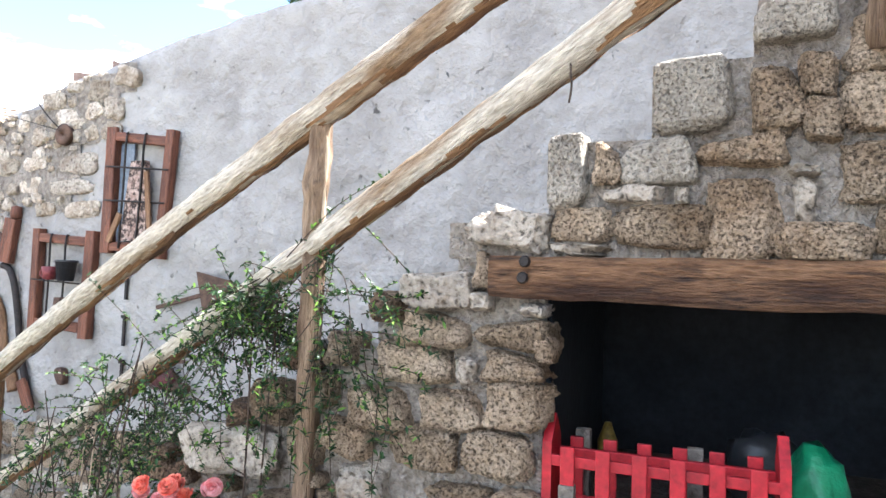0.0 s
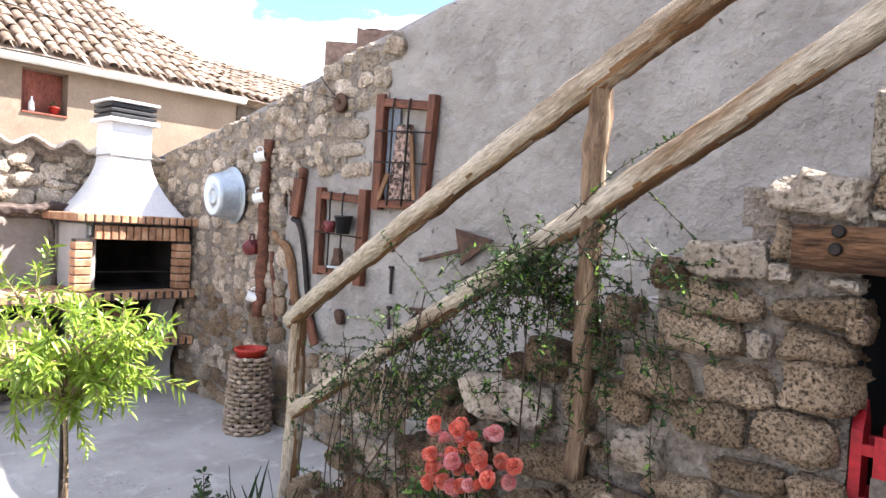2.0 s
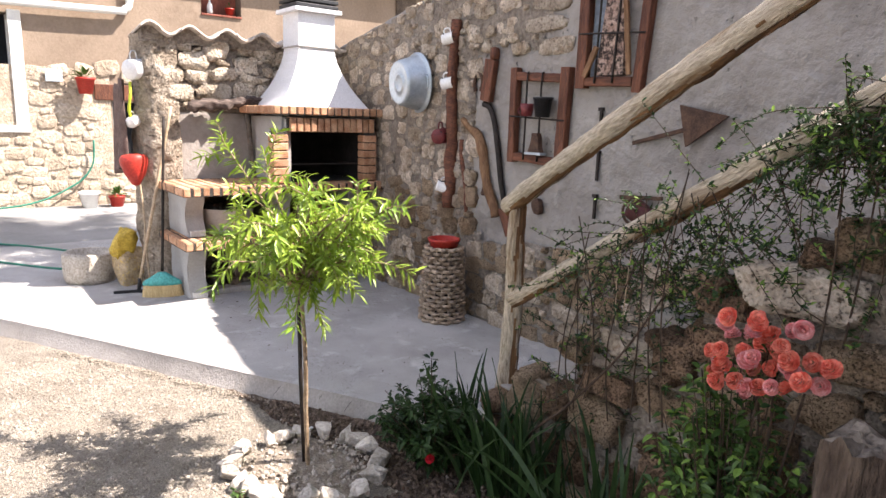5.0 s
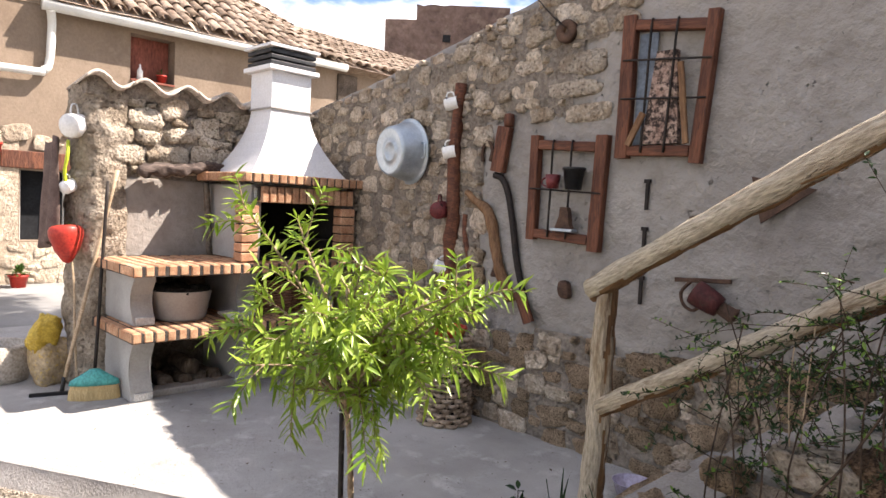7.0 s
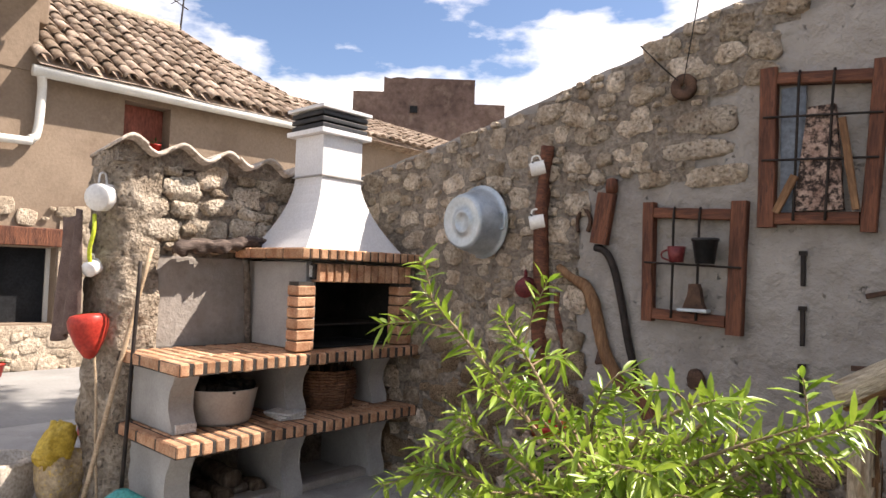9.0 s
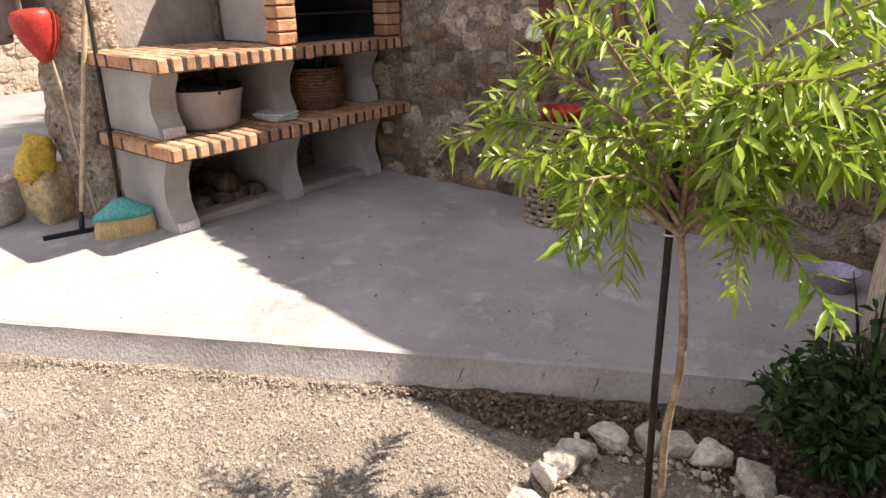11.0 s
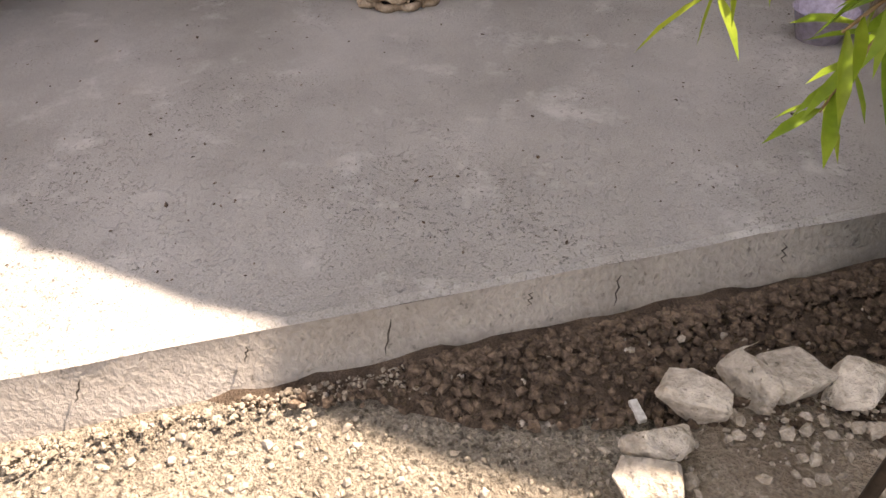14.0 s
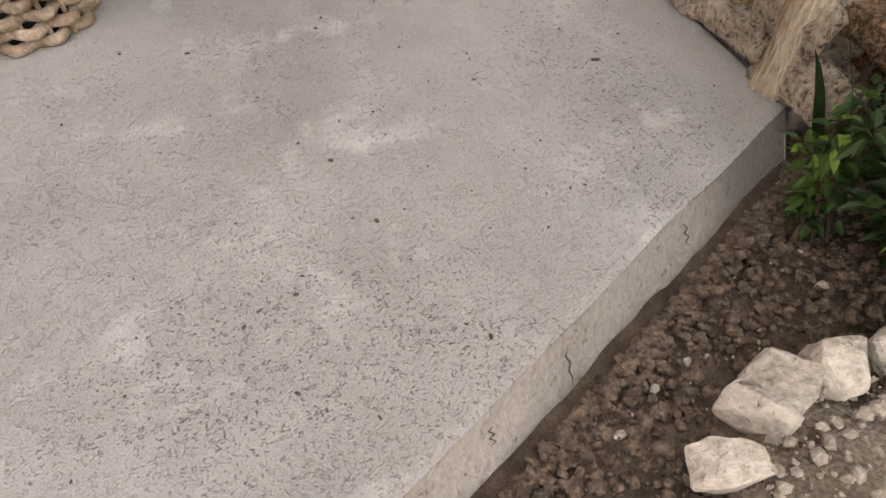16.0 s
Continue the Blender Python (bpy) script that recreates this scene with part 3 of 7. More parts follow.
for p in front:
    n1, n2 = noise.noise(Vector((p.x * 4, 1, 1))), noise.noise(Vector((p.x * 5, 2, 1)))
    foot = p.y - 0.095 + 0.008 * noise.noise(Vector((p.x * 4, 1, 9)))
    top_y, top_z = p.y + 0.012 * n1, -0.002 + 0.004 * n2
    rows.append([bm.verts.new((p.x, top_y + (foot - top_y) * t + 0.004 * noise.noise(Vector((p.x * 9, t * 3, 4))), top_z + (GROUND - 0.05 - top_z) * (t ** 0.8))) for t in (0, 0.06, 0.3, 0.6, 1)])
for a, b in zip(rows, rows[1:]):
    for k in range(4):
        bm.faces.new((a[k], b[k], b[k + 1], a[k + 1]))
part("slab_edge", bm, CONCRETE_EDGE, slab, "rough cast front edge of the slab", smooth=True)
for k, (x, tall) in enumerate(((-4.02, 0.05), (-3.62, 0.045), (-3.78, 0.02), (-4.5, 0.03), (-4.25, 0.02), (-3.3, 0.03))):
    y = SLAB_A.y + (x - SLAB_A.x) * SLAB_DIR.y / SLAB_DIR.x
    bm = bmesh.new()
    tube(bm, [(x + 0.004 * math.sin(3 * i + k), y - 0.016 - 0.0095 * i * tall / 0.05, -0.022 - tall * i / 5) for i in range(6)], [0.0006, 0.0016, 0.002, 0.0016, 0.0012, 0.0005], 4)
    part("crack", bm, JOINT, slab, "hairline crack in the concrete")
bm = bmesh.new()
lx = front[-1].x
box(bm, (-12.4, front[-1].y - 1.5, -0.12), (lx + 0.004, 12, 0.0))
tagged(part("court_floor", bm, COURT_SHADE), "concrete floor of the court beyond, greyed for its shade", "floor", kind="structure")

# ---- the tall rear wall ----
WALL_Y = 2.79


def wall_top(x):
    """Height of the sloping wall head."""
    pts = ((-9.0, 1.75), (-6.5, 2.12), (-5.2, 2.38), (-4.1, 2.64), (-3.97, 2.73), (-3.3, 2.87), (-2.6, 3.005), (-2.1, 3.06), (-1.5, 3.19), (0.0, 3.6), (4.0, 4.7))
    for (x0, z0), (x1, z1) in zip(pts, pts[1:]):
        if x <= x1:
            return z0 + (z1 - z0) * (x - x0) / (x1 - x0) + 0.008 * noise.noise(Vector((x * 6, 0, 0)))
    return pts[-1][1]


bm = bmesh.new()
cols = []
nx, nz = 230, 70
for i in range(nx + 1):
    x = -6.9 + i * (4.2 + 6.9) / nx
    zt = wall_top(x)
    col = []
    for j in range(nz + 1):
        z = -0.12 + (zt + 0.12) * j / nz
        y = WALL_Y + 0.014 * noise.noise(Vector((x * 2.4, z * 2.4, 0))) + 0.013 * noise.noise(Vector((x * 7, z * 7, 5)))
        if z < 0.75 and x > -4.6:
            y += 0.02
        col.append(bm.verts.new((x, y, z)))
    col.append(bm.verts.new((x, WALL_Y + 0.11, zt + 0.02)))
    col.append(bm.verts.new((x, WALL_Y + 0.22, zt - 0.005)))
    col.append(bm.verts.new((x, WALL_Y + 0.22, -0.12)))
    cols.append(col)
for a, b in zip(cols, cols[1:]):
    for j in range(len(a) - 1):
        bm.faces.new((a[j], b[j], b[j + 1], a[j + 1]))
bm.faces.new(cols[0][::-1])
bm.faces.new(cols[-1])
wall_rear = tagged(part("wall_rear", bm, PLASTER, smooth=True), "tall sloping wall, grey cement render and bare rubble", "wall", kind="structure")


def bare(x, z):
    """Where the render gives way to bare rubble."""
    w = 0.12 * noise.noise(Vector((x * 2.0, z * 2.0, 11)))
    return x < -4.52 + w or (x < -3.45 + w - 0.35 * (z < 2.35) and z > 1.93 + w) or (x < -3.3 + w * 2 and z > 2.62) or (z < 0.66 + w and x < -1.0)


# mortar skin behind the bare stones
bm = bmesh.new()
sk = {}
s = 0.06
for i in range(-112, -16):
    for j in range(-2, 52):
        x, z = i * s, j * s
        if bare(x + s / 2, z + s / 2) and z + s < wall_top(x + s / 2) - 0.01 and x > -6.6:
            q = []
            for a, b in ((i, j), (i + 1, j), (i + 1, j + 1), (i, j + 1)):
                if (a, b) not in sk:
                    px, pz = a * s, b * s
                    e = sum(bare(px + dx * s, pz + dz * s) for dx in (-0.5, 0.5) for dz in (-0.5, 0.5)) / 4
                    sk[a, b] = bm.verts.new((px, WALL_Y + 0.006 - 0.026 * e + 0.012 * noise.noise(Vector((px * 7, pz * 7, 2))), pz))
                q.append(sk[a, b])
            bm.faces.new(q)
under(part("mortar", bm, MORTAR, smooth=True), wall_rear)["label"] = "lumpy lime mortar between the stones"

# ---- the lower wall behind the barbecue ----
BACK_X, BACK_END = -6.5, 1.02
bm = bmesh.new()
rows = []
for j in range(25):
    z = -0.12 + (2.04 + 0.12) * j / 24
    bulge = 0.02 * math.sin(z * 2.1)
    ring = []
    for x, y in ((BACK_X, 2.9), (BACK_X, 2.3), (BACK_X, 1.7), (BACK_X, 1.25), (BACK_X - 0.03, BACK_END + 0.03), (BACK_X - 0.15, BACK_END - 0.03), (BACK_X - 0.3, BACK_END), (BACK_X - 0.36, BACK_END + 0.1), (BACK_X - 0.36, 2.9)):
        ring.append(bm.verts.new((x + bulge * (y < 1.4) + 0.012 * noise.noise(Vector((y * 5, z * 5, x))), y - bulge + 0.015 * noise.noise(Vector((y * 4, z * 4, x + 9))), z)))
    rows.append(ring)
for a, b in zip(rows, rows[1:]):
    for k in range(len(a)):
        bm.faces.new((a[k], a[(k + 1) % len(a)], b[(k + 1) % len(a)], b[k]))
bm.faces.new(rows[-1])
wall_back = tagged(part("wall_barbecue", bm, MORTAR, smooth=True), "rubble stone wall with a row of roof tiles on top", "wall", kind="structure")
bm = bmesh.new()
box(bm, (BACK_X - 0.02, 1.24, 0.9), (BACK_X + 0.016, 1.95, 1.46), 0.008)
part("render_patch", bm, PATCH, wall_back, "smooth grey render patch")

# ---- the stairs and the store under them ----
STAIR_Y = 1.56
OPEN_L, OPEN_TOP, SILL = -0.545, 1.5, 0.92
stairs = tagged(new("staircase"), "outdoor stair of rubble stone and cement", "staircase", kind="structure")
TREADS = [(-2.9 + 0.263 * i, 0.24 + 0.187 * i) for i in range(17)]
for i, (x, z) in enumerate(TREADS):
    bm = bmesh.new()
    lo_z = -0.12 if x + 0.263 < OPEN_L + 0.05 else 1.62
    box(bm, (x + 0.004 * (i % 3), STAIR_Y + 0.1, lo_z), (x + 0.275 if lo_z > 0 else min(x + 0.275, OPEN_L - 0.035), WALL_Y + 0.02, z), 0.012)
    part("step", bm, CONCRETE_EDGE, stairs)
bm = bmesh.new()
box(bm, (OPEN_L, STAIR_Y + 0.03, -0.12), (2.6, WALL_Y, SILL))
part("sill_wall", bm, MORTAR_DARK, stairs)
bm = bmesh.new()
box(bm, (OPEN_L - 0.28, STAIR_Y + 0.03, -0.12), (OPEN_L - 0.03, WALL_Y, 1.62))
part("pier", bm, MORTAR, stairs)
# Ceiling, back and sides near black: the store's shade is in their colour.
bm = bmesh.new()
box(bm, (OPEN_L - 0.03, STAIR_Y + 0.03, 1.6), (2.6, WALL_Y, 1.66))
part("store_ceiling", bm, SHADE_BLACK, stairs)
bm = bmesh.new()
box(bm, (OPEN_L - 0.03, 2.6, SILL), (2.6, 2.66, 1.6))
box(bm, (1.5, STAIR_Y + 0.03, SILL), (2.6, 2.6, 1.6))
# Thin dark sheet over the cheek stands for the shade there.
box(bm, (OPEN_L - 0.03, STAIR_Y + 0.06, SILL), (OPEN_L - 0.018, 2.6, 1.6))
part("store_back", bm, SHADE_BLACK, stairs)
# the upper parapet beside the steps
bm = bmesh.new()
prism(bm, [(-0.85, 1.62), (2.6, 1.62), (2.6, 4.2), (1.1, 3.1), (0.15, 2.46), (0.15, 2.3), (-0.06, 2.3), (-0.06, 2.12), (-0.31, 2.12), (-0.31, 1.93), (-0.57, 1.93), (-0.57, 1.72), (-0.85, 1.72)], STAIR_Y + 0.02, STAIR_Y + 0.3)
part("parapet", bm, MORTAR, stairs)

# ---- unseen wall added behind the camera to close the yard and cut skylight ----
bm = bmesh.new()
box(bm, (2.6, -4.0, -0.12), (2.9, 3.2, 5.6))
tagged(part("wall_side", bm, PLASTER), "unseen plain wall added to close the yard and cut skylight", "wall", kind="structure")


# ---- barbecue ----
def brick_mesh(sx, sy, sz, bevel=0.006, name="brick"):
    bm = bmesh.new()
    box(bm, (-sx / 2, -sy / 2, -sz / 2), (sx / 2, sy / 2, sz / 2))
    bmesh.ops.bevel(bm, geom=list(bm.edges), offset=bevel, segments=1, affect="EDGES")
    me = bpy.data.meshes.new(name)
    bm.to_mesh(me)
    bm.free()
    me.materials.append(BRICK)
    return me


BBQ_X, BBQ_L, BBQ_R = -5.72, 1.04, 2.76
bbq = thing("barbecue", "masonry barbecue with brick worktops and a white hood", "barbecue", (-6.1, 1.9, 0))


def worktop(name, z, rows, skip=0.0):
    """A dark joint bed with edge bricks on it, bullnosed towards the front."""
    bm = bmesh.new()
    box(bm, (BACK_X + 0.005, BBQ_L + 0.008, z - 0.068), (BBQ_X - 0.008, BBQ_R, z - 0.006))
    top = part(name, bm, JOINT, bbq, "orange brick worktop with dark joints")
    n = 24
    pitch = (BBQ_R - BBQ_L) / n
    deep = 0.235
    me = brick_mesh(deep - 0.006, pitch - 0.013, 0.07, 0.009)
    rnd = random.Random(len(name))
    for r in range(rows):
        for i in range(n):
            y = BBQ_L + pitch * (i + 0.5)
            x = BBQ_X - deep * (r + 0.5)
            piece("brick", me, top, pose(x + rnd.uniform(-0.003, 0.003), y, z - 0.035 + rnd.uniform(-0.002, 0.002), 0, rnd.uniform(-0.6, 0.6), rnd.uniform(-0.8, 0.8)))
    return top


worktop("worktop", 0.91, 3)
worktop("shelf", 0.5, 3)


def leg(y, z0, z1):
    """A precast leg with a curved front."""
    bm = bmesh.new()
    prof = []
    for i in range(15):
        t = i / 14
        prof.append((-5.985 + 0.034 * math.cos(t * 2 * math.pi) + 0.02 * t, z0 + (z1 - z0) * t))
    outline = [(BACK_X + 0.006, z0)] + prof + [(BACK_X + 0.006, z1)]
    a, b = [bm.verts.new((x, y - 0.07, z)) for x, z in outline], [bm.verts.new((x, y + 0.07, z)) for x, z in outline]
    bm.faces.new(a)
    bm.faces.new(b[::-1])
    for i in range(len(a)):
        j = (i + 1) % len(a)
        bm.faces.new((a[i], b[i], b[j], a[j]))
    bmesh.ops.bevel(bm, geom=[e for e in bm.edges if abs(e.verts[0].co.y - e.verts[1].co.y) < 0.01 and max(e.verts[0].co.x, e.verts[1].co.x) > -6.1], offset=0.008, segments=1, affect="EDGES")
    part("leg", bm, GREY_CEMENT, bbq, "grey precast leg with curved front")


for y in (1.2, 1.93, 2.62):
    leg(y, 0.0, 0.432)
    leg(y, 0.5, 0.842)
for z in (0.502, 0.004):
    bm = bmesh.new()
    box(bm, (-5.97, 1.15, z), (-5.944, 1.268, z + 0.05), 0.003)
    part("paper_label", bm, PAPER, bbq, "white paper label left on the leg")
bm = bmesh.new()
box(bm, (-6.12, 1.27, -0.002), (-5.99, 2.7, 0.05), 0.012)
part("plinth", bm, CONCRETE_EDGE, bbq, "low cement plinth")
# firebox
bm = bmesh.new()
box(bm, (BACK_X + 0.006, 1.87, 0.915), (-5.84, 1.95, 1.45), 0.006)
part("side_panel", bm, GREY_CEMENT, bbq)
bm = bmesh.new()
box(bm, (BACK_X + 0.006, 2.63, 0.915), (-5.84, 2.74, 1.45), 0.006)
part("side_panel", bm, GREY_CEMENT, bbq)
for lo, hi in (((BACK_X + 0.008, 1.95, 0.92), (BACK_X + 0.13, 2.63, 1.45)), ((BACK_X + 0.131, 1.952, 0.922), (-5.9, 1.962, 1.44)), ((BACK_X + 0.131, 2.618, 0.922), (-5.9, 2.628, 1.44)), ((BACK_X + 0.131, 1.965, 0.914), (-5.88, 2.615, 0.922))):
    part("fire_lining", box(bmesh.new(), lo, hi), SOOT, bbq, "soot-black firebox lining")
bm = bmesh.new()
for i in range(14):
    tube(bm, [(-6.36, 2.0 + i * 0.045, 1.06), (-5.88, 2.0 + i * 0.045, 1.06)], [0.004, 0.004], 6)
tube(bm, [(-5.88, 1.97, 1.06), (-5.88, 2.62, 1.06)], [0.006, 0.006], 6)
part("grill_grate", bm, IRON, bbq, "blackened iron grate")
pier_me = brick_mesh(0.11, 0.13, 0.058)
for y in (1.83, 2.655):
    bm = bmesh.new()
    box(bm, (-5.87, y - 0.055, 0.915), (-5.775, y + 0.055, 1.33))
    p = part("brick_pier", bm, JOINT, bbq)
    for k in range(6):
        piece("brick", pier_me, p, pose(-5.82, y, 0.948 + k * 0.066, 0, 0, 0))
bm = bmesh.new()
box(bm, (-5.87, 1.9, 1.345), (-5.79, 2.72, 1.44))
arch = part("brick_arch", bm, JOINT, bbq)
sold = brick_mesh(0.1, 0.05, 0.115)
for i in range(13):
    piece("brick", sold, arch, pose(-5.815, 1.94 + i * 0.061, 1.388))
bm = bmesh.new()
box(bm, (BACK_X + 0.01, 1.765, 1.465), (-5.735, 2.765, 1.528))
mantel = part("mantel", bm, JOINT, bbq, "row of orange bricks round the mantel")
m_me = brick_mesh(0.2, 0.056, 0.066, 0.008)
for i in range(15):
    piece("brick", m_me, mantel, pose(-5.825, 1.785 + i * 0.0675, 1.5))
m_side = brick_mesh(0.17, 0.16, 0.066, 0.008)
for i in range(3):
    piece("brick", m_side, mantel, pose(-6.02 - i * 0.18, 1.835, 1.5))
bm = bmesh.new()
box(bm, (-6.42, 1.93, 1.44), (-5.86, 2.7, 1.466))
part("mantel_slab", bm, GREY_CEMENT, bbq)
bm = bmesh.new()
box(bm, (-5.83, 1.885, 1.36), (-5.815, 1.93, 1.43), 0.004)
part("tag", bm, PAPER, bbq, "small white tag")
# hood
bm = bmesh.new()
prev = None
for k in range(9):
    t = k / 8
    z = 1.535 + 0.5 * t
    e = (1 - t) ** 1.7
    x0, x1, y0, y1 = -6.36 - 0.1 * e, -6.06 + 0.2 * e, 2.13 - 0.25 * e, 2.46 + 0.23 * e
    ring = [bm.verts.new(v) for v in ((x0, y0, z), (x1, y0, z), (x1, y1, z), (x0, y1, z))]
    if prev:
        for i in range(4):
            bm.faces.new((prev[i], prev[(i + 1) % 4], ring[(i + 1) % 4], ring[i]))
    else:
        bm.faces.new(ring[::-1])
    prev = ring
bm.faces.new(prev)
hood = part("hood", bm, HOOD, bbq, "white bell-shaped smoke hood")
bm = bmesh.new()
box(bm, (-6.365, 2.125, 2.035), (-6.055, 2.465, 2.31), 0.006)
part("flue", bm, HOOD, hood)
bm = bmesh.new()
box(bm, (-6.375, 2.115, 2.028), (-6.045, 2.475, 2.04), 0.003)
part("seam", bm, GREY_CEMENT, hood)
bm = bmesh.new()
box(bm, (-6.41, 2.08, 2.31), (-6.01, 2.51, 2.345), 0.006)
part("collar", bm, HOOD, hood)
for k in range(3):
    bm = bmesh.new()
    box(bm, (-6.385 + 0.0, 2.1, 2.352 + k * 0.042), (-6.035, 2.49, 2.382 + k * 0.042), 0.006)
    part("louvre", bm, HOOD_BLACK, hood, "black chimney louvre")
bm = bmesh.new()
box(bm, (-6.34, 2.15, 2.34), (-6.08, 2.44, 2.48))
part("louvre_core", bm, HOOD_BLACK, hood)
bm = bmesh.new()
box(bm, (-6.41, 2.08, 2.478), (-6.01, 2.51, 2.5), 0.004)
vs = [bm.verts.new(v) for v in ((-6.41, 2.08, 2.5), (-6.01, 2.08, 2.5), (-6.01, 2.51, 2.5), (-6.41, 2.51, 2.5))]
apex = bm.verts.new((-6.21, 2.295, 2.535))
for i in range(4):
    bm.faces.new((vs[i], vs[(i + 1) % 4], apex))
part("cap", bm, HOOD, hood)

# things on and round the barbecue
pan = thing("ash_pot", "dented grey metal pot filled with charcoal", "pot", (-6.12, 1.5, 0.502))
bm = bmesh.new()
lathe(bm, [(0, 0.0), (0.17, 0.0), (0.18, 0.02), (0.215, 0.2), (0.222, 0.205), (0.21, 0.195), (0.172, 0.03), (0, 0.03)], 24, pose(-6.12, 1.5, 0.502))
part("bowl", bm, GREY_CEMENT, pan, smooth=True)
bm = bmesh.new()
for i in range(70):
    a, r = i * 2.4, 0.19 * math.sqrt(i / 70)
    bmesh.ops.create_icosphere(bm, subdivisions=1, radius=0.024 + 0.012 * ((i * 37) % 10) / 10, matrix=pose(-6.12 + r * math.cos(a), 1.5 + r * math.sin(a), 0.69 + 0.03 * ((i * 13) % 7) / 7, i * 31, i * 17, i * 7))
part("charcoal", bm, CHARCOAL, pan, "heap of black charcoal")

fire_basket = thing("kindling_basket", "round reddish wicker basket of kindling sticks", "basket", (-6.1, 2.27, 0.502))
bm = bmesh.new()
for k in range(13):
    z, r = 0.512 + k * 0.019, 0.158 + 0.03 * math.sin(k / 12 * math.pi * 0.8)
    ring = [(-6.1 + (r + 0.006 * (-1) ** i) * math.cos(i * math.pi / 16), 2.27 + (r + 0.006 * (-1) ** (i + k)) * math.sin(i * math.pi / 16), z) for i in range(33)]
    tube(bm, ring, [0.01] * 33, 5, cap=False)
part("weave", bm, WICKER_RED, fire_basket, smooth=True)
# Near-black core: the shade behind the strands, put into colour.
bm = bmesh.new()
lathe(bm, [(0, 0.505), (0.15, 0.505), (0.172, 0.62), (0.15, 0.74)], 18, pose(-6.1, 2.27, 0))
part("lining", bm, SHADE_BLACK, fire_basket, smooth=True)
rnd = random.Random(4)
for k in range(34):
    bm = bmesh.new()
    a, r = rnd.uniform(0, 6.28), rnd.uniform(0, 0.125)
    x, y = -6.1 + r * math.cos(a), 2.27 + r * math.sin(a)
    tube(bm, [(x, y, 0.56), (x + rnd.uniform(-0.06, 0.06), y + rnd.uniform(-0.08, 0.08), 0.78 + rnd.uniform(0, 0.04))], [0.009, 0.006], 5)
    part("stick", bm, TWIG, fire_basket)

paper = thing("newspapers", "folded white newspapers lying on the shelf", "paper", (-5.95, 1.85, 0.502))
for k in range(3):
    bm = bmesh.new()
    box(bm, (-0.1, -0.08, 0), (0.1, 0.08, 0.012), 0.003, pose(-5.95, 1.84, 0.504 + k * 0.013, 0, 0, 14 * k - 8))
    part("newspaper", bm, PAPER, paper)

rnd = random.Random(8)
for k, (y, z) in enumerate(((1.55, 0.06), (1.66, 0.06), (1.605, 0.14), (1.42, 0.06), (1.77, 0.055))):
    r = rnd.uniform(0.042, 0.058)
    lg = log_along("firewood_log", (-6.1 + rnd.uniform(-0.03, 0.03), y, z), (-6.42, y + rnd.uniform(-0.02, 0.02), z), r, r * 0.95, CUTWOOD if k % 2 else BARK, None, k + 40, n=6)
    tagged(lg, "split firewood log stacked under the shelf", "log", "firewood under the barbecue")

plank = tagged(log_along("burnt_plank", (-6.36, 1.3, 1.5), (-6.4, 2.0, 1.57), 0.042, 0.034, DRIFT, None, 61, wobble=0.9, bend=0.05), "charred knotty piece of wood leaning on the wall", "wood")
tagged(log_along("grey_batten", (-6.42, 1.86, 0.91), (-6.4, 1.8, 1.46), 0.022, 0.022, CUTWOOD, None, 62, n=8), "grey wooden batten standing on the worktop", "wood")


# ---- roof tiles ----
def tile_mesh(length, r, name="tile", thick=0.016, up=True):
    """A tapered half-barrel tile along y, its hollow underneath."""
    bm = bmesh.new()
    seg, rows = 7, []
    for y, k in ((0, 1.0), (length, 0.82)):
        for rr in (r * k, r * k - thick):
            rows.append([bm.verts.new((rr * math.cos(math.pi * i / seg), y, rr * math.sin(math.pi * i / seg) * 0.85)) for i in range(seg + 1)])
    o0, i0, o1, i1 = rows
    for k in range(seg):
        bm.faces.new((o0[k], o0[k + 1], o1[k + 1], o1[k]))
        bm.faces.new((i0[k + 1], i0[k], i1[k], i1[k + 1]))
        bm.faces.new((o0[k + 1], o0[k], i0[k], i0[k + 1]))
        bm.faces.new((o1[k], o1[k + 1], i1[k + 1], i1[k]))
    for k in (0, seg):
        bm.faces.new((o0[k], o1[k], i1[k], i0[k]))
    bmesh.ops.recalc_face_normals(bm, faces=bm.faces)
    me = bpy.data.meshes.new(name)
    bm.to_mesh(me)
    bm.free()
    me.materials.append(TILE)
    me.shade_smooth()
    return me


def wave_tile(up, half=0.0765, rise=0.042, thick=0.024, length=0.5):
    """One curved coping tile along x, an arch or a channel, meeting its neighbours in a wave."""
    bm = bmesh.new()
    seg, rows = 8, []
    for x in (0.0, -length):
        for d in (thick / 2, -thick / 2):
            rows.append([bm.verts.new((x, u, up * rise * math.cos(math.pi * u / (2 * half)) + d)) for u in [half * 1.06 * (2 * i / seg - 1) for i in range(seg + 1)]])
    o0, i0, o1, i1 = rows
    for k in range(seg):
        bm.faces.new((o0[k], o0[k + 1], o1[k + 1], o1[k]))
        bm.faces.new((i0[k + 1], i0[k], i1[k], i1[k + 1]))
        bm.faces.new((o0[k + 1], o0[k], i0[k], i0[k + 1]))
        bm.faces.new((o1[k], o1[k + 1], i1[k + 1], i1[k]))
    for k in (0, seg):
        bm.faces.new((o0[k], o1[k], i1[k], i0[k]))
    bmesh.ops.recalc_face_normals(bm, faces=bm.faces)
    me = bpy.data.meshes.new("coping_tile")
    bm.to_mesh(me)
    bm.free()
    me.materials.append(COPING)
    me.shade_smooth()
    return me


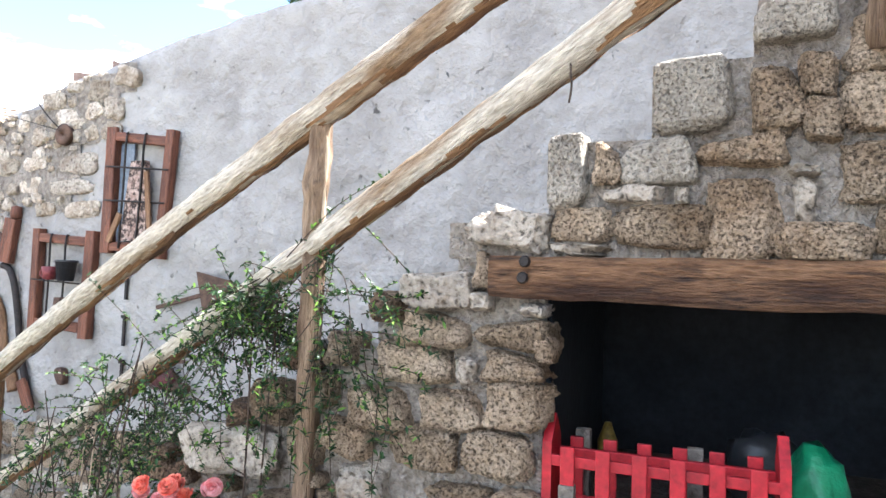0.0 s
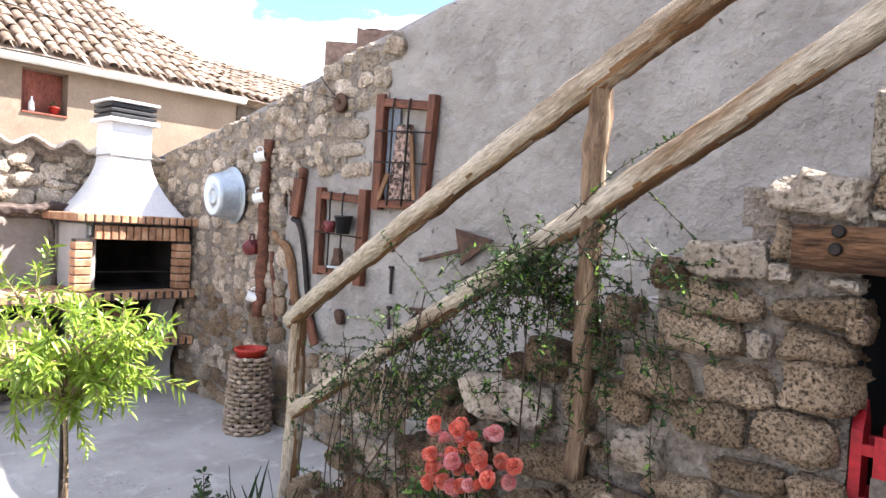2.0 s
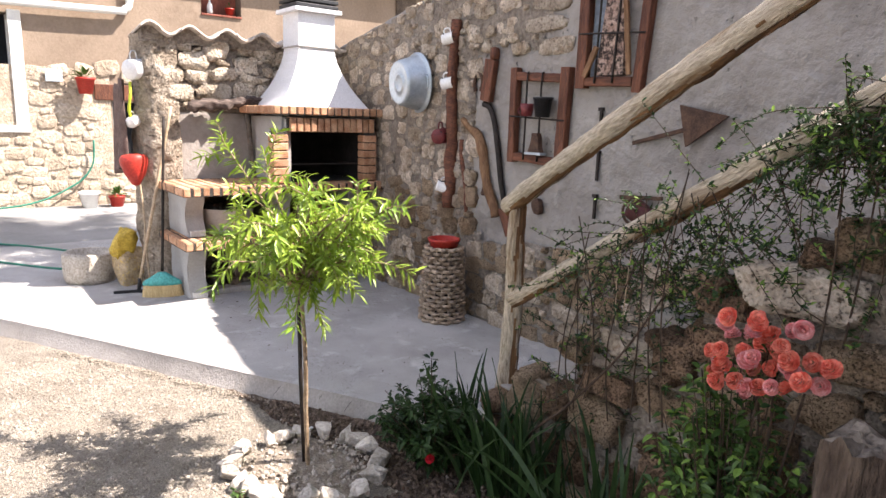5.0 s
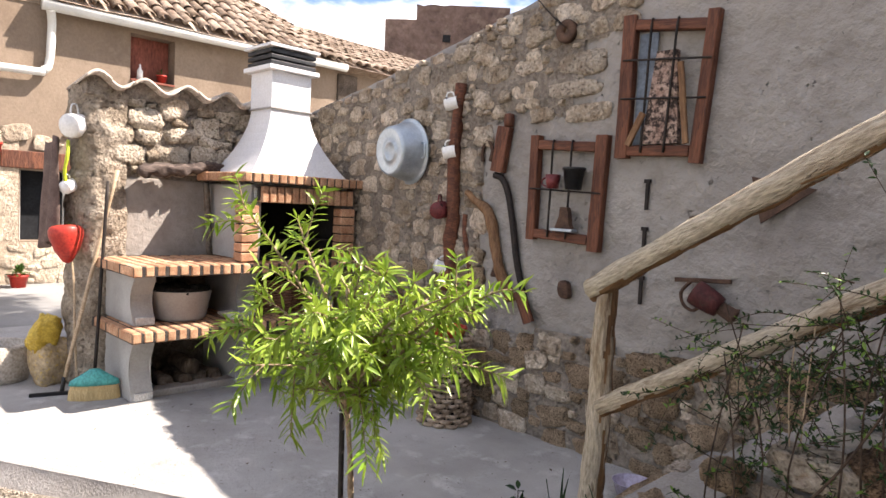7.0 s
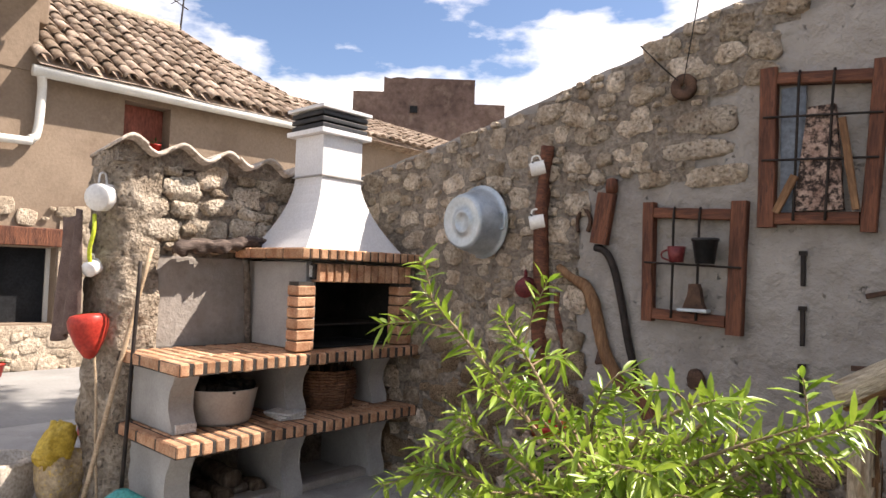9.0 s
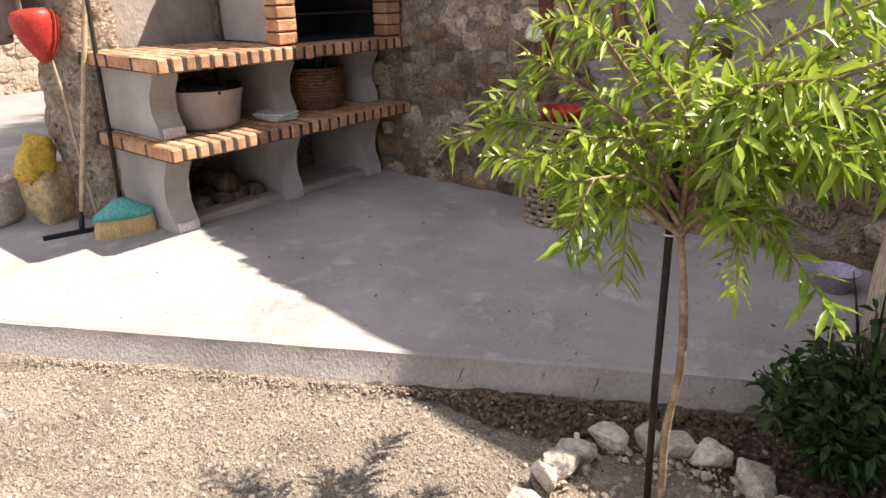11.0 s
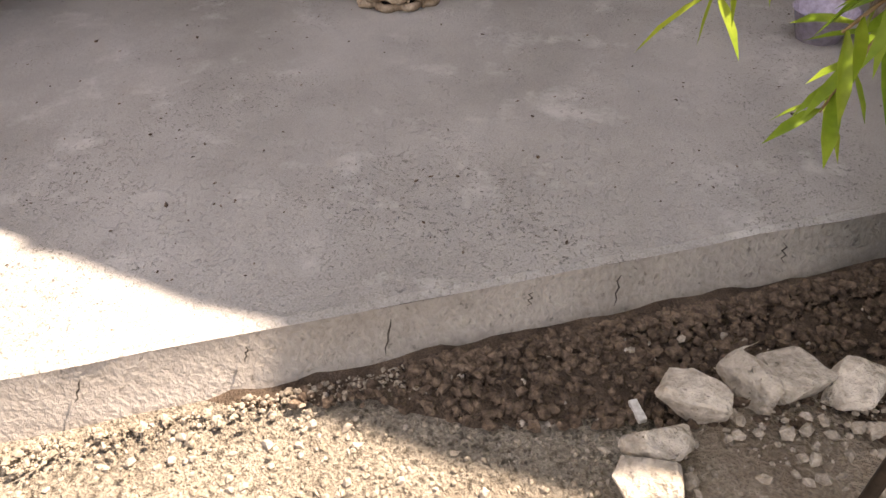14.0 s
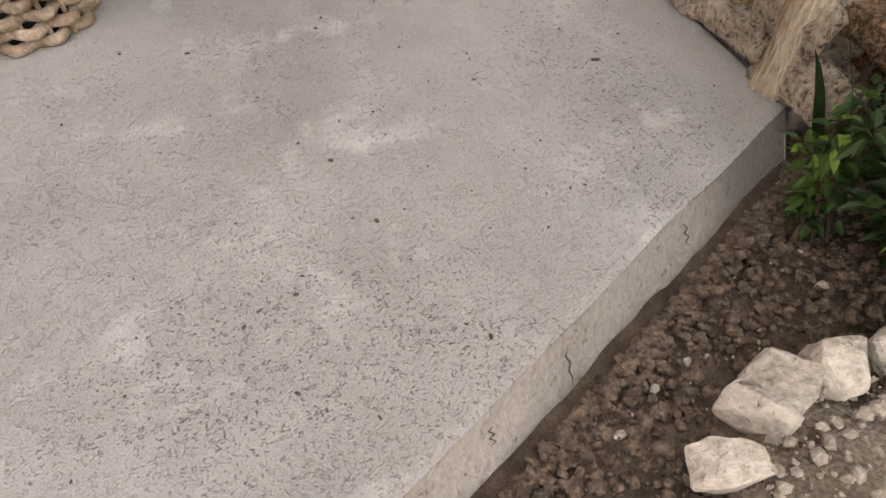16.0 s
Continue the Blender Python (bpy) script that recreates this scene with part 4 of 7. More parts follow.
arch_tile, channel_tile = wave_tile(1), wave_tile(-1)
rnd = random.Random(2)
for i in range(12):
    y = 1.04 + i * 0.153
    piece("coping_tile", channel_tile if i % 2 else arch_tile, wall_back, Matrix.Translation((BACK_X + 0.11 + rnd.uniform(-0.012, 0.012), y, 2.098 + rnd.uniform(-0.006, 0.006))) @ Matrix.Rotation(radians(rnd.uniform(-3, 3)), 4, "Z") @ Matrix.Rotation(radians(-5), 4, "Y"))
bm = bmesh.new()
fill = []
for i in range(61):
    y = 0.99 + i * 0.03
    z = 2.082 + 0.04 * math.cos(math.pi * (y - 1.04) / 0.153)
    fill.append([bm.verts.new((x, y, h)) for x, h in ((BACK_X + 0.03 + 0.01 * noise.noise(Vector((y * 9, 0, 0))), 2.0), (BACK_X + 0.045 + 0.012 * noise.noise(Vector((y * 9, 4, 0))), z), (BACK_X - 0.37, z - 0.03), (BACK_X - 0.37, 2.0))])
for p, q in zip(fill, fill[1:]):
    for k in range(4):
        bm.faces.new((p[k], q[k], q[(k + 1) % 4], p[(k + 1) % 4]))
bm.faces.new(fill[0])
bm.faces.new(fill[-1][::-1])
part("mortar", bm, MORTAR, wall_back, "mortar bed under the tiles")

# lumpy plastered end of the wall, a rough pillar
bm = bmesh.new()
turn = smooth_line([(BACK_X + 0.03, 1.27, 0), (BACK_X + 0.045, 1.14, 0), (BACK_X + 0.01, BACK_END + 0.01, 0), (BACK_X - 0.14, BACK_END - 0.065, 0), (BACK_X - 0.32, BACK_END - 0.035, 0), (BACK_X - 0.4, BACK_END + 0.1, 0)], 7)
sheet = []
for j in range(80):
    z = -0.05 + j * 0.0268
    line = []
    for i, p in enumerate(turn):
        q = turn[min(i + 1, len(turn) - 1)] - turn[max(i - 1, 0)]
        out = Vector((-q.y, q.x, 0)).normalized() * -1
        lump = 0.035 * noise.noise(Vector((p.x * 5, p.y * 5, z * 5))) + 0.018 * noise.noise(Vector((p.x * 13, p.y * 13, z * 13))) + 0.012 * noise.noise(Vector((p.x * 30, p.y * 30, z * 30)))
        line.append(bm.verts.new(p + out * (lump - 0.06 * (i == 0)) * -1 + Vector((0, 0, z))))
    sheet.append(line)
for p, q in zip(sheet, sheet[1:]):
    for k in range(len(p) - 1):
        bm.faces.new((p[k], p[k + 1], q[k + 1], q[k]))
part("pillar_face", bm, PILLAR, wall_back, "rough tan mortar and rubble on the wall's end", smooth=True)

# ---- house across the court ----
FAR_X = -12.2
house = tagged(new("house"), "old house with pinkish stucco, limewashed rubble and a tiled roof", "house")
house["category"] = "house"
bm = bmesh.new()
ya, yb, yc = -4.0, 14.0, 2.15


def wall_with_holes(bm, x, thick, y0, y1, z0, z1, holes):
    """An upright wall facing +x with rectangular openings (y0, y1, z0, z1) through it."""
    yy = sorted({y0, y1, *[h[0] for h in holes], *[h[1] for h in holes]})
    zz = sorted({z0, z1, *[h[2] for h in holes], *[h[3] for h in holes]})
    for a, b in zip(yy, yy[1:]):
        for c, d in zip(zz, zz[1:]):
            if not any(h[0] <= a and b <= h[1] and h[2] <= c and d <= h[3] for h in holes):
                box(bm, (x - thick, a, c), (x, b, d))
    bmesh.ops.remove_doubles(bm, verts=bm.verts, dist=0.0001)


UP_WIN, LOW_WIN, SIDE_WIN = (3.28, 3.95, 3.06, 3.74), (1.86, 2.5, 0.6, 1.58), (-0.6, 0.62, 1.2, 2.75)
wall_with_holes(bm, FAR_X, 0.35, ya, yb, -0.1, 3.85, [UP_WIN, LOW_WIN, SIDE_WIN])
part("wall", bm, STUCCO, house, "faded pinkish stucco wall")
bm = bmesh.new()
box(bm, (FAR_X - 0.5, ya, 3.85), (FAR_X + 0.02, yc, 5.0))
part("upper_wall", bm, STUCCO, house)
for name, (a, b, c, d) in (("window", UP_WIN), ("window", LOW_WIN), ("window", SIDE_WIN)):
    bm = bmesh.new()
    box(bm, (FAR_X - 0.32, a, c), (FAR_X - 0.26, b, d))
    if (a, b, c, d) == UP_WIN:
        w = part(name, bm, SHUTTER, house, "red-brown shuttered window")
        bm = bmesh.new()
        box(bm, (FAR_X - 0.26, a, c - 0.03), (FAR_X + 0.03, b, c), 0.005)
        part("sill", bm, SHUTTER, w)
    else:
        w = part(name, bm, SHADE_BLACK, house, "dark glazed window")
        for q in ((a, a + 0.05), (b - 0.05, b)):
            bm = bmesh.new()
            box(bm, (FAR_X - 0.255, q[0], c), (FAR_X - 0.2, q[1], d), 0.004)
            part("window_frame", bm, GUTTER, w)
bm = bmesh.new()
box(bm, (FAR_X - 0.06, 0.58, 1.12), (FAR_X + 0.06, 0.74, 2.8), 0.01)
part("window_jamb", bm, GUTTER, house, "white window jamb")
bm = bmesh.new()
box(bm, (FAR_X - 0.06, -0.6, 1.1), (FAR_X + 0.07, 0.76, 1.2), 0.01)
part("window_sill", bm, GUTTER, house, "white window sill")
bm = bmesh.new()
box(bm, (FAR_X - 0.2, 1.62, 1.6), (FAR_X + 0.06, 2.6, 1.84), 0.015)
part("lintel", bm, RED_WOOD, house, "reddish wooden lintel")
# limewashed rubble on the lower wall
low_st = stones(WASHED, 300, 5, sub=2)
rub = part("rubble_facing", box(bmesh.new(), (FAR_X, ya, -0.05), (FAR_X + 0.03, 1.84, 2.05)), WASHED, house, "limewashed rubble facing")
part("rubble_facing", box(bmesh.new(), (FAR_X, 2.52, -0.05), (FAR_X + 0.03, 5.0, 1.95)), WASHED, house)
part("rubble_facing", box(bmesh.new(), (FAR_X, 1.84, -0.05), (FAR_X + 0.03, 2.52, 0.58)), WASHED, house)
place_far = on_wall("x", FAR_X + 0.03)
rubble(rub, place_far, (-0.6, 0.0), (3.6, 2.1), lambda u, v, w, h: not (1.55 < u < 2.75 and 0.5 < v < 1.95) and not (u < 0.85 and v > 1.0), low_st, (0.28, 0.2, 0.15, 0.11, 0.08), 21, gap=0.82, depth=0.045, tries=420)

# gutters and pipes
bm = bmesh.new()
tube(bm, [(FAR_X + 0.22, 2.05, 3.82), (FAR_X + 0.22, 7.1, 3.88)], [0.075, 0.075], 10)
gut = part("gutter", bm, GUTTER, house, "white gutter", smooth=True)
bm = bmesh.new()
tube(bm, smooth_line([(FAR_X + 0.22, 2.15, 3.78), (FAR_X + 0.1, 2.2, 3.6), (FAR_X + 0.08, 2.18, 3.1), (FAR_X + 0.1, 2.1, 2.96), (FAR_X + 0.12, 1.8, 2.92), (FAR_X + 0.12, -1.0, 2.86)], 5), [0.055] * 26, 10)
part("downpipe", bm, GUTTER, house, "white downpipe", smooth=True)
bm = bmesh.new()
tube(bm, [(FAR_X + 0.5, -3.9, 4.75), (FAR_X + 0.5, 2.3, 4.98)], [0.08, 0.08], 10)
part("gutter", bm, GUTTER, house, smooth=True)


def ridge(y):
    """Height and depth of the roof's top line along the house."""
    if y < 5.3:
        return 5.95
    if y < 7.6:
        return 5.95 - 0.72 * (y - 5.3) / 2.3
    return 5.23 - 0.02 * (y - 7.6)


EAVE_X, RIDGE_X, EAVE_Z = FAR_X + 0.3, -15.0, 3.95
bm = bmesh.new()
prev = None
for i in range(49):
    y = 2.1 + i * 0.25
    row = [bm.verts.new((EAVE_X + (RIDGE_X - EAVE_X) * t, y, EAVE_Z + (ridge(y) - EAVE_Z) * t - 0.05 + 0.03 * noise.noise(Vector((y, t * 4, 0))))) for t in (0, 0.25, 0.5, 0.75, 1)]
    row.append(bm.verts.new((RIDGE_X - 3, y, EAVE_Z)))
    if prev:
        for a in range(5):
            bm.faces.new((prev[a], row[a], row[a + 1], prev[a + 1]))
    prev = row
roof = part("roof", bm, TILE, house, "sagging roof of old clay barrel tiles")
r_me = tile_mesh(0.44, 0.1, thick=0.014)
rest, count = [], 0
rnd = random.Random(12)
cells = []
for i in range(55):
    y = 2.15 + i * 0.215
    L = math.hypot(RIDGE_X - EAVE_X, ridge(y) - EAVE_Z)
    n = int(L / 0.36)
    for k in range(n):
        t = k / n
        x, z = EAVE_X + (RIDGE_X - EAVE_X) * t, EAVE_Z + (ridge(y) - EAVE_Z) * t
        m = Matrix.Translation((x, y + rnd.uniform(-0.02, 0.02), z + 0.02 + rnd.uniform(-0.012, 0.012))) @ Matrix.Rotation(radians(90 + rnd.uniform(-4, 4)), 4, "Z") @ Matrix.Rotation(math.atan2(ridge(y) - EAVE_Z, EAVE_X - RIDGE_X) - 0.04, 4, "X")
        if y < 8.2 and count < 290:
            piece("roof_tile", r_me, roof, m)
            count += 1
        else:
            rest.append((r_me, m))
joined("roof_tiles", rest, TILE, roof, smooth=True)
bm = bmesh.new()
tube(bm, [(RIDGE_X, 2.1, 6.0), (RIDGE_X, 5.3, 6.0)], [0.11, 0.11], 8)
part("ridge_tiles", bm, WASHED, roof, smooth=True)
bm = bmesh.new()
box(bm, (FAR_X - 1.1, 1.95, 4.6), (FAR_X - 0.3, 2.35, 5.35), 0.02)
part("stub_wall", bm, STUCCO, house)
bm = bmesh.new()
box(bm, (FAR_X - 3.0, ya, 5.0), (FAR_X + 0.5, 2.25, 5.08))
upper_roof = part("upper_roof", bm, TILE, house)
for i in range(22):
    piece("roof_tile", r_me, upper_roof, Matrix.Translation((FAR_X + 0.55, -2.4 + i * 0.215, 5.1)) @ Matrix.Rotation(radians(90), 4, "Z") @ Matrix.Rotation(0.3, 4, "X"))
# end gable to the right, rough stone
bm = bmesh.new()
box(bm, (FAR_X - 2.6, 7.05, -0.1), (FAR_X + 0.05, 7.5, 3.8), 0.02)
part("end_wall", bm, MORTAR_DARK, house)

ant = thing("aerial", "thin metal television aerial on the roof ridge", "aerial", (-15, 5.35, 5.9))
bm = bmesh.new()
tube(bm, [(-15, 5.35, 5.9), (-15, 5.4, 6.65)], [0.02, 0.015], 6)
part("mast", bm, IRON, ant)
bm = bmesh.new()
tube(bm, [(-15, 4.5, 6.8), (-15, 5.5, 6.45)], [0.012, 0.012], 5)
part("boom", bm, IRON, ant)
for k in range(5):
    bm = bmesh.new()
    tube(bm, [(-15.2, 4.6 + 0.16 * k, 6.76 - 0.055 * k), (-14.8, 4.62 + 0.16 * k, 6.76 - 0.055 * k)], [0.008, 0.008], 5)
    part("rod", bm, IRON, ant)

# window sill things, plaque and pots on the far house
plq = tagged(part("wall_plaque", box(bmesh.new(), (FAR_X + 0.075, 0.98, 1.84), (FAR_X + 0.1, 1.2, 2.02), 0.006), mat("pale_blue_glaze", (0.42, 0.52, 0.6), (0.56, 0.64, 0.7), 12, 0.25, 0.1, 60, dist=0.002)), "pale blue glazed tile plaque on the wall", "plaque")


def pot(name, label, loc, r, h, material, plant=0, seed=0, group=""):
    """A tapered pot with a rim, and a tuft of leaves where wanted."""
    t = thing(name, label, "flower pot", loc, group)
    bm = bmesh.new()
    lathe(bm, [(0, 0), (r * 0.7, 0), (r * 0.96, h * 0.85), (r * 1.06, h * 0.85), (r * 1.06, h), (r * 0.9, h), (r * 0.86, h * 0.85), (0, h * 0.85)], 18, Matrix.Translation(loc))
    part("pot", bm, material, t, smooth=True)
    if plant:
        bm = bmesh.new()
        rr = random.Random(seed)
        for _ in range(plant):
            a, e = rr.uniform(0, 6.28), rr.uniform(0.2, 1.3)
            d = Vector((math.cos(a) * math.cos(e), math.sin(a) * math.cos(e), math.sin(e)))
            leaf_mesh(bm, Vector(loc) + Vector((0, 0, h * 0.9)) + d * r * 0.5, d, Vector((0, 0, 1)), r * rr.uniform(0.8, 1.6), r * 0.3)
        part("leaves", bm, LEAF_MID, t)
    return t


pot("flower_pot", "white glazed pot on the court floor", (FAR_X + 0.35, 1.4, 0.0), 0.14, 0.24, ENAMEL, 0, 1, "pots by the house")
pot("flower_pot", "small red pot with a green plant", (FAR_X + 0.35, 1.78, 0.0), 0.12, 0.17, RED_CLAY, 40, 2, "pots by the house")
wp = pot("wall_pot", "red pot fixed high on the rubble wall", (FAR_X + 0.2, 1.48, 1.68), 0.13, 0.24, RED_CLAY, 24, 3)
pot("sill_pot", "small red pot on the window sill", (FAR_X - 0.08, 3.78, 3.06), 0.08, 0.13, RED_CLAY, 10, 4)
bt = thing("sill_bottle", "pale bottle standing on the window sill", "bottle", (FAR_X - 0.08, 3.45, 3.06))
part("bottle", lathe(bmesh.new(), [(0, 0), (0.045, 0), (0.045, 0.14), (0.015, 0.2), (0.015, 0.25), (0, 0.25)], 12, Matrix.Translation((FAR_X - 0.08, 3.45, 3.06))), ENAMEL, bt, smooth=True)

hose = thing("garden_hose", "long green garden hose across the court floor", "hose", (-9, 0, 0))
bm = bmesh.new()
line = smooth_line([(-7.1, 1.1, 0.012), (-7.9, 0.9, 0.012), (-9.0, 0.2, 0.012), (-10.0, -1.0, 0.012), (-11.4, -2.4, 0.012)], 8)
tube(bm, line, [0.012] * len(line), 6)
part("hose", bm, HOSE, hose, smooth=True)
bm = bmesh.new()
line = smooth_line([(-7.15, 0.95, 0.012), (-7.6, 0.4, 0.012), (-8.6, -0.4, 0.012), (-9.6, -1.8, 0.012)], 8)
tube(bm, line, [0.012] * len(line), 6)
part("hose", bm, HOSE, hose, smooth=True)
bm = bmesh.new()
line = smooth_line([(FAR_X + 0.12, 1.55, 1.0), (FAR_X + 0.13, 1.5, 0.6), (FAR_X + 0.14, 1.2, 0.3), (FAR_X + 0.2, 0.5, 0.05), (FAR_X + 0.3, -1, 0.02)], 6)
tube(bm, line, [0.014] * len(line), 6)
part("hose", bm, HOSE, hose, smooth=True)

# ---- ruined castle on the hill ----
castle = tagged(new("ruined_castle"), "distant ruined castle tower of brown brick", "castle")
base, side, up = Vector((-62.3, 61.6, 0)), Vector((0.72, 0.69, 0)), Vector((0, 0, 1))


def tower(x0, x1, deep, z0, z1, seed):
    """A block of masonry with a broken top; x runs along the side that is seen."""
    bm = bmesh.new()
    n = 14
    tops, bots = [], []
    ring = [(x0 + (x1 - x0) * i / n, 0) for i in range(n + 1)] + [(x1, deep * j / 6) for j in range(1, 7)] + [(x1 - (x1 - x0) * i / n, deep) for i in range(1, n + 1)] + [(x0, deep - deep * j / 6) for j in range(1, 6)]
    for k, (u, v) in enumerate(ring):
        p = base + side * u + Vector((-0.69, 0.72, 0)) * v
        tops.append(bm.verts.new(p + up * (z1 - 0.5 * max(0, noise.noise(Vector((k * 0.7, seed, 0)))))))
        bots.append(bm.verts.new(p + up * z0))
    for k in range(len(ring)):
        j = (k + 1) % len(ring)
        bm.faces.new((bots[k], bots[j], tops[j], tops[k]))
    bm.faces.new(tops)
    return bm


part("tower", tower(-6.0, 6.0, 9, -2, 27.2, 1), CASTLE, castle)
part("broken_wall", tower(-10.0, -6.0, 2, -2, 25.2, 4), CASTLE, castle)
part("side_wall", tower(6.0, 10, 9, -2, 24.0, 7), CASTLE, castle)
bm = bmesh.new()
box(bm, (-0.5, -0.25, 0), (0.5, 0.15, 0.9), 0, Matrix.Translation(base + side * -2 + up * 22.5) @ Matrix.Rotation(radians(44), 4, "Z"))
part("arrow_slit", bm, SHADE_BLACK, castle)


# ---- stair rail ----
rail = thing("stair_railing", "rustic handrail of weathered round logs", "railing", (-2.85, 1.63, 0))
rail_y = lambda x: 1.73 - 0.118 * (x + 2.92)            # the rail runs slightly askew to the stair
log_along("top_rail", (-2.98, rail_y(-2.98), 1.075), (0.2, rail_y(0.2), 2.8), 0.043, 0.048, LOG, rail, 3, bend=0.014, n=60, arch=0.04, bark=RAIL_BARK)
log_along("lower_rail", (-2.9, rail_y(-2.9), 0.645), (0.3, rail_y(0.3), 2.61), 0.036, 0.046, LOG, rail, 5, bend=0.014, n=60, bark=RAIL_BARK)
log_along("post", (-2.925, 1.735, -0.1), (-2.912, 1.735, 1.09), 0.05, 0.037, LOG, rail, 9, n=22, bark=RAIL_BARK)
log_along("post", (-1.272, STAIR_Y - 0.03, 0.84), (-1.265, STAIR_Y - 0.015, 2.07), 0.031, 0.037, POST, rail, 13, wobble=0.45, n=26)
# Pale strip: a split, with the sun on the post's edge in its colour.
bm = bmesh.new()
tube(bm, [(-1.232 + 0.003 * math.sin(i * 1.9), STAIR_Y - 0.032, 1.6 + i * 0.075) for i in range(6)], [0.002, 0.006, 0.007, 0.007, 0.006, 0.002], 6)
part("split", bm, STICK, rail, "pale split in the post, toned for the sun on its edge")
log_along("post", (0.2, 1.54, 2.1), (0.2, rail_y(0.2), 2.95), 0.05, 0.045, POST, rail, 17, n=16)
bm = bmesh.new()
tube(bm, smooth_line([(-0.49, 1.425, 2.1), (-0.485, 1.405, 2.06), (-0.482, 1.405, 2.03), (-0.488, 1.405, 1.99)], 4), [0.0028] * 13, 5)
part("splinter", bm, TWIG, rail)

# ---- stones of the stair front ----
near_tuff = stones(TUFF, 10, 9, squareness=0.38, sub=4, rough=0.2)
near_dark = stones(TUFF_DARK, 30, 7, squareness=0.42, sub=4, rough=0.24)
near_pale = stones(PALE, 50, 6, squareness=0.42, rough=0.24, sub=4)
near_block = stones(BLOCK, 70, 5, squareness=0.3, rough=0.08, sub=4)
put_stair = on_wall("y", STAIR_Y + 0.045)
rnd = random.Random(31)
taken = []


def set_stones(rows, meshes, depth=0.15):
    for u, v, w, h in rows:
        piece("stone", rnd.choice(meshes), stairs, put_stair(u, v, rnd.uniform(-0.05, 0.05), w * 1.06, h * 1.09, depth * rnd.uniform(0.9, 1.12)))
        taken.append((u, v, w, h))


# blocks over the lintel, course by course from the top
set_stones([(-0.2, 2.03, 0.2, 0.175), (-0.29, 1.876, 0.18, 0.122), (-0.51, 1.85, 0.11, 0.185), (0.01, 2.21, 0.17, 0.12)], near_block)
set_stones([(-0.03, 2.01, 0.12, 0.15), (-0.415, 1.867, 0.07, 0.1), (-0.1, 1.885, 0.195, 0.082), (0.06, 2.055, 0.075, 0.1), (0.07, 1.95, 0.08, 0.095)], near_tuff)
set_stones([(-0.09, 1.722, 0.17, 0.185), (-0.48, 1.706, 0.15, 0.092), (-0.28, 1.698, 0.215, 0.122), (0.07, 1.668, 0.19, 0.085)], near_tuff)
set_stones([(0.22, 2.12, 0.2, 0.12), (0.2, 1.98, 0.17, 0.13), (0.2, 1.83, 0.18, 0.13), (0.24, 1.7, 0.13, 0.1), (0.4, 1.75, 0.16, 0.18)], near_tuff)
set_stones([(-0.35, 1.787, 0.14, 0.055), (-0.235, 1.778, 0.035, 0.042), (0.035, 1.762, 0.05, 0.1), (-0.67, 1.697, 0.21, 0.12), (-0.48, 1.648, 0.16, 0.03), (0.03, 1.835, 0.06, 0.025)], near_pale)
# the pier and the front below it
set_stones([(-0.88, 1.522, 0.215, 0.105), (-0.74, 1.502, 0.055, 0.05), (-0.6, 1.487, 0.07, 0.034), (-0.78, 1.312, 0.065, 0.066), (-1.56, 1.008, 0.33, 0.15), (-2.12, 0.68, 0.24, 0.1), (-1.09, 0.96, 0.14, 0.11)], near_pale)
set_stones([(-0.73, 1.588, 0.07, 0.09), (-0.65, 1.414, 0.205, 0.085), (-0.88, 1.421, 0.2, 0.09), (-0.93, 1.329, 0.225, 0.112), (-0.65, 1.332, 0.165, 0.076), (-0.565, 1.386, 0.05, 0.07)], near_tuff)
set_stones([(-0.83, 1.203, 0.195, 0.1), (-1.05, 1.185, 0.21, 0.11), (-0.63, 1.232, 0.18, 0.112), (-0.9, 1.085, 0.18, 0.125), (-0.69, 1.095, 0.19, 0.12), (-1.41, 1.165, 0.13, 0.125), (-1.17, 1.348, 0.085, 0.088)], near_tuff)
set_stones([(-0.79, 0.968, 0.18, 0.075), (-0.63, 0.97, 0.12, 0.085), (-1.21, 0.79, 0.16, 0.09), (-0.96, 0.871, 0.2, 0.11), (-1.02, 0.77, 0.14, 0.07), (-1.28, 1.06, 0.1, 0.12), (-1.23, 1.22, 0.1, 0.09)], near_tuff)
set_stones([(-1.75, 0.78, 0.3, 0.12), (-2.2, 0.5, 0.26, 0.09), (-1.95, 0.7, 0.18, 0.14)], near_dark)
STEP_TOP = lambda u: 0.24 + 0.187 * math.floor((u + 2.9) / 0.263)
rubble(stairs, on_wall("y", STAIR_Y + 0.045), (-2.88, -0.1), (1.2, 1.5), lambda u, v, w, h: (v + h / 2 < STEP_TOP(u) + 0.02) and (u + w / 2 < OPEN_L + 0.03 or v + h / 2 < SILL), near_tuff + near_dark, (0.2, 0.15, 0.1, 0.06), 17, gap=0.88, depth=0.14, taken=taken, tries=420)
rubble(stairs, on_wall("y", STAIR_Y + 0.05), (0.1, 1.66), (1.3, 2.8), lambda u, v, w, h: v + h / 2 < 2.35 + 0.68 * (u - 0.15), near_tuff, (0.2, 0.13, 0.08), 19, gap=0.9, depth=0.16, taken=taken, tries=200)
put_foot = on_wall("x", -2.885)
for row, (v, h) in enumerate(((0.055, 0.12), (0.175, 0.12))):
    for i in range(5):
        u = 1.68 + i * 0.235 + 0.1 * row + rnd.uniform(-0.02, 0.02)
        piece("stone", rnd.choice(near_pale + near_tuff), stairs, put_foot(u, v, rnd.uniform(-0.08, 0.08), 0.25 * rnd.uniform(0.9, 1.1), h * rnd.uniform(1.0, 1.2), 0.13))
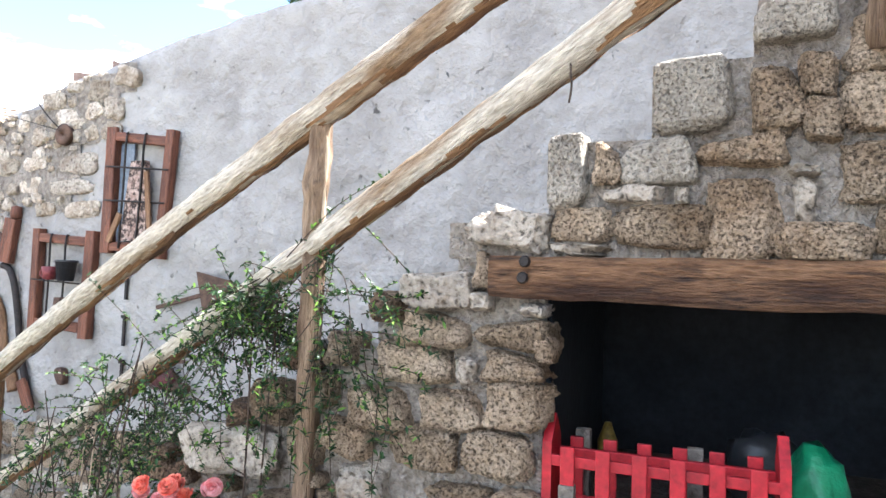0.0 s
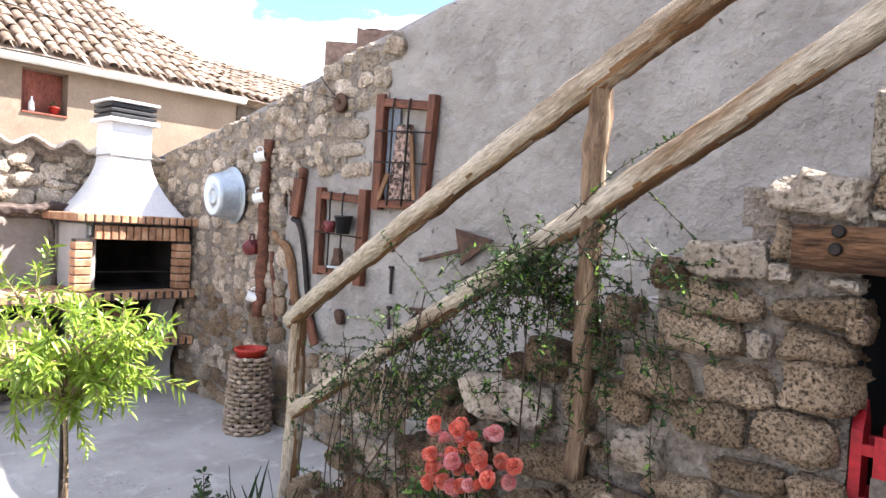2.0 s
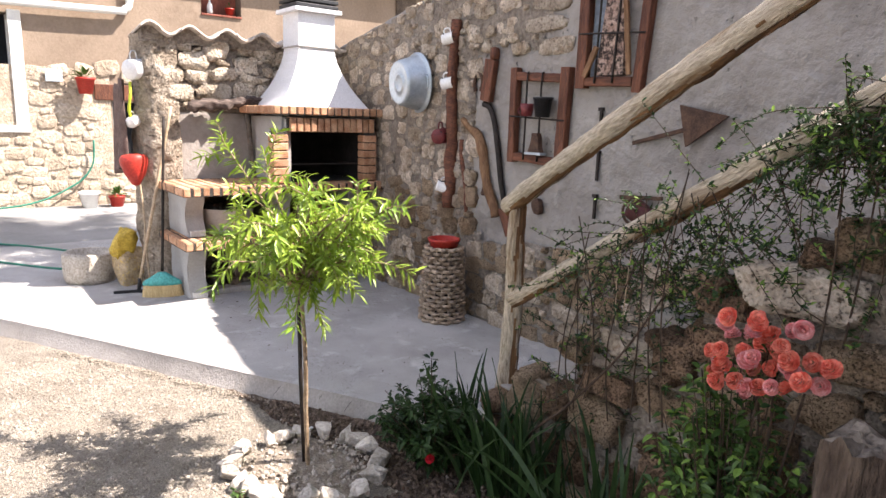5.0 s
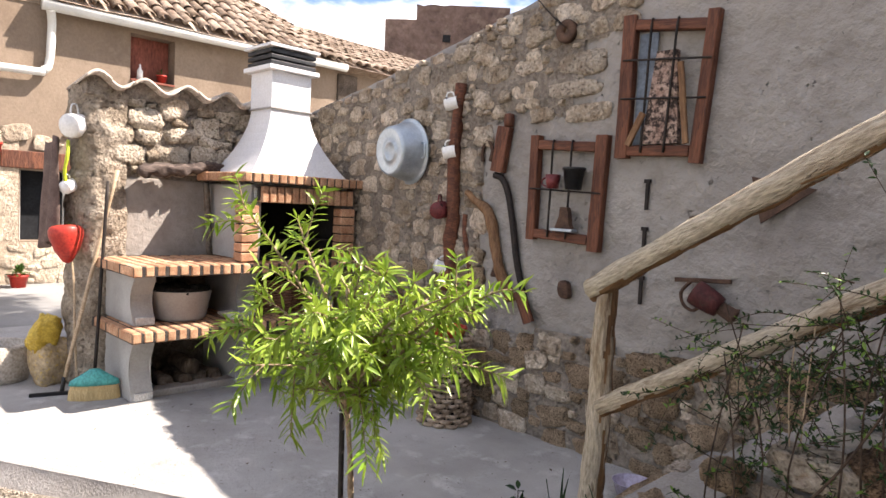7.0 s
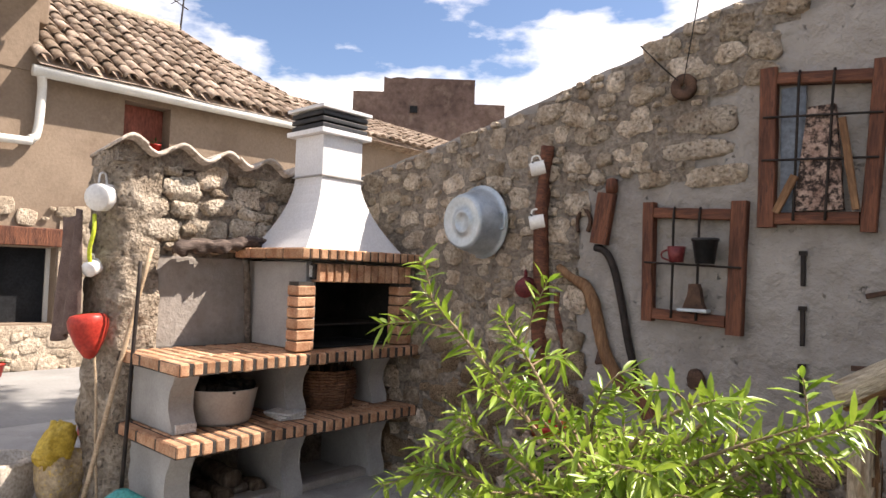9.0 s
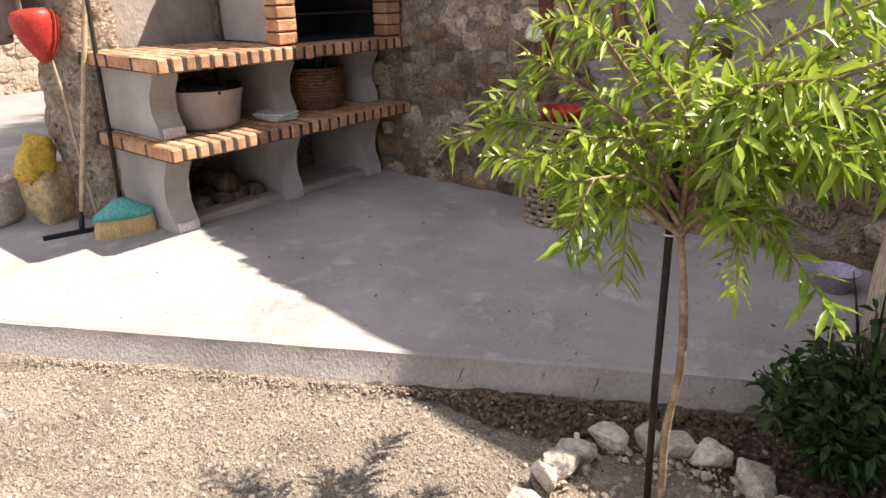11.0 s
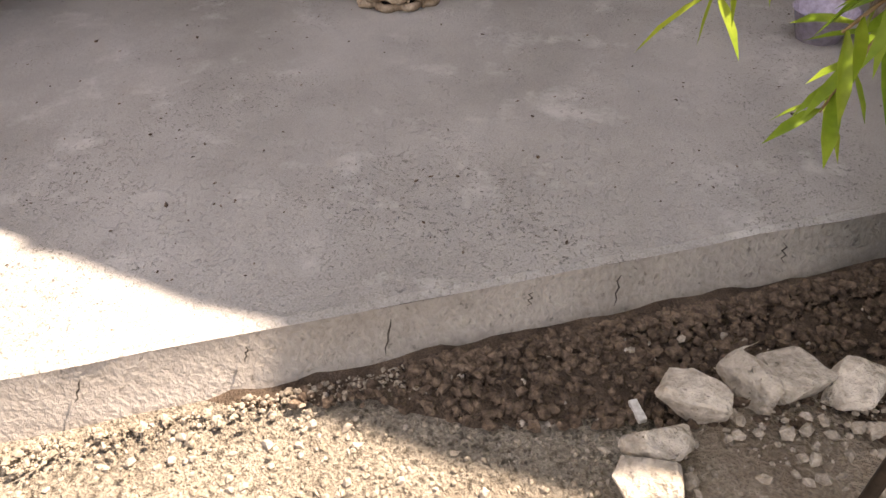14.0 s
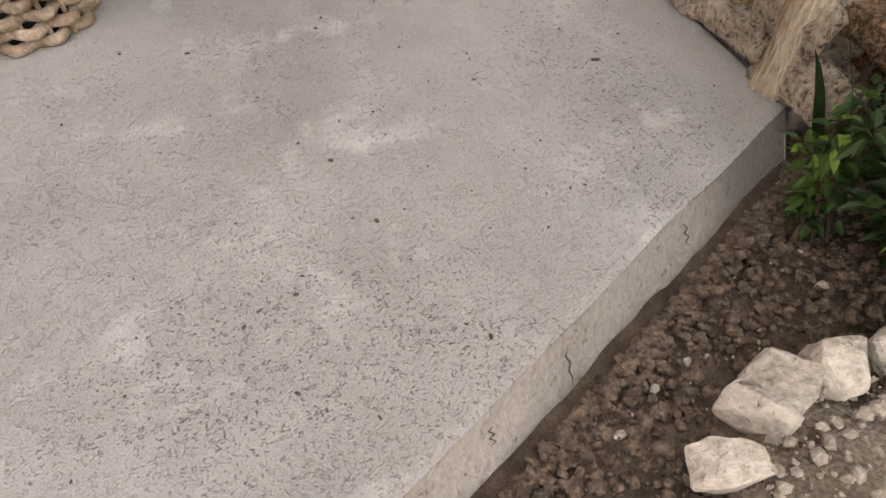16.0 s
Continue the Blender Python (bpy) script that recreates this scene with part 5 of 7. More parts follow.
# rough mortar between the stones of the front
bm = bmesh.new()
for i in range(52):
    u = -2.88 + i * 0.0465
    for j in range(34):
        v = -0.1 + j * 0.05
        if v + 0.05 < STEP_TOP(u + 0.02) - 0.01 and u + 0.0465 < OPEN_L - 0.025:
            q = [(u, v), (u + 0.0465, v), (u + 0.0465, v + 0.05), (u, v + 0.05)]
            bm.faces.new([bm.verts.new((a, STAIR_Y + 0.03 + 0.022 * noise.noise(Vector((a * 6, b * 6, 3))), b)) for a, b in q])
bmesh.ops.remove_doubles(bm, verts=bm.verts, dist=0.001)
part("mortar", bm, MORTAR, stairs, "rough grey-brown mortar", smooth=True)
# leaning footing stones before the stair
for k, (x, y, z, w, d, h) in enumerate(((-1.05, 1.47, 0.62, 0.3, 0.2, 0.2), (-0.75, 1.45, 0.5, 0.3, 0.22, 0.22), (-0.98, 1.43, 0.34, 0.34, 0.22, 0.16), (-0.65, 1.4, 0.26, 0.36, 0.24, 0.18), (-1.1, 1.42, 0.12, 0.3, 0.24, 0.22), (-0.72, 1.38, 0.04, 0.4, 0.28, 0.2), (-1.06, 1.5, 0.79, 0.2, 0.12, 0.1), (-0.4, 1.42, 0.4, 0.3, 0.24, 0.24))):
    piece("stone", near_dark[k % 7] if k % 3 else near_tuff[k], stairs, Matrix.Translation((x, y, z)) @ Matrix.Rotation(radians(-14 + 9 * (k % 4)), 4, "Y") @ Matrix.Diagonal((w, d, h, 1)))

# lintel
bm = bmesh.new()
rows = []
for i in range(29):
    x = i * 0.07
    jit = lambda s: 0.01 * noise.noise(Vector((x * 4, s, 1))) + 0.006 * noise.noise(Vector((x * 17, s, 4)))
    z0, z1 = -0.055 + jit(1) - 0.012 * math.sin(x * 1.6), 0.052 + jit(2)
    y0, y1 = -0.09 + jit(3), 0.09
    c = 0.012
    rows.append([bm.verts.new((x, y, z)) for y, z in ((y0, z0 + c), (y0, z1 - c), (y0 + c, z1), (y1, z1), (y1, z0), (y0 + c, z0))])
for a, b in zip(rows, rows[1:]):
    for k in range(6):
        bm.faces.new((a[k], a[(k + 1) % 6], b[(k + 1) % 6], b[k]))
bm.faces.new(rows[0][::-1])
bm.faces.new(rows[-1])
lintel = tagged(part("lintel_beam", bm, BEAM, m=Matrix.Translation((-0.715, STAIR_Y + 0.05, 1.575))), "heavy reddish-brown oak beam over the store opening", "beam")
for x in (0.095, 0.1):
    bm = bmesh.new()
    lathe(bm, [(0, 0.012), (0.012, 0.012), (0.016, 0.004), (0.016, 0), (0, 0)], 10, Matrix.Translation((-0.715 + x, STAIR_Y - 0.042, 1.57 if x < 0.1 else 1.612)) @ Matrix.Rotation(radians(90), 4, "X"))
    part("bolt", bm, IRON, lintel, "iron bolt head")

# ---- things in the store ----
cr_x, cr_y, cr_z = -0.28, STAIR_Y + 0.06, SILL
crate = thing("red_planter_fence", "small bright red slatted wooden planter", "planter", (cr_x, cr_y, cr_z))


def slat(name, lo, hi, m=None, label=""):
    return part(name, box(bmesh.new(), lo, hi, 0.003, m), RED_PAINT, crate, label)


for x in (cr_x - 0.275, cr_x + 0.275):
    bm = bmesh.new()
    w = 0.012
    prof = [(-0.06, 0), (0.06, 0), (0.06, 0.23), (0.0, 0.295), (-0.06, 0.23)]
    a, b = [bm.verts.new((x - w, cr_y + u, cr_z + v)) for u, v in prof], [bm.verts.new((x + w, cr_y + u, cr_z + v)) for u, v in prof]
    bm.faces.new(a)
    bm.faces.new(b[::-1])
    for i in range(5):
        bm.faces.new((a[i], b[i], b[(i + 1) % 5], a[(i + 1) % 5]))
    part("end_board", bm, RED_PAINT, crate, "pointed red end board")
for dy in (-0.05, 0.05):
    for z in (0.06, 0.185):
        slat("rail", (cr_x - 0.265, cr_y + dy - 0.008, cr_z + z - 0.014), (cr_x + 0.265, cr_y + dy + 0.008, cr_z + z + 0.014))
    for k in range(6):
        x = cr_x - 0.22 + k * 0.088
        slat("picket", (x - 0.018, cr_y + dy * 1.35 - 0.006, cr_z + 0.005), (x + 0.018, cr_y + dy * 1.35 + 0.006, cr_z + 0.225))
slat("bottom_board", (cr_x - 0.26, cr_y - 0.045, cr_z + 0.002), (cr_x + 0.26, cr_y + 0.045, cr_z + 0.015))
for k, (x, y, z, h) in enumerate(((-0.5, STAIR_Y - 0.005, SILL, 0.13), (-0.16, STAIR_Y - 0.005, SILL, 0.1), (-0.49, STAIR_Y + 0.17, SILL, 0.24), (-0.2, STAIR_Y + 0.17, SILL, 0.22))):
    bm = bmesh.new()
    box(bm, (x - 0.02, y - 0.016, z), (x + 0.02, y + 0.016, z + h), 0.004)
    tagged(part("wood_offcut", bm, CUTWOOD), "short grey offcut of wood standing upright", "wood", "offcuts in the store")
gb = stone_mesh(90, GREEN_BAG, squareness=0.8, rough=0.35, name="green_bag")
o = new("green_bag", gb)
o.matrix_basis = Matrix.Translation((0.085, 1.8, SILL + 0.11)) @ Matrix.Diagonal((0.15, 0.2, 0.24, 1))
tagged(o, "crumpled green plastic bag in the dark store", "bag")
bb = stone_mesh(93, PLASTIC_BLACK, squareness=0.8, rough=0.35, name="black_bag")
o = new("black_bag", bb)
o.matrix_basis = Matrix.Translation((-0.02, 1.9, SILL + 0.12)) @ Matrix.Diagonal((0.2, 0.2, 0.28, 1))
tagged(o, "crumpled black plastic bag in the dark store", "bag")
o = new("white_sack", stone_mesh(95, PAPER, squareness=0.6, rough=0.2, name="white_sack"))
o.matrix_basis = Matrix.Translation((0.52, 1.95, SILL + 0.17)) @ Matrix.Diagonal((0.26, 0.2, 0.4, 1))
tagged(o, "grey-white sack standing in the store", "sack")
yp = thing("yellow_bottle", "yellow plastic bottle at the back of the store", "bottle", (-0.5, 2.3, SILL))
part("bottle", lathe(bmesh.new(), [(0, 0), (0.034, 0), (0.036, 0.09), (0.02, 0.13), (0.012, 0.155), (0, 0.155)], 14, Matrix.Translation((-0.5, 2.3, SILL))), SHADED_YELLOW, yp, smooth=True)

# ---- stones of the rear wall ----
wall_st = stones(WALLSTONE, 110, 12, rough=0.26)
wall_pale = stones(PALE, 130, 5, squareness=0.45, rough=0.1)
put_rear = on_wall("y", WALL_Y - 0.002)
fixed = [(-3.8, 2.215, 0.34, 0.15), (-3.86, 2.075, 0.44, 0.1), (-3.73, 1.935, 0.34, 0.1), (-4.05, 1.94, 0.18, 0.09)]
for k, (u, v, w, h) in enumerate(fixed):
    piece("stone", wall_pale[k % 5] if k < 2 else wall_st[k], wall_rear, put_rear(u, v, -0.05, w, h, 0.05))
rear_ok = lambda u, v, w, h: bare(u, v) and v + h * 0.5 < wall_top(u) and v - h / 2 > -0.06 and not (u > -2.9 and v < 0.2)
sizes = (0.18, 0.15, 0.12, 0.095, 0.07, 0.05)
rubble(wall_rear, put_rear, (-6.5, 0.0), (-1.6, 0.95), rear_ok, stones(TUFF, 170, 8, rough=0.28) + wall_st[:4], sizes, 7, gap=0.84, depth=0.08, tries=600)
rubble(wall_rear, put_rear, (-6.5, 1.0), (-1.6, 2.95), rear_ok, wall_st, sizes, 5, gap=0.9, depth=0.062, taken=fixed, tries=1000)
put_back = on_wall("x", BACK_X + 0.0)
rubble(wall_back, put_back, (BACK_END + 0.05, 0.1), (2.75, 2.0), lambda u, v, w, h: not (1.24 < u + w / 2 and u - w / 2 < 1.96 and 0.88 < v + h / 2 and v - h / 2 < 1.47) and not (u > 1.3 and v < 0.85) and not (u - w / 2 < 1.24 and v < 1.48) and u - w / 2 > 1.12, wall_st[:4] + stones(WALL_LUMP, 150, 8, squareness=0.55, rough=0.3), (0.22, 0.17, 0.13, 0.1, 0.07, 0.05), 6, gap=0.9, depth=0.08, tries=420)
# chipped stones along the wall head
for i in range(18):
    x = -6.4 + i * 0.16 + rnd.uniform(-0.05, 0.05)
    piece("stone", rnd.choice(wall_st), wall_rear, Matrix.Translation((x, WALL_Y + 0.07 + rnd.uniform(-0.03, 0.06), wall_top(x) - 0.028)) @ Matrix.Rotation(rnd.uniform(-0.4, 0.1), 4, "Y") @ Matrix.Diagonal((rnd.uniform(0.06, 0.13), rnd.uniform(0.08, 0.13), rnd.uniform(0.03, 0.055), 1)))


# ---- things hung on the rear wall ----
HANG = WALL_Y - 0.03


def member(name, p0, p1, width, thick, material, parent, y=HANG, label=""):
    """A squared piece of wood or metal between two points (x, z) of the wall, built along its own z."""
    a, b = Vector((p0[0], y, p0[1])), Vector((p1[0], y, p1[1]))
    d = b - a
    bm = bmesh.new()
    n = max(2, int(d.length / 0.06))
    rows = []
    for i in range(n + 1):
        t = i / n
        j = [0.0025 * noise.noise(Vector((t * 7, k, p0[0] * 9))) for k in range(4)]
        w, th = width / 2, thick / 2
        rows.append([bm.verts.new((x, yy, d.length * t)) for x, yy in ((-w + j[0], -th + j[1]), (w + j[2], -th + j[3]), (w + j[2], th), (-w + j[0], th))])
    for q, r in zip(rows, rows[1:]):
        for k in range(4):
            bm.faces.new((q[k], q[(k + 1) % 4], r[(k + 1) % 4], r[k]))
    bm.faces.new(rows[0][::-1])
    bm.faces.new(rows[-1])
    bmesh.ops.recalc_face_normals(bm, faces=bm.faces)
    bmesh.ops.bevel(bm, geom=[e for e in bm.edges if abs(e.verts[0].co.z - e.verts[1].co.z) > 0.02], offset=min(0.005, thick * 0.2, width * 0.2), segments=1, affect="EDGES")
    ang = math.atan2(d.x, d.z)
    return part(name, bm, material, parent, label, m=Matrix.Translation(a) @ Matrix.Rotation(ang, 4, "Y"))


def wire(name, pts, r, material, parent, seg=6, label=""):
    bm = bmesh.new()
    line = smooth_line(pts, 5)
    tube(bm, line, [r] * len(line), seg)
    return part(name, bm, material, parent, label, smooth=True)


def window_frame(label, tl, tr, br, bl, wl, wr, verts_at, bars_at, y=HANG):
    t = thing("old_window_frame", label, "window frame", ((tl[0] + tr[0]) / 2, WALL_Y, bl[1]), "old window frames on the wall")
    lerp = lambda p, q, k: (p[0] + (q[0] - p[0]) * k, p[1] + (q[1] - p[1]) * k)
    member("jamb", (bl[0] + wl / 2, bl[1] - 0.01), (tl[0] + wl / 2, tl[1] + 0.02), wl, 0.055, RED_WOOD, t, y)
    member("jamb", (br[0] - wr / 2, br[1] - 0.03), (tr[0] - wr / 2, tr[1] + 0.03), wr, 0.055, RED_WOOD, t, y)
    member("head", (tl[0] + wl + 0.002, tl[1] - 0.035), (tr[0] - wr - 0.002, tr[1] - 0.035), 0.055, 0.05, RED_WOOD, t, y)
    member("sill", (bl[0] + wl + 0.002, bl[1] + 0.03), (br[0] - wr - 0.002, br[1] + 0.03), 0.055, 0.05, RED_WOOD, t, y)
    for k in verts_at:
        a, b = lerp(bl, br, k), lerp(tl, tr, k)
        wire("bar", [(a[0], y - 0.032, a[1] + 0.02), (a[0] * 0.5 + b[0] * 0.5, y - 0.03, (a[1] + b[1]) / 2), (b[0], y - 0.034, b[1] - 0.03), (b[0], y - 0.01, b[1] - 0.02)], 0.0065, IRON, t, label="black iron bar")
    for k in bars_at:
        a, b = lerp(bl, tl, k), lerp(br, tr, k)
        wire("bar", [(a[0] + 0.02, y - 0.032, a[1]), ((a[0] + b[0]) / 2, y - 0.035, (a[1] + b[1]) / 2), (b[0] - 0.01, y - 0.032, b[1])], 0.0055, IRON, t, label="black iron bar")
    return t


WA = ((-3.52, 2.4), (-3.0, 2.35), (-3.05, 1.67), (-3.525, 1.68))
WB = ((-4.095, 1.795), (-3.57, 1.77), (-3.59, 1.185), (-4.095, 1.205))
window_frame("old reddish wooden window frame with iron bars", *WA, 0.075, 0.06, (0.33, 0.6), (0.42, 0.7))
window_frame("smaller old wooden window frame with iron bars", *WB, 0.06, 0.075, (0.33, 0.58), (0.5,))
bm = bmesh.new()
prism(bm, [(-3.37, 1.74), (-3.17, 1.74), (-3.205, 2.21), (-3.315, 2.21)], WALL_Y - 0.055, WALL_Y - 0.02)
tagged(part("speckled_board", bm, SPECKLED), "speckled rough board standing in the window frame", "board")
# Blue-grey here carries the sky's reflection in the pane.
bm = bmesh.new()
prism(bm, [(-3.435, 1.735), (-3.33, 1.735), (-3.33, 2.32), (-3.435, 2.32)], WALL_Y - 0.018, WALL_Y - 0.01)
tagged(part("slate_pane", bm, SKY_PANE), "narrow blue-grey pane behind the iron bars, sky reflection in its colour", "pane")
for p0, p1, w in (((-3.44, 1.735), (-3.36, 1.9), 0.035), ((-3.12, 1.735), (-3.175, 2.14), 0.03)):
    st = member("wood_strip", p0, p1, w, 0.02, TAN_WOOD, None, WALL_Y - 0.07)
    tagged(st, "short strip of brown wood leaning in the frame", "wood", "strips in the window frame")
cup = thing("red_cup", "small red enamel cup on the frame's bar", "cup", (-3.9, WALL_Y - 0.06, 1.5))
part("cup", lathe(bmesh.new(), [(0, 0), (0.035, 0), (0.045, 0.08), (0.041, 0.08), (0.032, 0.01), (0, 0.01)], 16, Matrix.Translation((-3.9, WALL_Y - 0.075, 1.5))), MAROON, cup, smooth=True)
wire("handle", [(-3.945, WALL_Y - 0.075, 1.565), (-3.975, WALL_Y - 0.075, 1.55), (-3.975, WALL_Y - 0.075, 1.525), (-3.94, WALL_Y - 0.075, 1.51)], 0.005, MAROON, cup)
bp = thing("black_pot", "small black pot in the window frame", "pot", (-3.76, WALL_Y - 0.07, 1.5))
part("pot", lathe(bmesh.new(), [(0, 0), (0.045, 0), (0.06, 0.11), (0.066, 0.11), (0.066, 0.125), (0.055, 0.125), (0.045, 0.02), (0, 0.02)], 18, Matrix.Translation((-3.755, WALL_Y - 0.08, 1.495))), PLASTIC_BLACK, bp, smooth=True)
fi = thing("old_flat_iron", "old black flat iron in the frame", "iron", (-3.8, WALL_Y - 0.06, 1.27))
part("sole", box(bmesh.new(), (-3.885, WALL_Y - 0.1, 1.256), (-3.735, WALL_Y - 0.04, 1.272), 0.005), ZINC, fi, "pale worn sole plate")
bm = bmesh.new()
prism(bm, [(-3.86, 1.273), (-3.75, 1.273), (-3.765, 1.3), (-3.775, 1.37), (-3.785, 1.395), (-3.83, 1.395), (-3.835, 1.34), (-3.85, 1.3)], WALL_Y - 0.09, WALL_Y - 0.05)
part("body", bm, RUST, fi)

rack = thing("mug_beam", "rough dark wooden beam on the wall for mugs", "beam", (-4.72, WALL_Y, 0.8))
log_along("beam", (-4.735, WALL_Y - 0.045, 0.8), (-4.715, WALL_Y - 0.045, 2.18), 0.05, 0.04, RED_WOOD, rack, 77, wobble=0.5, bend=0.03, n=20)


def mug(x, y, z, aim, material=ENAMEL, label="white enamel mug hanging on the beam", group="mugs on the beam", r=0.042, h=0.085):
    """A mug with its base to the viewer: aim is the way its base points."""
    q = Vector(aim).to_track_quat("-Z", "Y").to_matrix().to_4x4()
    m = Matrix.Translation((x, y, z)) @ q
    t = thing("mug", label, "mug", (x, y, z), group)
    part("cup", lathe(bmesh.new(), [(0, 0), (r * 0.9, 0), (r, 0.01), (r, h), (r * 1.06, h + 0.002), (r * 0.93, h), (r * 0.9, 0.012), (0, 0.012)], 20, m), material, t, smooth=True)
    wire("handle", [m @ Vector(v) for v in ((0, r, h * 0.85), (0, r * 1.7, h * 0.75), (0, r * 1.7, h * 0.35), (0, r, h * 0.2))], 0.006, material, t)
    return t


mug(-4.775, 2.67, 2.035, (-0.9, -0.6, -0.25))
mug(-4.77, 2.67, 1.72, (-0.9, -0.6, -0.2))
mug(-4.8, 2.67, 0.97, (-0.5, -0.8, 0.3))
mug(-4.78, 2.65, 1.335, (0.5, -1, -0.1), MAROON, "dark red enamel pot hanging on the beam", "", 0.058, 0.1)
for z in (2.06, 1.75, 1.36, 1.0):
    tagged(wire("nail", [(-4.74, WALL_Y - 0.08, z), (-4.745, WALL_Y - 0.12, z + 0.005), (-4.75, WALL_Y - 0.14, z + 0.02)], 0.004, IRON, rack), "bent iron nail")

tub = thing("zinc_tub", "round galvanised zinc tub hung on the wall", "tub", (-5.23, WALL_Y, 1.74))
aim = Vector((-0.12, -1.0, -0.06)).normalized()
tm = Matrix.Translation(Vector((-5.2, 2.745, 1.745)) + aim * 0.17) @ aim.to_track_quat("-Z", "Y").to_matrix().to_4x4()
tp = [(0, 0.012), (0.05, 0.012), (0.055, 0.004), (0.075, 0.004), (0.08, 0.012), (0.12, 0.012), (0.15, 0.0), (0.165, 0.0)]
tp += [(0.165 + 0.05 * k / 7 + 0.004 * (k % 2), 0.17 * k / 7) for k in range(1, 8)] + [(0.235, 0.17), (0.235, 0.178), (0.21, 0.174), (0.16, 0.02), (0, 0.02)]
part("bowl", lathe(bmesh.new(), tp, 36, tm), ZINC, tub, smooth=True)
for s_ in (-1, 1):
    wire("handle", [tm @ Vector(v) for v in ((s_ * 0.205, -0.05, 0.14), (s_ * 0.25, -0.04, 0.13), (s_ * 0.25, 0.04, 0.13), (s_ * 0.205, 0.05, 0.14))], 0.007, ZINC, tub)

hs = thing("horseshoe", "rusty iron horseshoe nailed to the wall", "horseshoe", (-4.46, WALL_Y, 1.68))
wire("shoe", [(-4.5, HANG + 0.012, 1.67), (-4.51, HANG + 0.012, 1.74), (-4.465, HANG + 0.012, 1.8), (-4.425, HANG + 0.012, 1.74), (-4.44, HANG + 0.012, 1.67)], 0.013, RUST, hs)
pl = thing("wooden_tool", "dark wooden plane body with a round knob", "tool", (-4.32, WALL_Y, 1.6))
member("body", (-4.36, 1.6), (-4.315, 1.88), 0.1, 0.05, RED_WOOD, pl, HANG)
part("knob", lathe(bmesh.new(), [(0, 0), (0.03, 0.0), (0.034, 0.03), (0.03, 0.075), (0, 0.085)], 14, Matrix.Translation((-4.29, HANG, 1.88))), RED_WOOD, pl, smooth=True)
scy = thing("scythe_handle", "curved black iron bar with a wooden end", "tool", (-4.2, WALL_Y, 0.7))
wire("bar", [(-4.385, HANG, 1.58), (-4.32, HANG, 1.555), (-4.265, HANG, 1.46), (-4.215, HANG, 1.27), (-4.16, HANG, 1.02), (-4.08, HANG, 0.8), (-4.04, HANG, 0.72)], 0.021, IRON, scy, 8)
member("grip", (-4.04, 0.69), (-4.13, 0.87), 0.075, 0.03, RED_WOOD, scy, HANG - 0.012)
yoke = thing("bent_wooden_handle", "bent worn wooden tool handle hung on the wall", "tool", (-4.3, WALL_Y, 0.8))
line = smooth_line([(-4.62, HANG, 1.47), (-4.53, HANG, 1.41), (-4.43, HANG, 1.35), (-4.37, HANG, 1.22), (-4.32, HANG, 1.03), (-4.25, HANG, 0.9), (-4.2, HANG, 0.8)], 5)
bm = bmesh.new()
tube(bm, line, [0.02 + 0.016 * min(1, i / 12) for i in range(len(line))], 10, 0.25, 4)
part("handle", bm, TAN_WOOD, yoke, smooth=True)
tagged(log_along("wooden_stick", (-4.63, HANG + 0.01, 1.32), (-4.55, HANG + 0.01, 0.78), 0.02, 0.016, RED_WOOD, None, 81, n=10), "short straight brown stick hung on the wall", "stick")
for k, (x, z, r) in enumerate(((-3.81, 0.92, 0.05), (-4.33, 0.97, 0.036))):
    me = stone_mesh(200 + k, RUST, squareness=0.4, rough=0.1, sub=3, name="iron_stub")
    o = new("iron_stub", me)
    o.matrix_basis = Matrix.Translation((x, WALL_Y - 0.02, z)) @ Matrix.Diagonal((r * 1.9, 0.07, r * 2.1, 1))
    tagged(o, "rusty square iron stub set in the wall", "iron", "iron stubs in the wall")
for z0, z1 in ((1.4, 1.56), (1.13, 1.31), (0.9, 1.05)):
    c = thing("iron_spike", "old iron chisel hung upright on the render", "chisel", (-3.34, WALL_Y, z0), "iron spikes on the wall")
    member("blade", (-3.335, z0), (-3.335, z1 - 0.02), 0.02, 0.014, IRON, c, HANG + 0.015)
    member("head", (-3.335, z1 - 0.02), (-3.335, z1), 0.032, 0.02, IRON, c, HANG + 0.012)
arrow = thing("hoe_head", "rusty triangular hoe on an iron bar", "hoe", (-2.8, WALL_Y, 1.36))
member("bar", (-3.09, 1.365), (-2.74, 1.455), 0.022, 0.015, RUST, arrow, HANG + 0.01)
bm = bmesh.new()
prism(bm, [(-2.8, 1.575), (-2.52, 1.52), (-2.745, 1.36)], HANG - 0.012, HANG + 0.002)
part("blade", bm, RUST, arrow, "flat rusty triangular blade")
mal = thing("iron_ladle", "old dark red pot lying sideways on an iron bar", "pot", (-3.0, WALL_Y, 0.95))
member("handle", (-3.14, 1.055), (-2.86, 1.075), 0.022, 0.016, RUST, mal, HANG)
axis = Vector((0.8, 0.12, -0.42)).normalized()
pm = Matrix.Translation((-3.01, HANG - 0.055, 1.012)) @ axis.to_track_quat("Z", "Y").to_matrix().to_4x4()
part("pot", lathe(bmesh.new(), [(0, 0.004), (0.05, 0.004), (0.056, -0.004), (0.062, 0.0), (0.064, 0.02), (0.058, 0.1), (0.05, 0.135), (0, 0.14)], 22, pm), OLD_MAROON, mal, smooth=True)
part("neck", lathe(bmesh.new(), [(0, 0.13), (0.032, 0.13), (0.036, 0.2), (0.045, 0.215), (0.03, 0.22), (0, 0.2)], 16, pm), RUST, mal, "rusty spout", smooth=True)
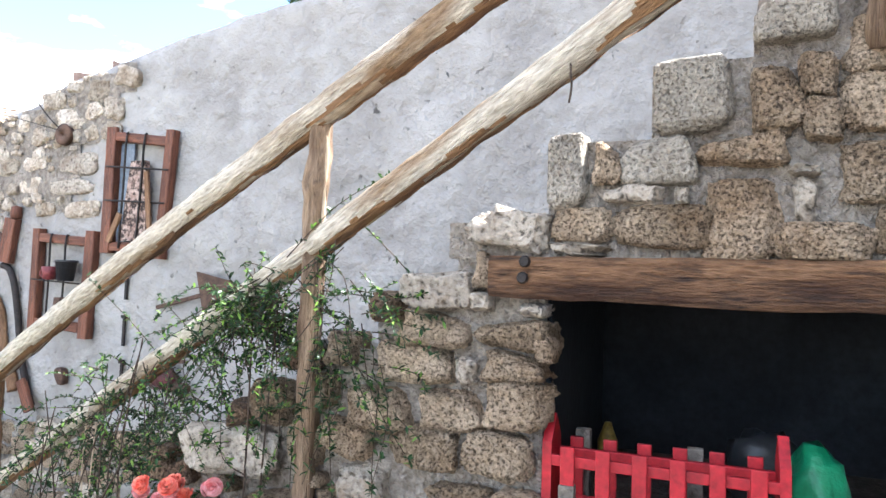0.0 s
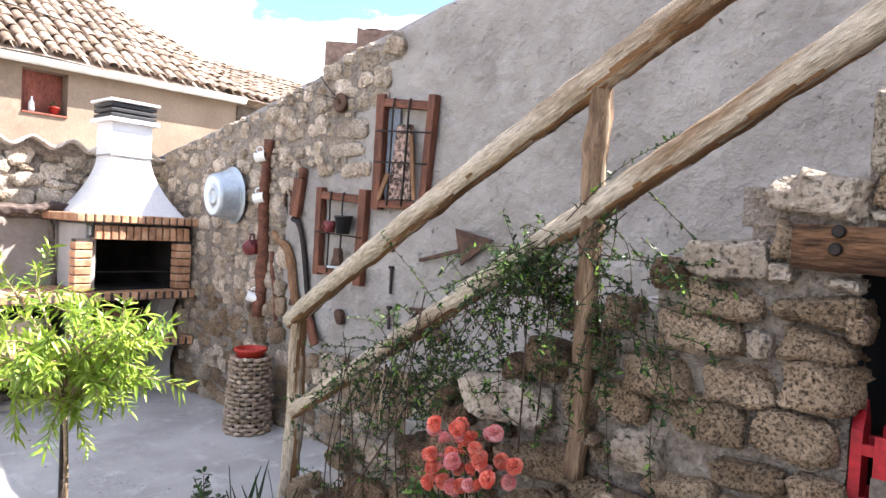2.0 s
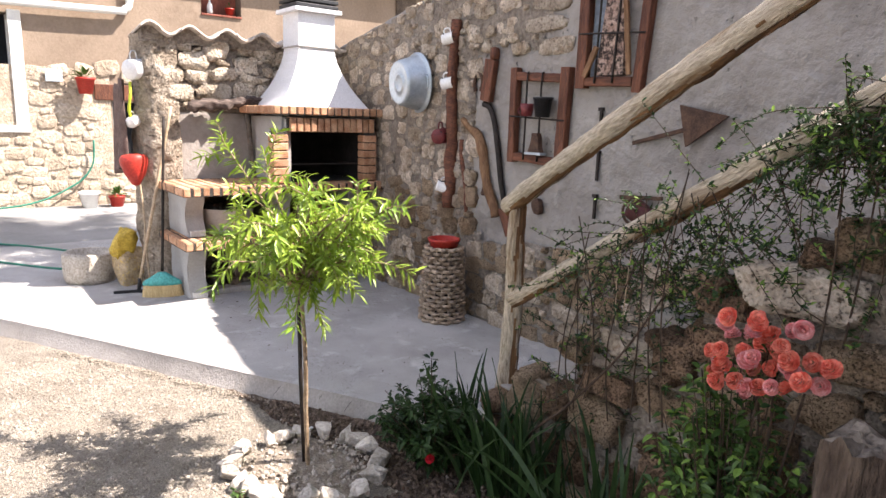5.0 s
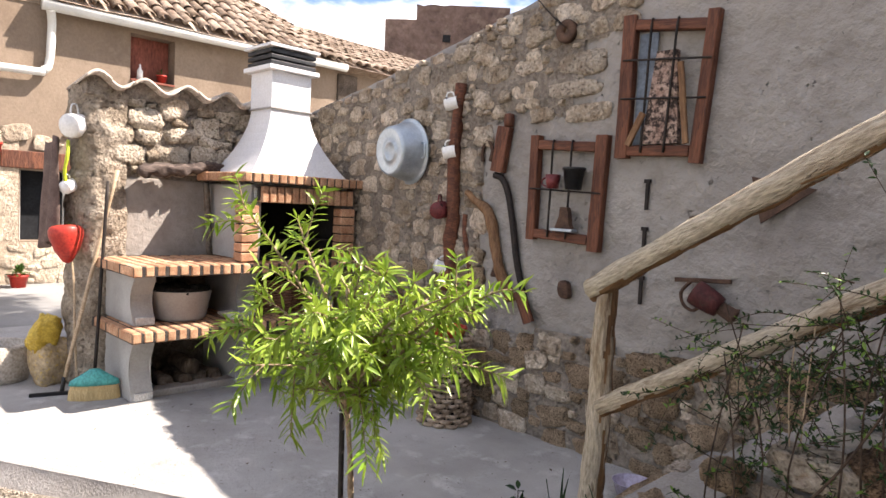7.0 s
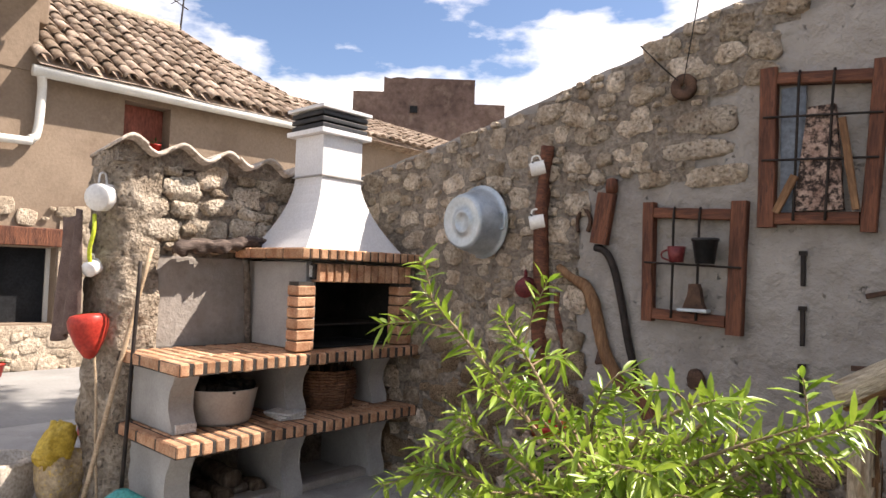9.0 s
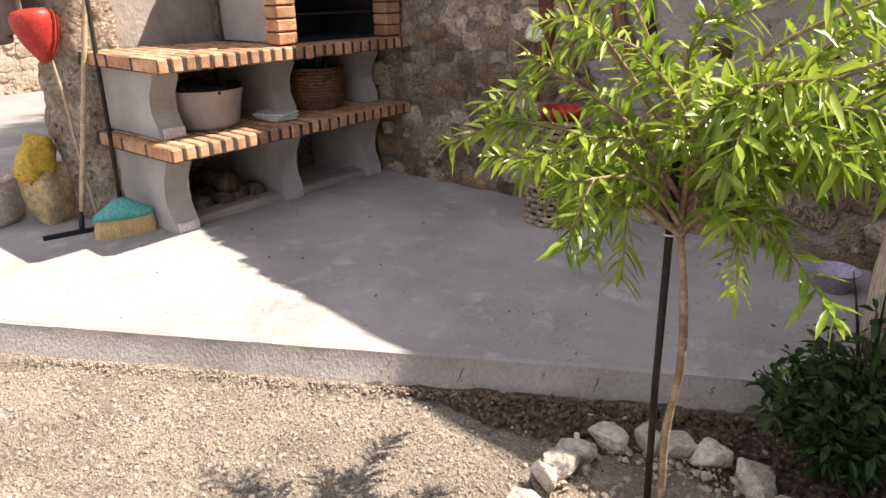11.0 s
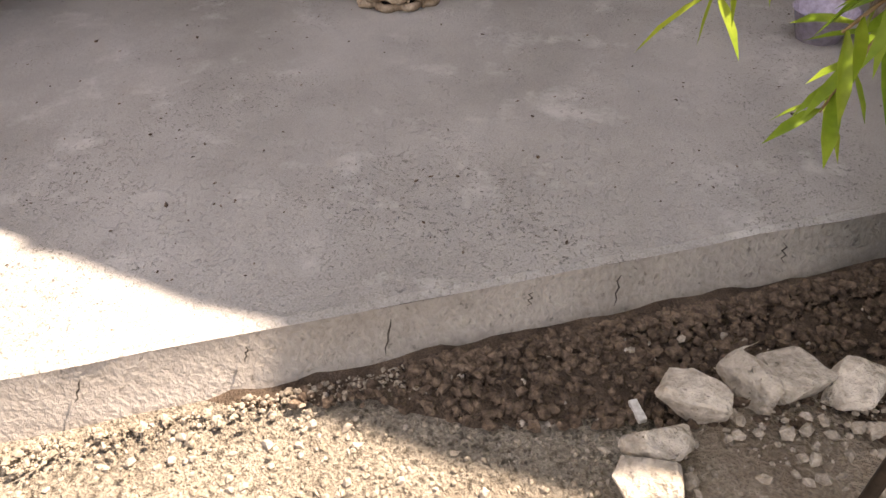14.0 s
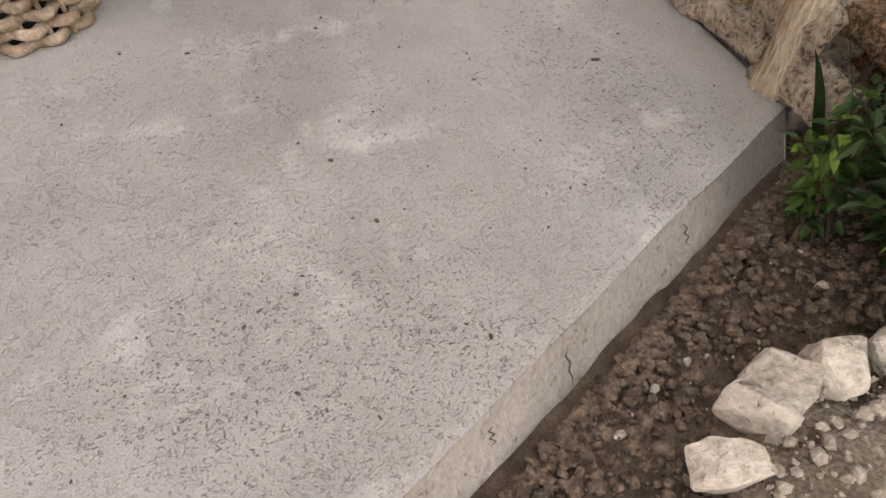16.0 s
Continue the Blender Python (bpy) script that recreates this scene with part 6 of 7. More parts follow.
wire("bail", [(-3.05, HANG - 0.02, 1.055), (-3.09, HANG - 0.03, 1.0), (-3.075, HANG - 0.03, 0.94), (-3.03, HANG - 0.03, 0.915), (-3.0, HANG - 0.03, 0.93)], 0.009, RUST, mal, label="rusty hoop handle")
wh = thing("iron_pulley", "small rusty iron wheel fixed high on the wall", "wheel", (-3.89, WALL_Y, 2.33))
part("wheel", lathe(bmesh.new(), [(0.016, -0.02), (0.06, -0.02), (0.068, -0.012), (0.06, 0.0), (0.068, 0.012), (0.06, 0.02), (0.016, 0.02), (0.016, -0.02)], 24, Matrix.Translation((-3.89, HANG - 0.01, 2.4)) @ Matrix.Rotation(radians(90), 4, "X")), RUST, wh, smooth=True)
wire("rod", [(-3.9, HANG - 0.02, 2.42), (-3.98, HANG - 0.05, 2.5), (-4.1, HANG - 0.08, 2.64)], 0.004, IRON, wh)

cable = tagged(wire("overhead_cable", [(-3.9, WALL_Y - 0.03, 2.42), (-2.7, 0.1, 2.2), (-1.5, -2.6, 2.1), (-0.9, -4.0, 2.08)], 0.0022, IRON, None), "thin dark wire strung across the yard", "wire")

# ---- tall basket with a red bowl ----
bx, by = -4.5, 2.53
tb = thing("tall_wicker_basket", "tall woven wicker basket standing by the wall", "basket", (bx, by, 0))
for k in range(18):                                     # thick strands over and under the stakes
    z = 0.018 + k * 0.031
    r = 0.156 - 0.03 * (z / 0.55) + 0.003 * math.sin(k * 1.7)
    bm = bmesh.new()
    ring = []
    for i in range(85):
        a = 2 * math.pi * i / 84
        q = r + 0.014 * math.sin(11 * a + math.pi * k) + 0.002 * noise.noise(Vector((a * 3, k, 2)))
        ring.append((bx + q * math.cos(a), by + q * math.sin(a), z + 0.004 * noise.noise(Vector((math.cos(a) * 2, math.sin(a) * 2, k)))))
    tube(bm, ring, [0.0145] * 85, 6, cap=False)
    part("strand", bm, WICKER, tb, smooth=True)
# Dark core inside the weave paints the basket's inner shade.
bm = bmesh.new()
lathe(bm, [(0, 0.004), (0.145, 0.004), (0.115, 0.54), (0.105, 0.54)], 18, Matrix.Translation((bx, by, 0)))
part("lining", bm, SHADE_BLACK, tb, smooth=True)
for k in range(18):
    a = k * math.pi / 9
    bm = bmesh.new()
    tube(bm, [(bx + 0.157 * math.cos(a), by + 0.157 * math.sin(a), 0.005), (bx + 0.13 * math.cos(a), by + 0.13 * math.sin(a), 0.56)], [0.006, 0.006], 5)
    part("stake", bm, WICKER, tb)
rb = thing("red_bowl", "red clay pot sitting in the basket's mouth", "pot", (bx, by, 0.53))
part("bowl", lathe(bmesh.new(), [(0, 0), (0.08, 0), (0.112, 0.08), (0.12, 0.085), (0.12, 0.1), (0.105, 0.1), (0.075, 0.02), (0, 0.02)], 24, Matrix.Translation((bx, by, 0.515))), RED_CLAY, rb, smooth=True)

# ---- things at the pillar ----
PX, PY = BACK_X - 0.02, BACK_END - 0.06
sp = thing("strawberry_wall_pot", "red strawberry-shaped clay pot on the pillar", "flower pot", (PX, PY - 0.06, 0.88))
m = Matrix.Translation((-6.49, 0.9, 0.86)) @ Matrix.Rotation(radians(-14), 4, "Y")
part("pot", lathe(bmesh.new(), [(0, 0), (0.03, 0.012), (0.075, 0.09), (0.105, 0.18), (0.108, 0.22), (0.095, 0.245), (0.07, 0.245), (0, 0.22)], 22, m), RED_CLAY, sp, smooth=True)
bm = bmesh.new()
rr = random.Random(6)
for _ in range(26):
    a = rr.uniform(0, 6.28)
    d = Vector((math.cos(a), math.sin(a), rr.uniform(0.2, 1.0)))
    leaf_mesh(bm, m @ Vector((0, 0, 0.235)), d, Vector((0, 0, 1)), rr.uniform(0.06, 0.12), 0.03, 0.4)
part("leaves", bm, LEAF_MID, sp)
mug(-6.52, 0.9, 1.775, (0.6, -0.8, -0.1), label="white enamel pot hanging on the pillar", group="mugs on the pillar", r=0.08, h=0.12)
mug(-6.56, 0.89, 1.36, (0.6, -0.8, -0.3), label="white enamel mug hanging on the pillar", group="mugs on the pillar", r=0.045)
strap = thing("lime_strap", "lime-green plastic strap hanging on the pillar", "strap", (-6.58, 0.93, 1.4))
wire("strap", [(-6.56, 0.91, 1.68), (-6.53, 0.9, 1.58), (-6.55, 0.89, 1.48), (-6.56, 0.9, 1.4)], 0.012, LIME, strap)
ap = thing("hanging_apron", "brown cloth apron hanging on the pillar", "apron", (-6.7, 0.9, 1.1))
bm = bmesh.new()
rows = []
for j in range(14):
    z = 1.68 - j * 0.055
    rows.append([bm.verts.new((-6.93 + i * 0.031, 0.87 + 0.03 * math.sin(i * 1.1 + j * 0.15) - 0.002 * j, z - 0.03 * math.sin(i * 0.5))) for i in range(12)])
for a, b in zip(rows, rows[1:]):
    for k in range(11):
        bm.faces.new((a[k], a[k + 1], b[k + 1], b[k]))
ap_c = part("cloth", bm, CLOTH, ap, smooth=True)
md = ap_c.modifiers.new("thick", "SOLIDIFY")
md.thickness = 0.008

broom = thing("broom", "straw broom with a teal head leaning on the pillar", "broom", (-6.17, 0.98, 0))
tagged(log_along("stick", (-6.2, 0.99, 0.2), (-6.36, 1.1, 1.42), 0.011, 0.011, IRON, broom, 91, wobble=0.05, bend=0.004, n=10), "black striped broom handle")
bmat = Matrix.Translation((-6.17, 0.98, 0)) @ Matrix.Rotation(radians(70), 4, "Z")
bm = bmesh.new()
rows = []
for z, w, d in ((0.0, 0.155, 0.05), (0.05, 0.15, 0.048), (0.11, 0.135, 0.035)):
    rows.append([bm.verts.new(bmat @ Vector((w * math.cos(t), d * math.sin(t) * (1 + 0.1 * math.sin(9 * t)), z))) for t in [2 * math.pi * i / 24 for i in range(24)]])
for a, b in zip(rows, rows[1:]):
    for k in range(24):
        bm.faces.new((a[k], a[(k + 1) % 24], b[(k + 1) % 24], b[k]))
bm.faces.new(rows[0][::-1])
part("bristles", bm, BRISTLE, broom, "straw-yellow bristles")
bm = bmesh.new()
rows = []
for z, w, d in ((0.1, 0.15, 0.05), (0.13, 0.14, 0.046), (0.16, 0.09, 0.03), (0.2, 0.03, 0.02)):
    rows.append([bm.verts.new(bmat @ Vector((w * math.cos(t), d * math.sin(t), z))) for t in [2 * math.pi * i / 24 for i in range(24)]])
for a, b in zip(rows, rows[1:]):
    for k in range(24):
        bm.faces.new((a[k], a[(k + 1) % 24], b[(k + 1) % 24], b[k]))
bm.faces.new(rows[-1])
bm.faces.new(rows[0][::-1])
part("head", bm, TEAL, broom, "teal plastic broom head", smooth=True)
sq = thing("squeegee", "wooden-handled floor squeegee leaning on the pillar", "squeegee", (-6.42, 0.86, 0))
log_along("stick", (-6.38, 0.86, 0.1), (-6.36, 1.16, 1.5), 0.013, 0.013, STICK, sq, 92, wobble=0.05, bend=0.004, n=10)
part("blade", box(bmesh.new(), (-0.16, -0.012, 0.0), (0.16, 0.012, 0.025), 0.004, Matrix.Translation((-6.38, 0.82, 0.002)) @ Matrix.Rotation(radians(75), 4, "Z")), PLASTIC_BLACK, sq)
log_along("socket", (-6.38, 0.845, 0.02), (-6.38, 0.86, 0.12), 0.014, 0.014, PLASTIC_BLACK, sq, 93, wobble=0.02, bend=0, n=3)
tagged(log_along("thin_cane", (-6.36, 0.93, 0.0), (-6.52, 0.93, 0.95), 0.008, 0.007, STICK, None, 94, n=8), "thin wooden cane leaning on the pillar", "cane")

trough = thing("stone_trough", "round carved stone trough on the court floor", "trough", (-7.0, 0.62, 0))
part("bowl", lathe(bmesh.new(), [(0, 0), (0.19, 0), (0.21, 0.05), (0.215, 0.24), (0.2, 0.26), (0.165, 0.26), (0.15, 0.14), (0, 0.12)], 28, Matrix.Translation((-7.0, 0.6, 0))), TROUGH, trough, smooth=True)
sack = new("plastic_sack", stone_mesh(240, SACKING, squareness=0.6, rough=0.22, sub=3, name="plastic_sack"))
sack.matrix_basis = Matrix.Translation((-6.72, 0.86, 0.15)) @ Matrix.Rotation(radians(20), 4, "Z") @ Matrix.Diagonal((0.22, 0.24, 0.36, 1))
tagged(sack, "crumpled half-full printed plastic sack", "sack")
ys_ = new("yellow_bag", stone_mesh(244, YELLOW, squareness=0.45, rough=0.24, sub=4, name="yellow_bag"))
ys_.matrix_basis = Matrix.Translation((-6.7, 0.82, 0.36)) @ Matrix.Rotation(radians(-28), 4, "X") @ Matrix.Rotation(radians(-14), 4, "Y") @ Matrix.Diagonal((0.15, 0.17, 0.25, 1))
tagged(ys_, "yellow plastic bag lying on the sack", "bag")
rt = thing("red_tray", "small red plastic tray behind the sack", "tray", (-6.78, 1.05, 0.3))
part("tray", box(bmesh.new(), (-6.85, 0.98, 0.36), (-6.7, 1.06, 0.42), 0.012), RED_PAINT, rt)


# ---- sapling ----
def limb(bm, pts, r0, r1, seg=6, wob=0.12, seed=0):
    line = smooth_line(pts, 5)
    tube(bm, line, [r0 + (r1 - r0) * i / (len(line) - 1) for i in range(len(line))], seg, wob, seed)
    return line


sap = thing("young_tree", "slender young tree with long willowy leaves", "tree", (-3.233, 0.835, -0.1))
bm = bmesh.new()
FORK = Vector((-3.277, 0.83, 0.69))
limb(bm, [(-3.233, 0.835, -0.11), (-3.252, 0.835, 0.16), (-3.238, 0.83, 0.38), (-3.252, 0.83, 0.55), FORK], 0.0108, 0.0085, 8, 0.3)
LEADER = Vector((-3.32, 0.84, 1.08))
limb(bm, [FORK, FORK.lerp(LEADER, 0.5) + Vector((0.015, 0, 0)), LEADER], 0.01, 0.004, 7, 0.2, 2)
rnd = random.Random(77)
TIPS = [(-3.66, 0.63, 1.36), (-2.86, 0.9, 1.13), (-3.68, 0.68, 0.84), (-3.02, 1.0, 0.88), (-3.53, 0.78, 1.3), (-3.3, 0.88, 1.14), (-3.14, 0.7, 1.03), (-3.55, 0.64, 1.06), (-3.2, 1.15, 0.98), (-3.62, 1.0, 1.1),
        (-3.1, 0.66, 0.97), (-3.42, 0.6, 0.93), (-3.7, 0.86, 0.8), (-3.08, 1.1, 0.87), (-3.55, 1.05, 0.82), (-2.94, 0.8, 0.9), (-3.45, 1.06, 1.02), (-3.2, 0.76, 0.94), (-3.47, 0.93, 0.8), (-3.0, 0.5, 1.08), (-3.02, 0.6, 1.0), (-3.4, 0.52, 0.86), (-3.62, 0.58, 0.95), (-3.36, 0.72, 1.08), (-3.02, 0.95, 0.95), (-3.04, 0.95, 0.86), (-3.43, 0.8, 0.78), (-3.1, 0.74, 0.78), (-3.3, 1.0, 0.8), (-3.09, 0.82, 0.76), (-2.82, 0.98, 1.13), (-2.78, 0.85, 1.15), (-2.98, 0.72, 1.18), (-3.02, 0.86, 1.14)]
twigs = []
for k, tip in enumerate(TIPS):
    tip = Vector(tip)
    start = FORK.lerp(LEADER, min(rnd.uniform(0.0, 0.6), max(0.0, (tip.z - FORK.z - 0.14) / 0.5)))
    mid = start.lerp(tip, 0.5) + Vector((rnd.uniform(-0.05, 0.05), rnd.uniform(-0.05, 0.05), 0.05))
    line = limb(bm, [start, mid, tip], 0.008, 0.002, 5, 0.1, k)
    twigs.append(line)
    for _ in range(3):
        i = rnd.randrange(len(line) // 3, len(line) - 1)
        d = (line[i + 1] - line[i]).normalized()
        d2 = (d + Vector((rnd.gauss(0, 0.55), rnd.gauss(0, 0.55), rnd.gauss(-0.1, 0.4)))).normalized()
        L = rnd.uniform(0.1, 0.22)
        side = limb(bm, [line[i], line[i] + d2 * L * 0.5, line[i] + d2 * L - Vector((0, 0, 0.03))], 0.003, 0.0012, 4, 0, k)
        twigs.append(side)
part("trunk", bm, STEM, sap, "thin brown trunk and limbs", smooth=True)
bm = bmesh.new()
for line in twigs:
    total = sum((b - a).length for a, b in zip(line, line[1:]))
    n = int(total / 0.0068)
    for j in range(n):
        t = (j + 0.5) / n
        if t < 0.26:
            continue
        f = t * (len(line) - 1)
        i = min(int(f), len(line) - 2)
        p, d = line[i].lerp(line[i + 1], f - i), (line[i + 1] - line[i]).normalized()
        a = j * 2.4 + rnd.uniform(-0.5, 0.5)
        u = d.orthogonal().normalized()
        v = d.cross(u)
        out = (u * math.cos(a) + v * math.sin(a)) * rnd.uniform(0.6, 1.2) + d * rnd.uniform(0.35, 0.9) + Vector((0, 0, -0.12))
        L = rnd.uniform(0.042, 0.08)
        leaf_mesh(bm, p, out, Vector((rnd.gauss(0, 0.45), rnd.gauss(0, 0.45), 1)), L, L * rnd.uniform(0.18, 0.24), rnd.uniform(0.05, 0.3))
part("leaves", bm, LEAF, sap, "bright yellow-green lance-shaped leaves", smooth=True)

stake = thing("plant_stake", "thin dark metal stake tied to the sapling", "stake", (-3.272, 0.835, -0.1))
bm = bmesh.new()
tube(bm, [(-3.272, 0.835, -0.12), (-3.29, 0.83, 0.3), (-3.306, 0.828, 0.86)], [0.009, 0.009, 0.009], 8)
part("rod", bm, IRON, stake, smooth=True)
bm = bmesh.new()
ring = [(-3.3 + 0.014 * math.cos(a), 0.829 + 0.014 * math.sin(a), 0.69) for a in [i * 0.628 for i in range(11)]]
tube(bm, ring, [0.0025] * 11, 5, cap=False)
part("tie", bm, PAPER, stake, "pale plant tie")

# ---- ring of rocks ----
def rock_mesh(seed, material):
    """An angular broken rock: the hull of a few corners, its edges chipped and its faces roughened."""
    r = random.Random(seed)
    bm = bmesh.new()
    for _ in range(15):
        d = Vector((r.gauss(0, 1), r.gauss(0, 1), r.gauss(0, 1))).normalized()
        bm.verts.new(Vector([math.copysign(abs(c) ** 0.7, c) for c in d]) * r.uniform(0.42, 0.52))
    hull = bmesh.ops.convex_hull(bm, input=bm.verts)
    bmesh.ops.delete(bm, geom=[v for v in bm.verts if not v.link_faces], context="VERTS")
    bmesh.ops.dissolve_limit(bm, angle_limit=0.3, verts=bm.verts, edges=bm.edges)
    bmesh.ops.bevel(bm, geom=list(bm.edges), offset=0.035, segments=1, affect="EDGES")
    bmesh.ops.triangulate(bm, faces=bm.faces)
    bmesh.ops.subdivide_edges(bm, edges=bm.edges, cuts=2, use_grid_fill=True)
    for v in bm.verts:
        v.co *= 1 + 0.07 * noise.noise(v.co * 5 + Vector((seed, 0, 0))) + 0.05 * noise.noise(v.co * 13 + Vector((seed, 9, 0)))
    me = bpy.data.meshes.new("rock")
    bm.to_mesh(me)
    bm.free()
    me.materials.append(material)
    return me


rocks = [rock_mesh(400 + i, ROCK) for i in range(8)]
RING = [(-3.53, 0.94), (-3.47, 1.03), (-3.39, 1.08), (-3.3, 1.13), (-3.2, 1.13), (-3.08, 1.1), (-2.99, 1.03), (-2.92, 0.92), (-2.93, 0.79), (-2.96, 0.7), (-3.03, 0.63), (-3.1, 0.57),
        (-3.18, 0.54), (-3.26, 0.53), (-3.35, 0.53), (-3.43, 0.56), (-3.48, 0.62), (-3.53, 0.66), (-3.545, 0.76), (-3.535, 0.85)]
for k, (x, y) in enumerate(RING):
    s_ = rnd.uniform(0.095, 0.122)
    o = new("rock", rocks[k % 8])
    o.matrix_basis = Matrix.Translation((x, y, GROUND + s_ * 0.3)) @ Matrix.Rotation(rnd.uniform(0, 6.28), 4, "Z") @ Matrix.Rotation(rnd.uniform(-0.4, 0.4), 4, "X") @ Matrix.Diagonal((s_ * rnd.uniform(0.95, 1.35), s_, s_ * rnd.uniform(0.75, 1.0), 1))
    tagged(o, "pale broken limestone rock of the planting ring", "rock", "rocks round the sapling")
foil = tagged(part("foil_scrap", box(bmesh.new(), (-0.008, -0.022, 0), (0.008, 0.022, 0.012), 0.003, Matrix.Translation((-3.56, 1.0, GROUND + 0.012)) @ Matrix.Rotation(0.5, 4, "Z")), PAPER), "crumpled white scrap on the soil", "litter")

# ---- gravel and clods ----
peb = []
for k in range(5):
    bm = bmesh.new()
    bmesh.ops.create_icosphere(bm, subdivisions=1, radius=0.5)
    for v in bm.verts:
        v.co *= rnd.uniform(0.7, 1.25)
        v.co.z *= 0.85
    me = bpy.data.meshes.new("pebble")
    bm.to_mesh(me)
    bm.free()
    peb.append(me)


def on_slab(x, y):
    return (Vector((x, y)) - SLAB_A).dot(Vector((-SLAB_DIR.y, SLAB_DIR.x))) < 0.075 and x < SLAB_A.x + 0.02


def scatter(n, lo, hi, small, large, ok):
    out = []
    while len(out) < n:
        x, y = rnd.uniform(lo[0], hi[0]), rnd.uniform(lo[1], hi[1])
        if not on_slab(x, y) and ok(x, y):
            d = small + (large - small) * rnd.random() ** 4
            out.append((rnd.choice(peb), Matrix.Translation((x, y, ground_height(x, y) + 0.012 * in_bed(x, y) + d * 0.1)) @ Euler((rnd.uniform(-0.5, 0.5), rnd.uniform(-0.5, 0.5), rnd.uniform(0, 6.28))).to_matrix().to_4x4() @ Matrix.Diagonal((d * rnd.uniform(0.8, 1.5), d, d, 1))))
    return out


joined("gravel", scatter(8000, (-5.4, -0.7), (-2.0, 1.2), 0.003, 0.02, lambda x, y: not in_bed(x, y)), PEBBLE, None, "loose pale gravel on the earth", smooth=False)
joined("earth_crumbs", scatter(24000, (-5.4, -0.5), (-2.0, 1.2), 0.003, 0.014, lambda x, y: not in_bed(x, y)), EARTH, None, "dry tan crumbs of trodden earth", smooth=False)
joined("soil_clods", scatter(15000, (-4.3, 0.3), (-1.9, 1.62), 0.003, 0.026, in_bed), CLOD, None, "dark crumbs and clods of soil", smooth=False)
# Shaded stretch of the edge: shade is put into the dark colour.
edge_clods = []
for _ in range(2200):
    p = SLAB_A + SLAB_DIR * rnd.uniform(-0.1, 1.2)
    x, y = p.x, p.y - 0.09 - abs(rnd.gauss(0, 0.03))
    d = 0.004 + 0.02 * rnd.random() ** 3
    edge_clods.append((rnd.choice(peb), Matrix.Translation((x, y, GROUND + 0.012 + rnd.uniform(0, 0.012))) @ Matrix.Rotation(rnd.uniform(0, 6.28), 4, "Z") @ Matrix.Diagonal((d * rnd.uniform(0.8, 1.6), d, d, 1))))
joined("edge_clods", edge_clods, CLOD, None, "crumbs heaped along the slab edge, dark for its shaded stretch", smooth=False)
# Sunlit stretch of the edge: sun is put into the pale colour.
foot_crumbs = []
for _ in range(1800):
    p = SLAB_A + SLAB_DIR * rnd.uniform(1.1, 2.9)
    x, y = p.x, p.y - 0.085 - abs(rnd.gauss(0, 0.035))
    d = 0.003 + 0.011 * rnd.random() ** 3
    foot_crumbs.append((rnd.choice(peb), Matrix.Translation((x, y, GROUND + 0.002 + rnd.uniform(0, 0.012))) @ Matrix.Rotation(rnd.uniform(0, 6.28), 4, "Z") @ Matrix.Diagonal((d * rnd.uniform(0.8, 1.6), d, d, 1))))
joined("foot_crumbs", foot_crumbs, EARTH, None, "crumbs heaped along the slab's foot, pale for its sunlit stretch", smooth=False)
joined("bed_pebbles", scatter(420, (-4.3, 0.3), (-1.6, 1.6), 0.004, 0.022, in_bed), PEBBLE, None, "small pale pebbles in the garden soil", smooth=False)

ring_ok = lambda x, y: (x - RING_C.x) ** 2 + (y - RING_C.y) ** 2 < 0.085
joined("ring_gravel", [(me, Matrix.Translation((0, 0, 0.025)) @ m) for me, m in scatter(900, (-3.55, 0.5), (-2.9, 1.15), 0.004, 0.03, ring_ok)], PEBBLE, None, "loose stones inside the planting ring", smooth=False)
# grit and dry bits on the terrace
bits = []
for _ in range(520):
    x, y = rnd.uniform(-6.0, -2.98), rnd.uniform(0.3, 2.7)
    if (Vector((x, y)) - SLAB_A).dot(Vector((-SLAB_DIR.y, SLAB_DIR.x))) < -0.06:
        d = rnd.uniform(0.002, 0.006) if rnd.random() < 0.93 else rnd.uniform(0.006, 0.013)
        bits.append((rnd.choice(peb), Matrix.Translation((x, y, 0.005 + d * 0.15)) @ Matrix.Rotation(rnd.uniform(0, 6.28), 4, "Z") @ Matrix.Diagonal((d * rnd.uniform(1, 2.2), d, d * 0.7, 1))))
joined("terrace_grit", bits, CLOD, None, "dark grit scattered on the concrete", smooth=False)

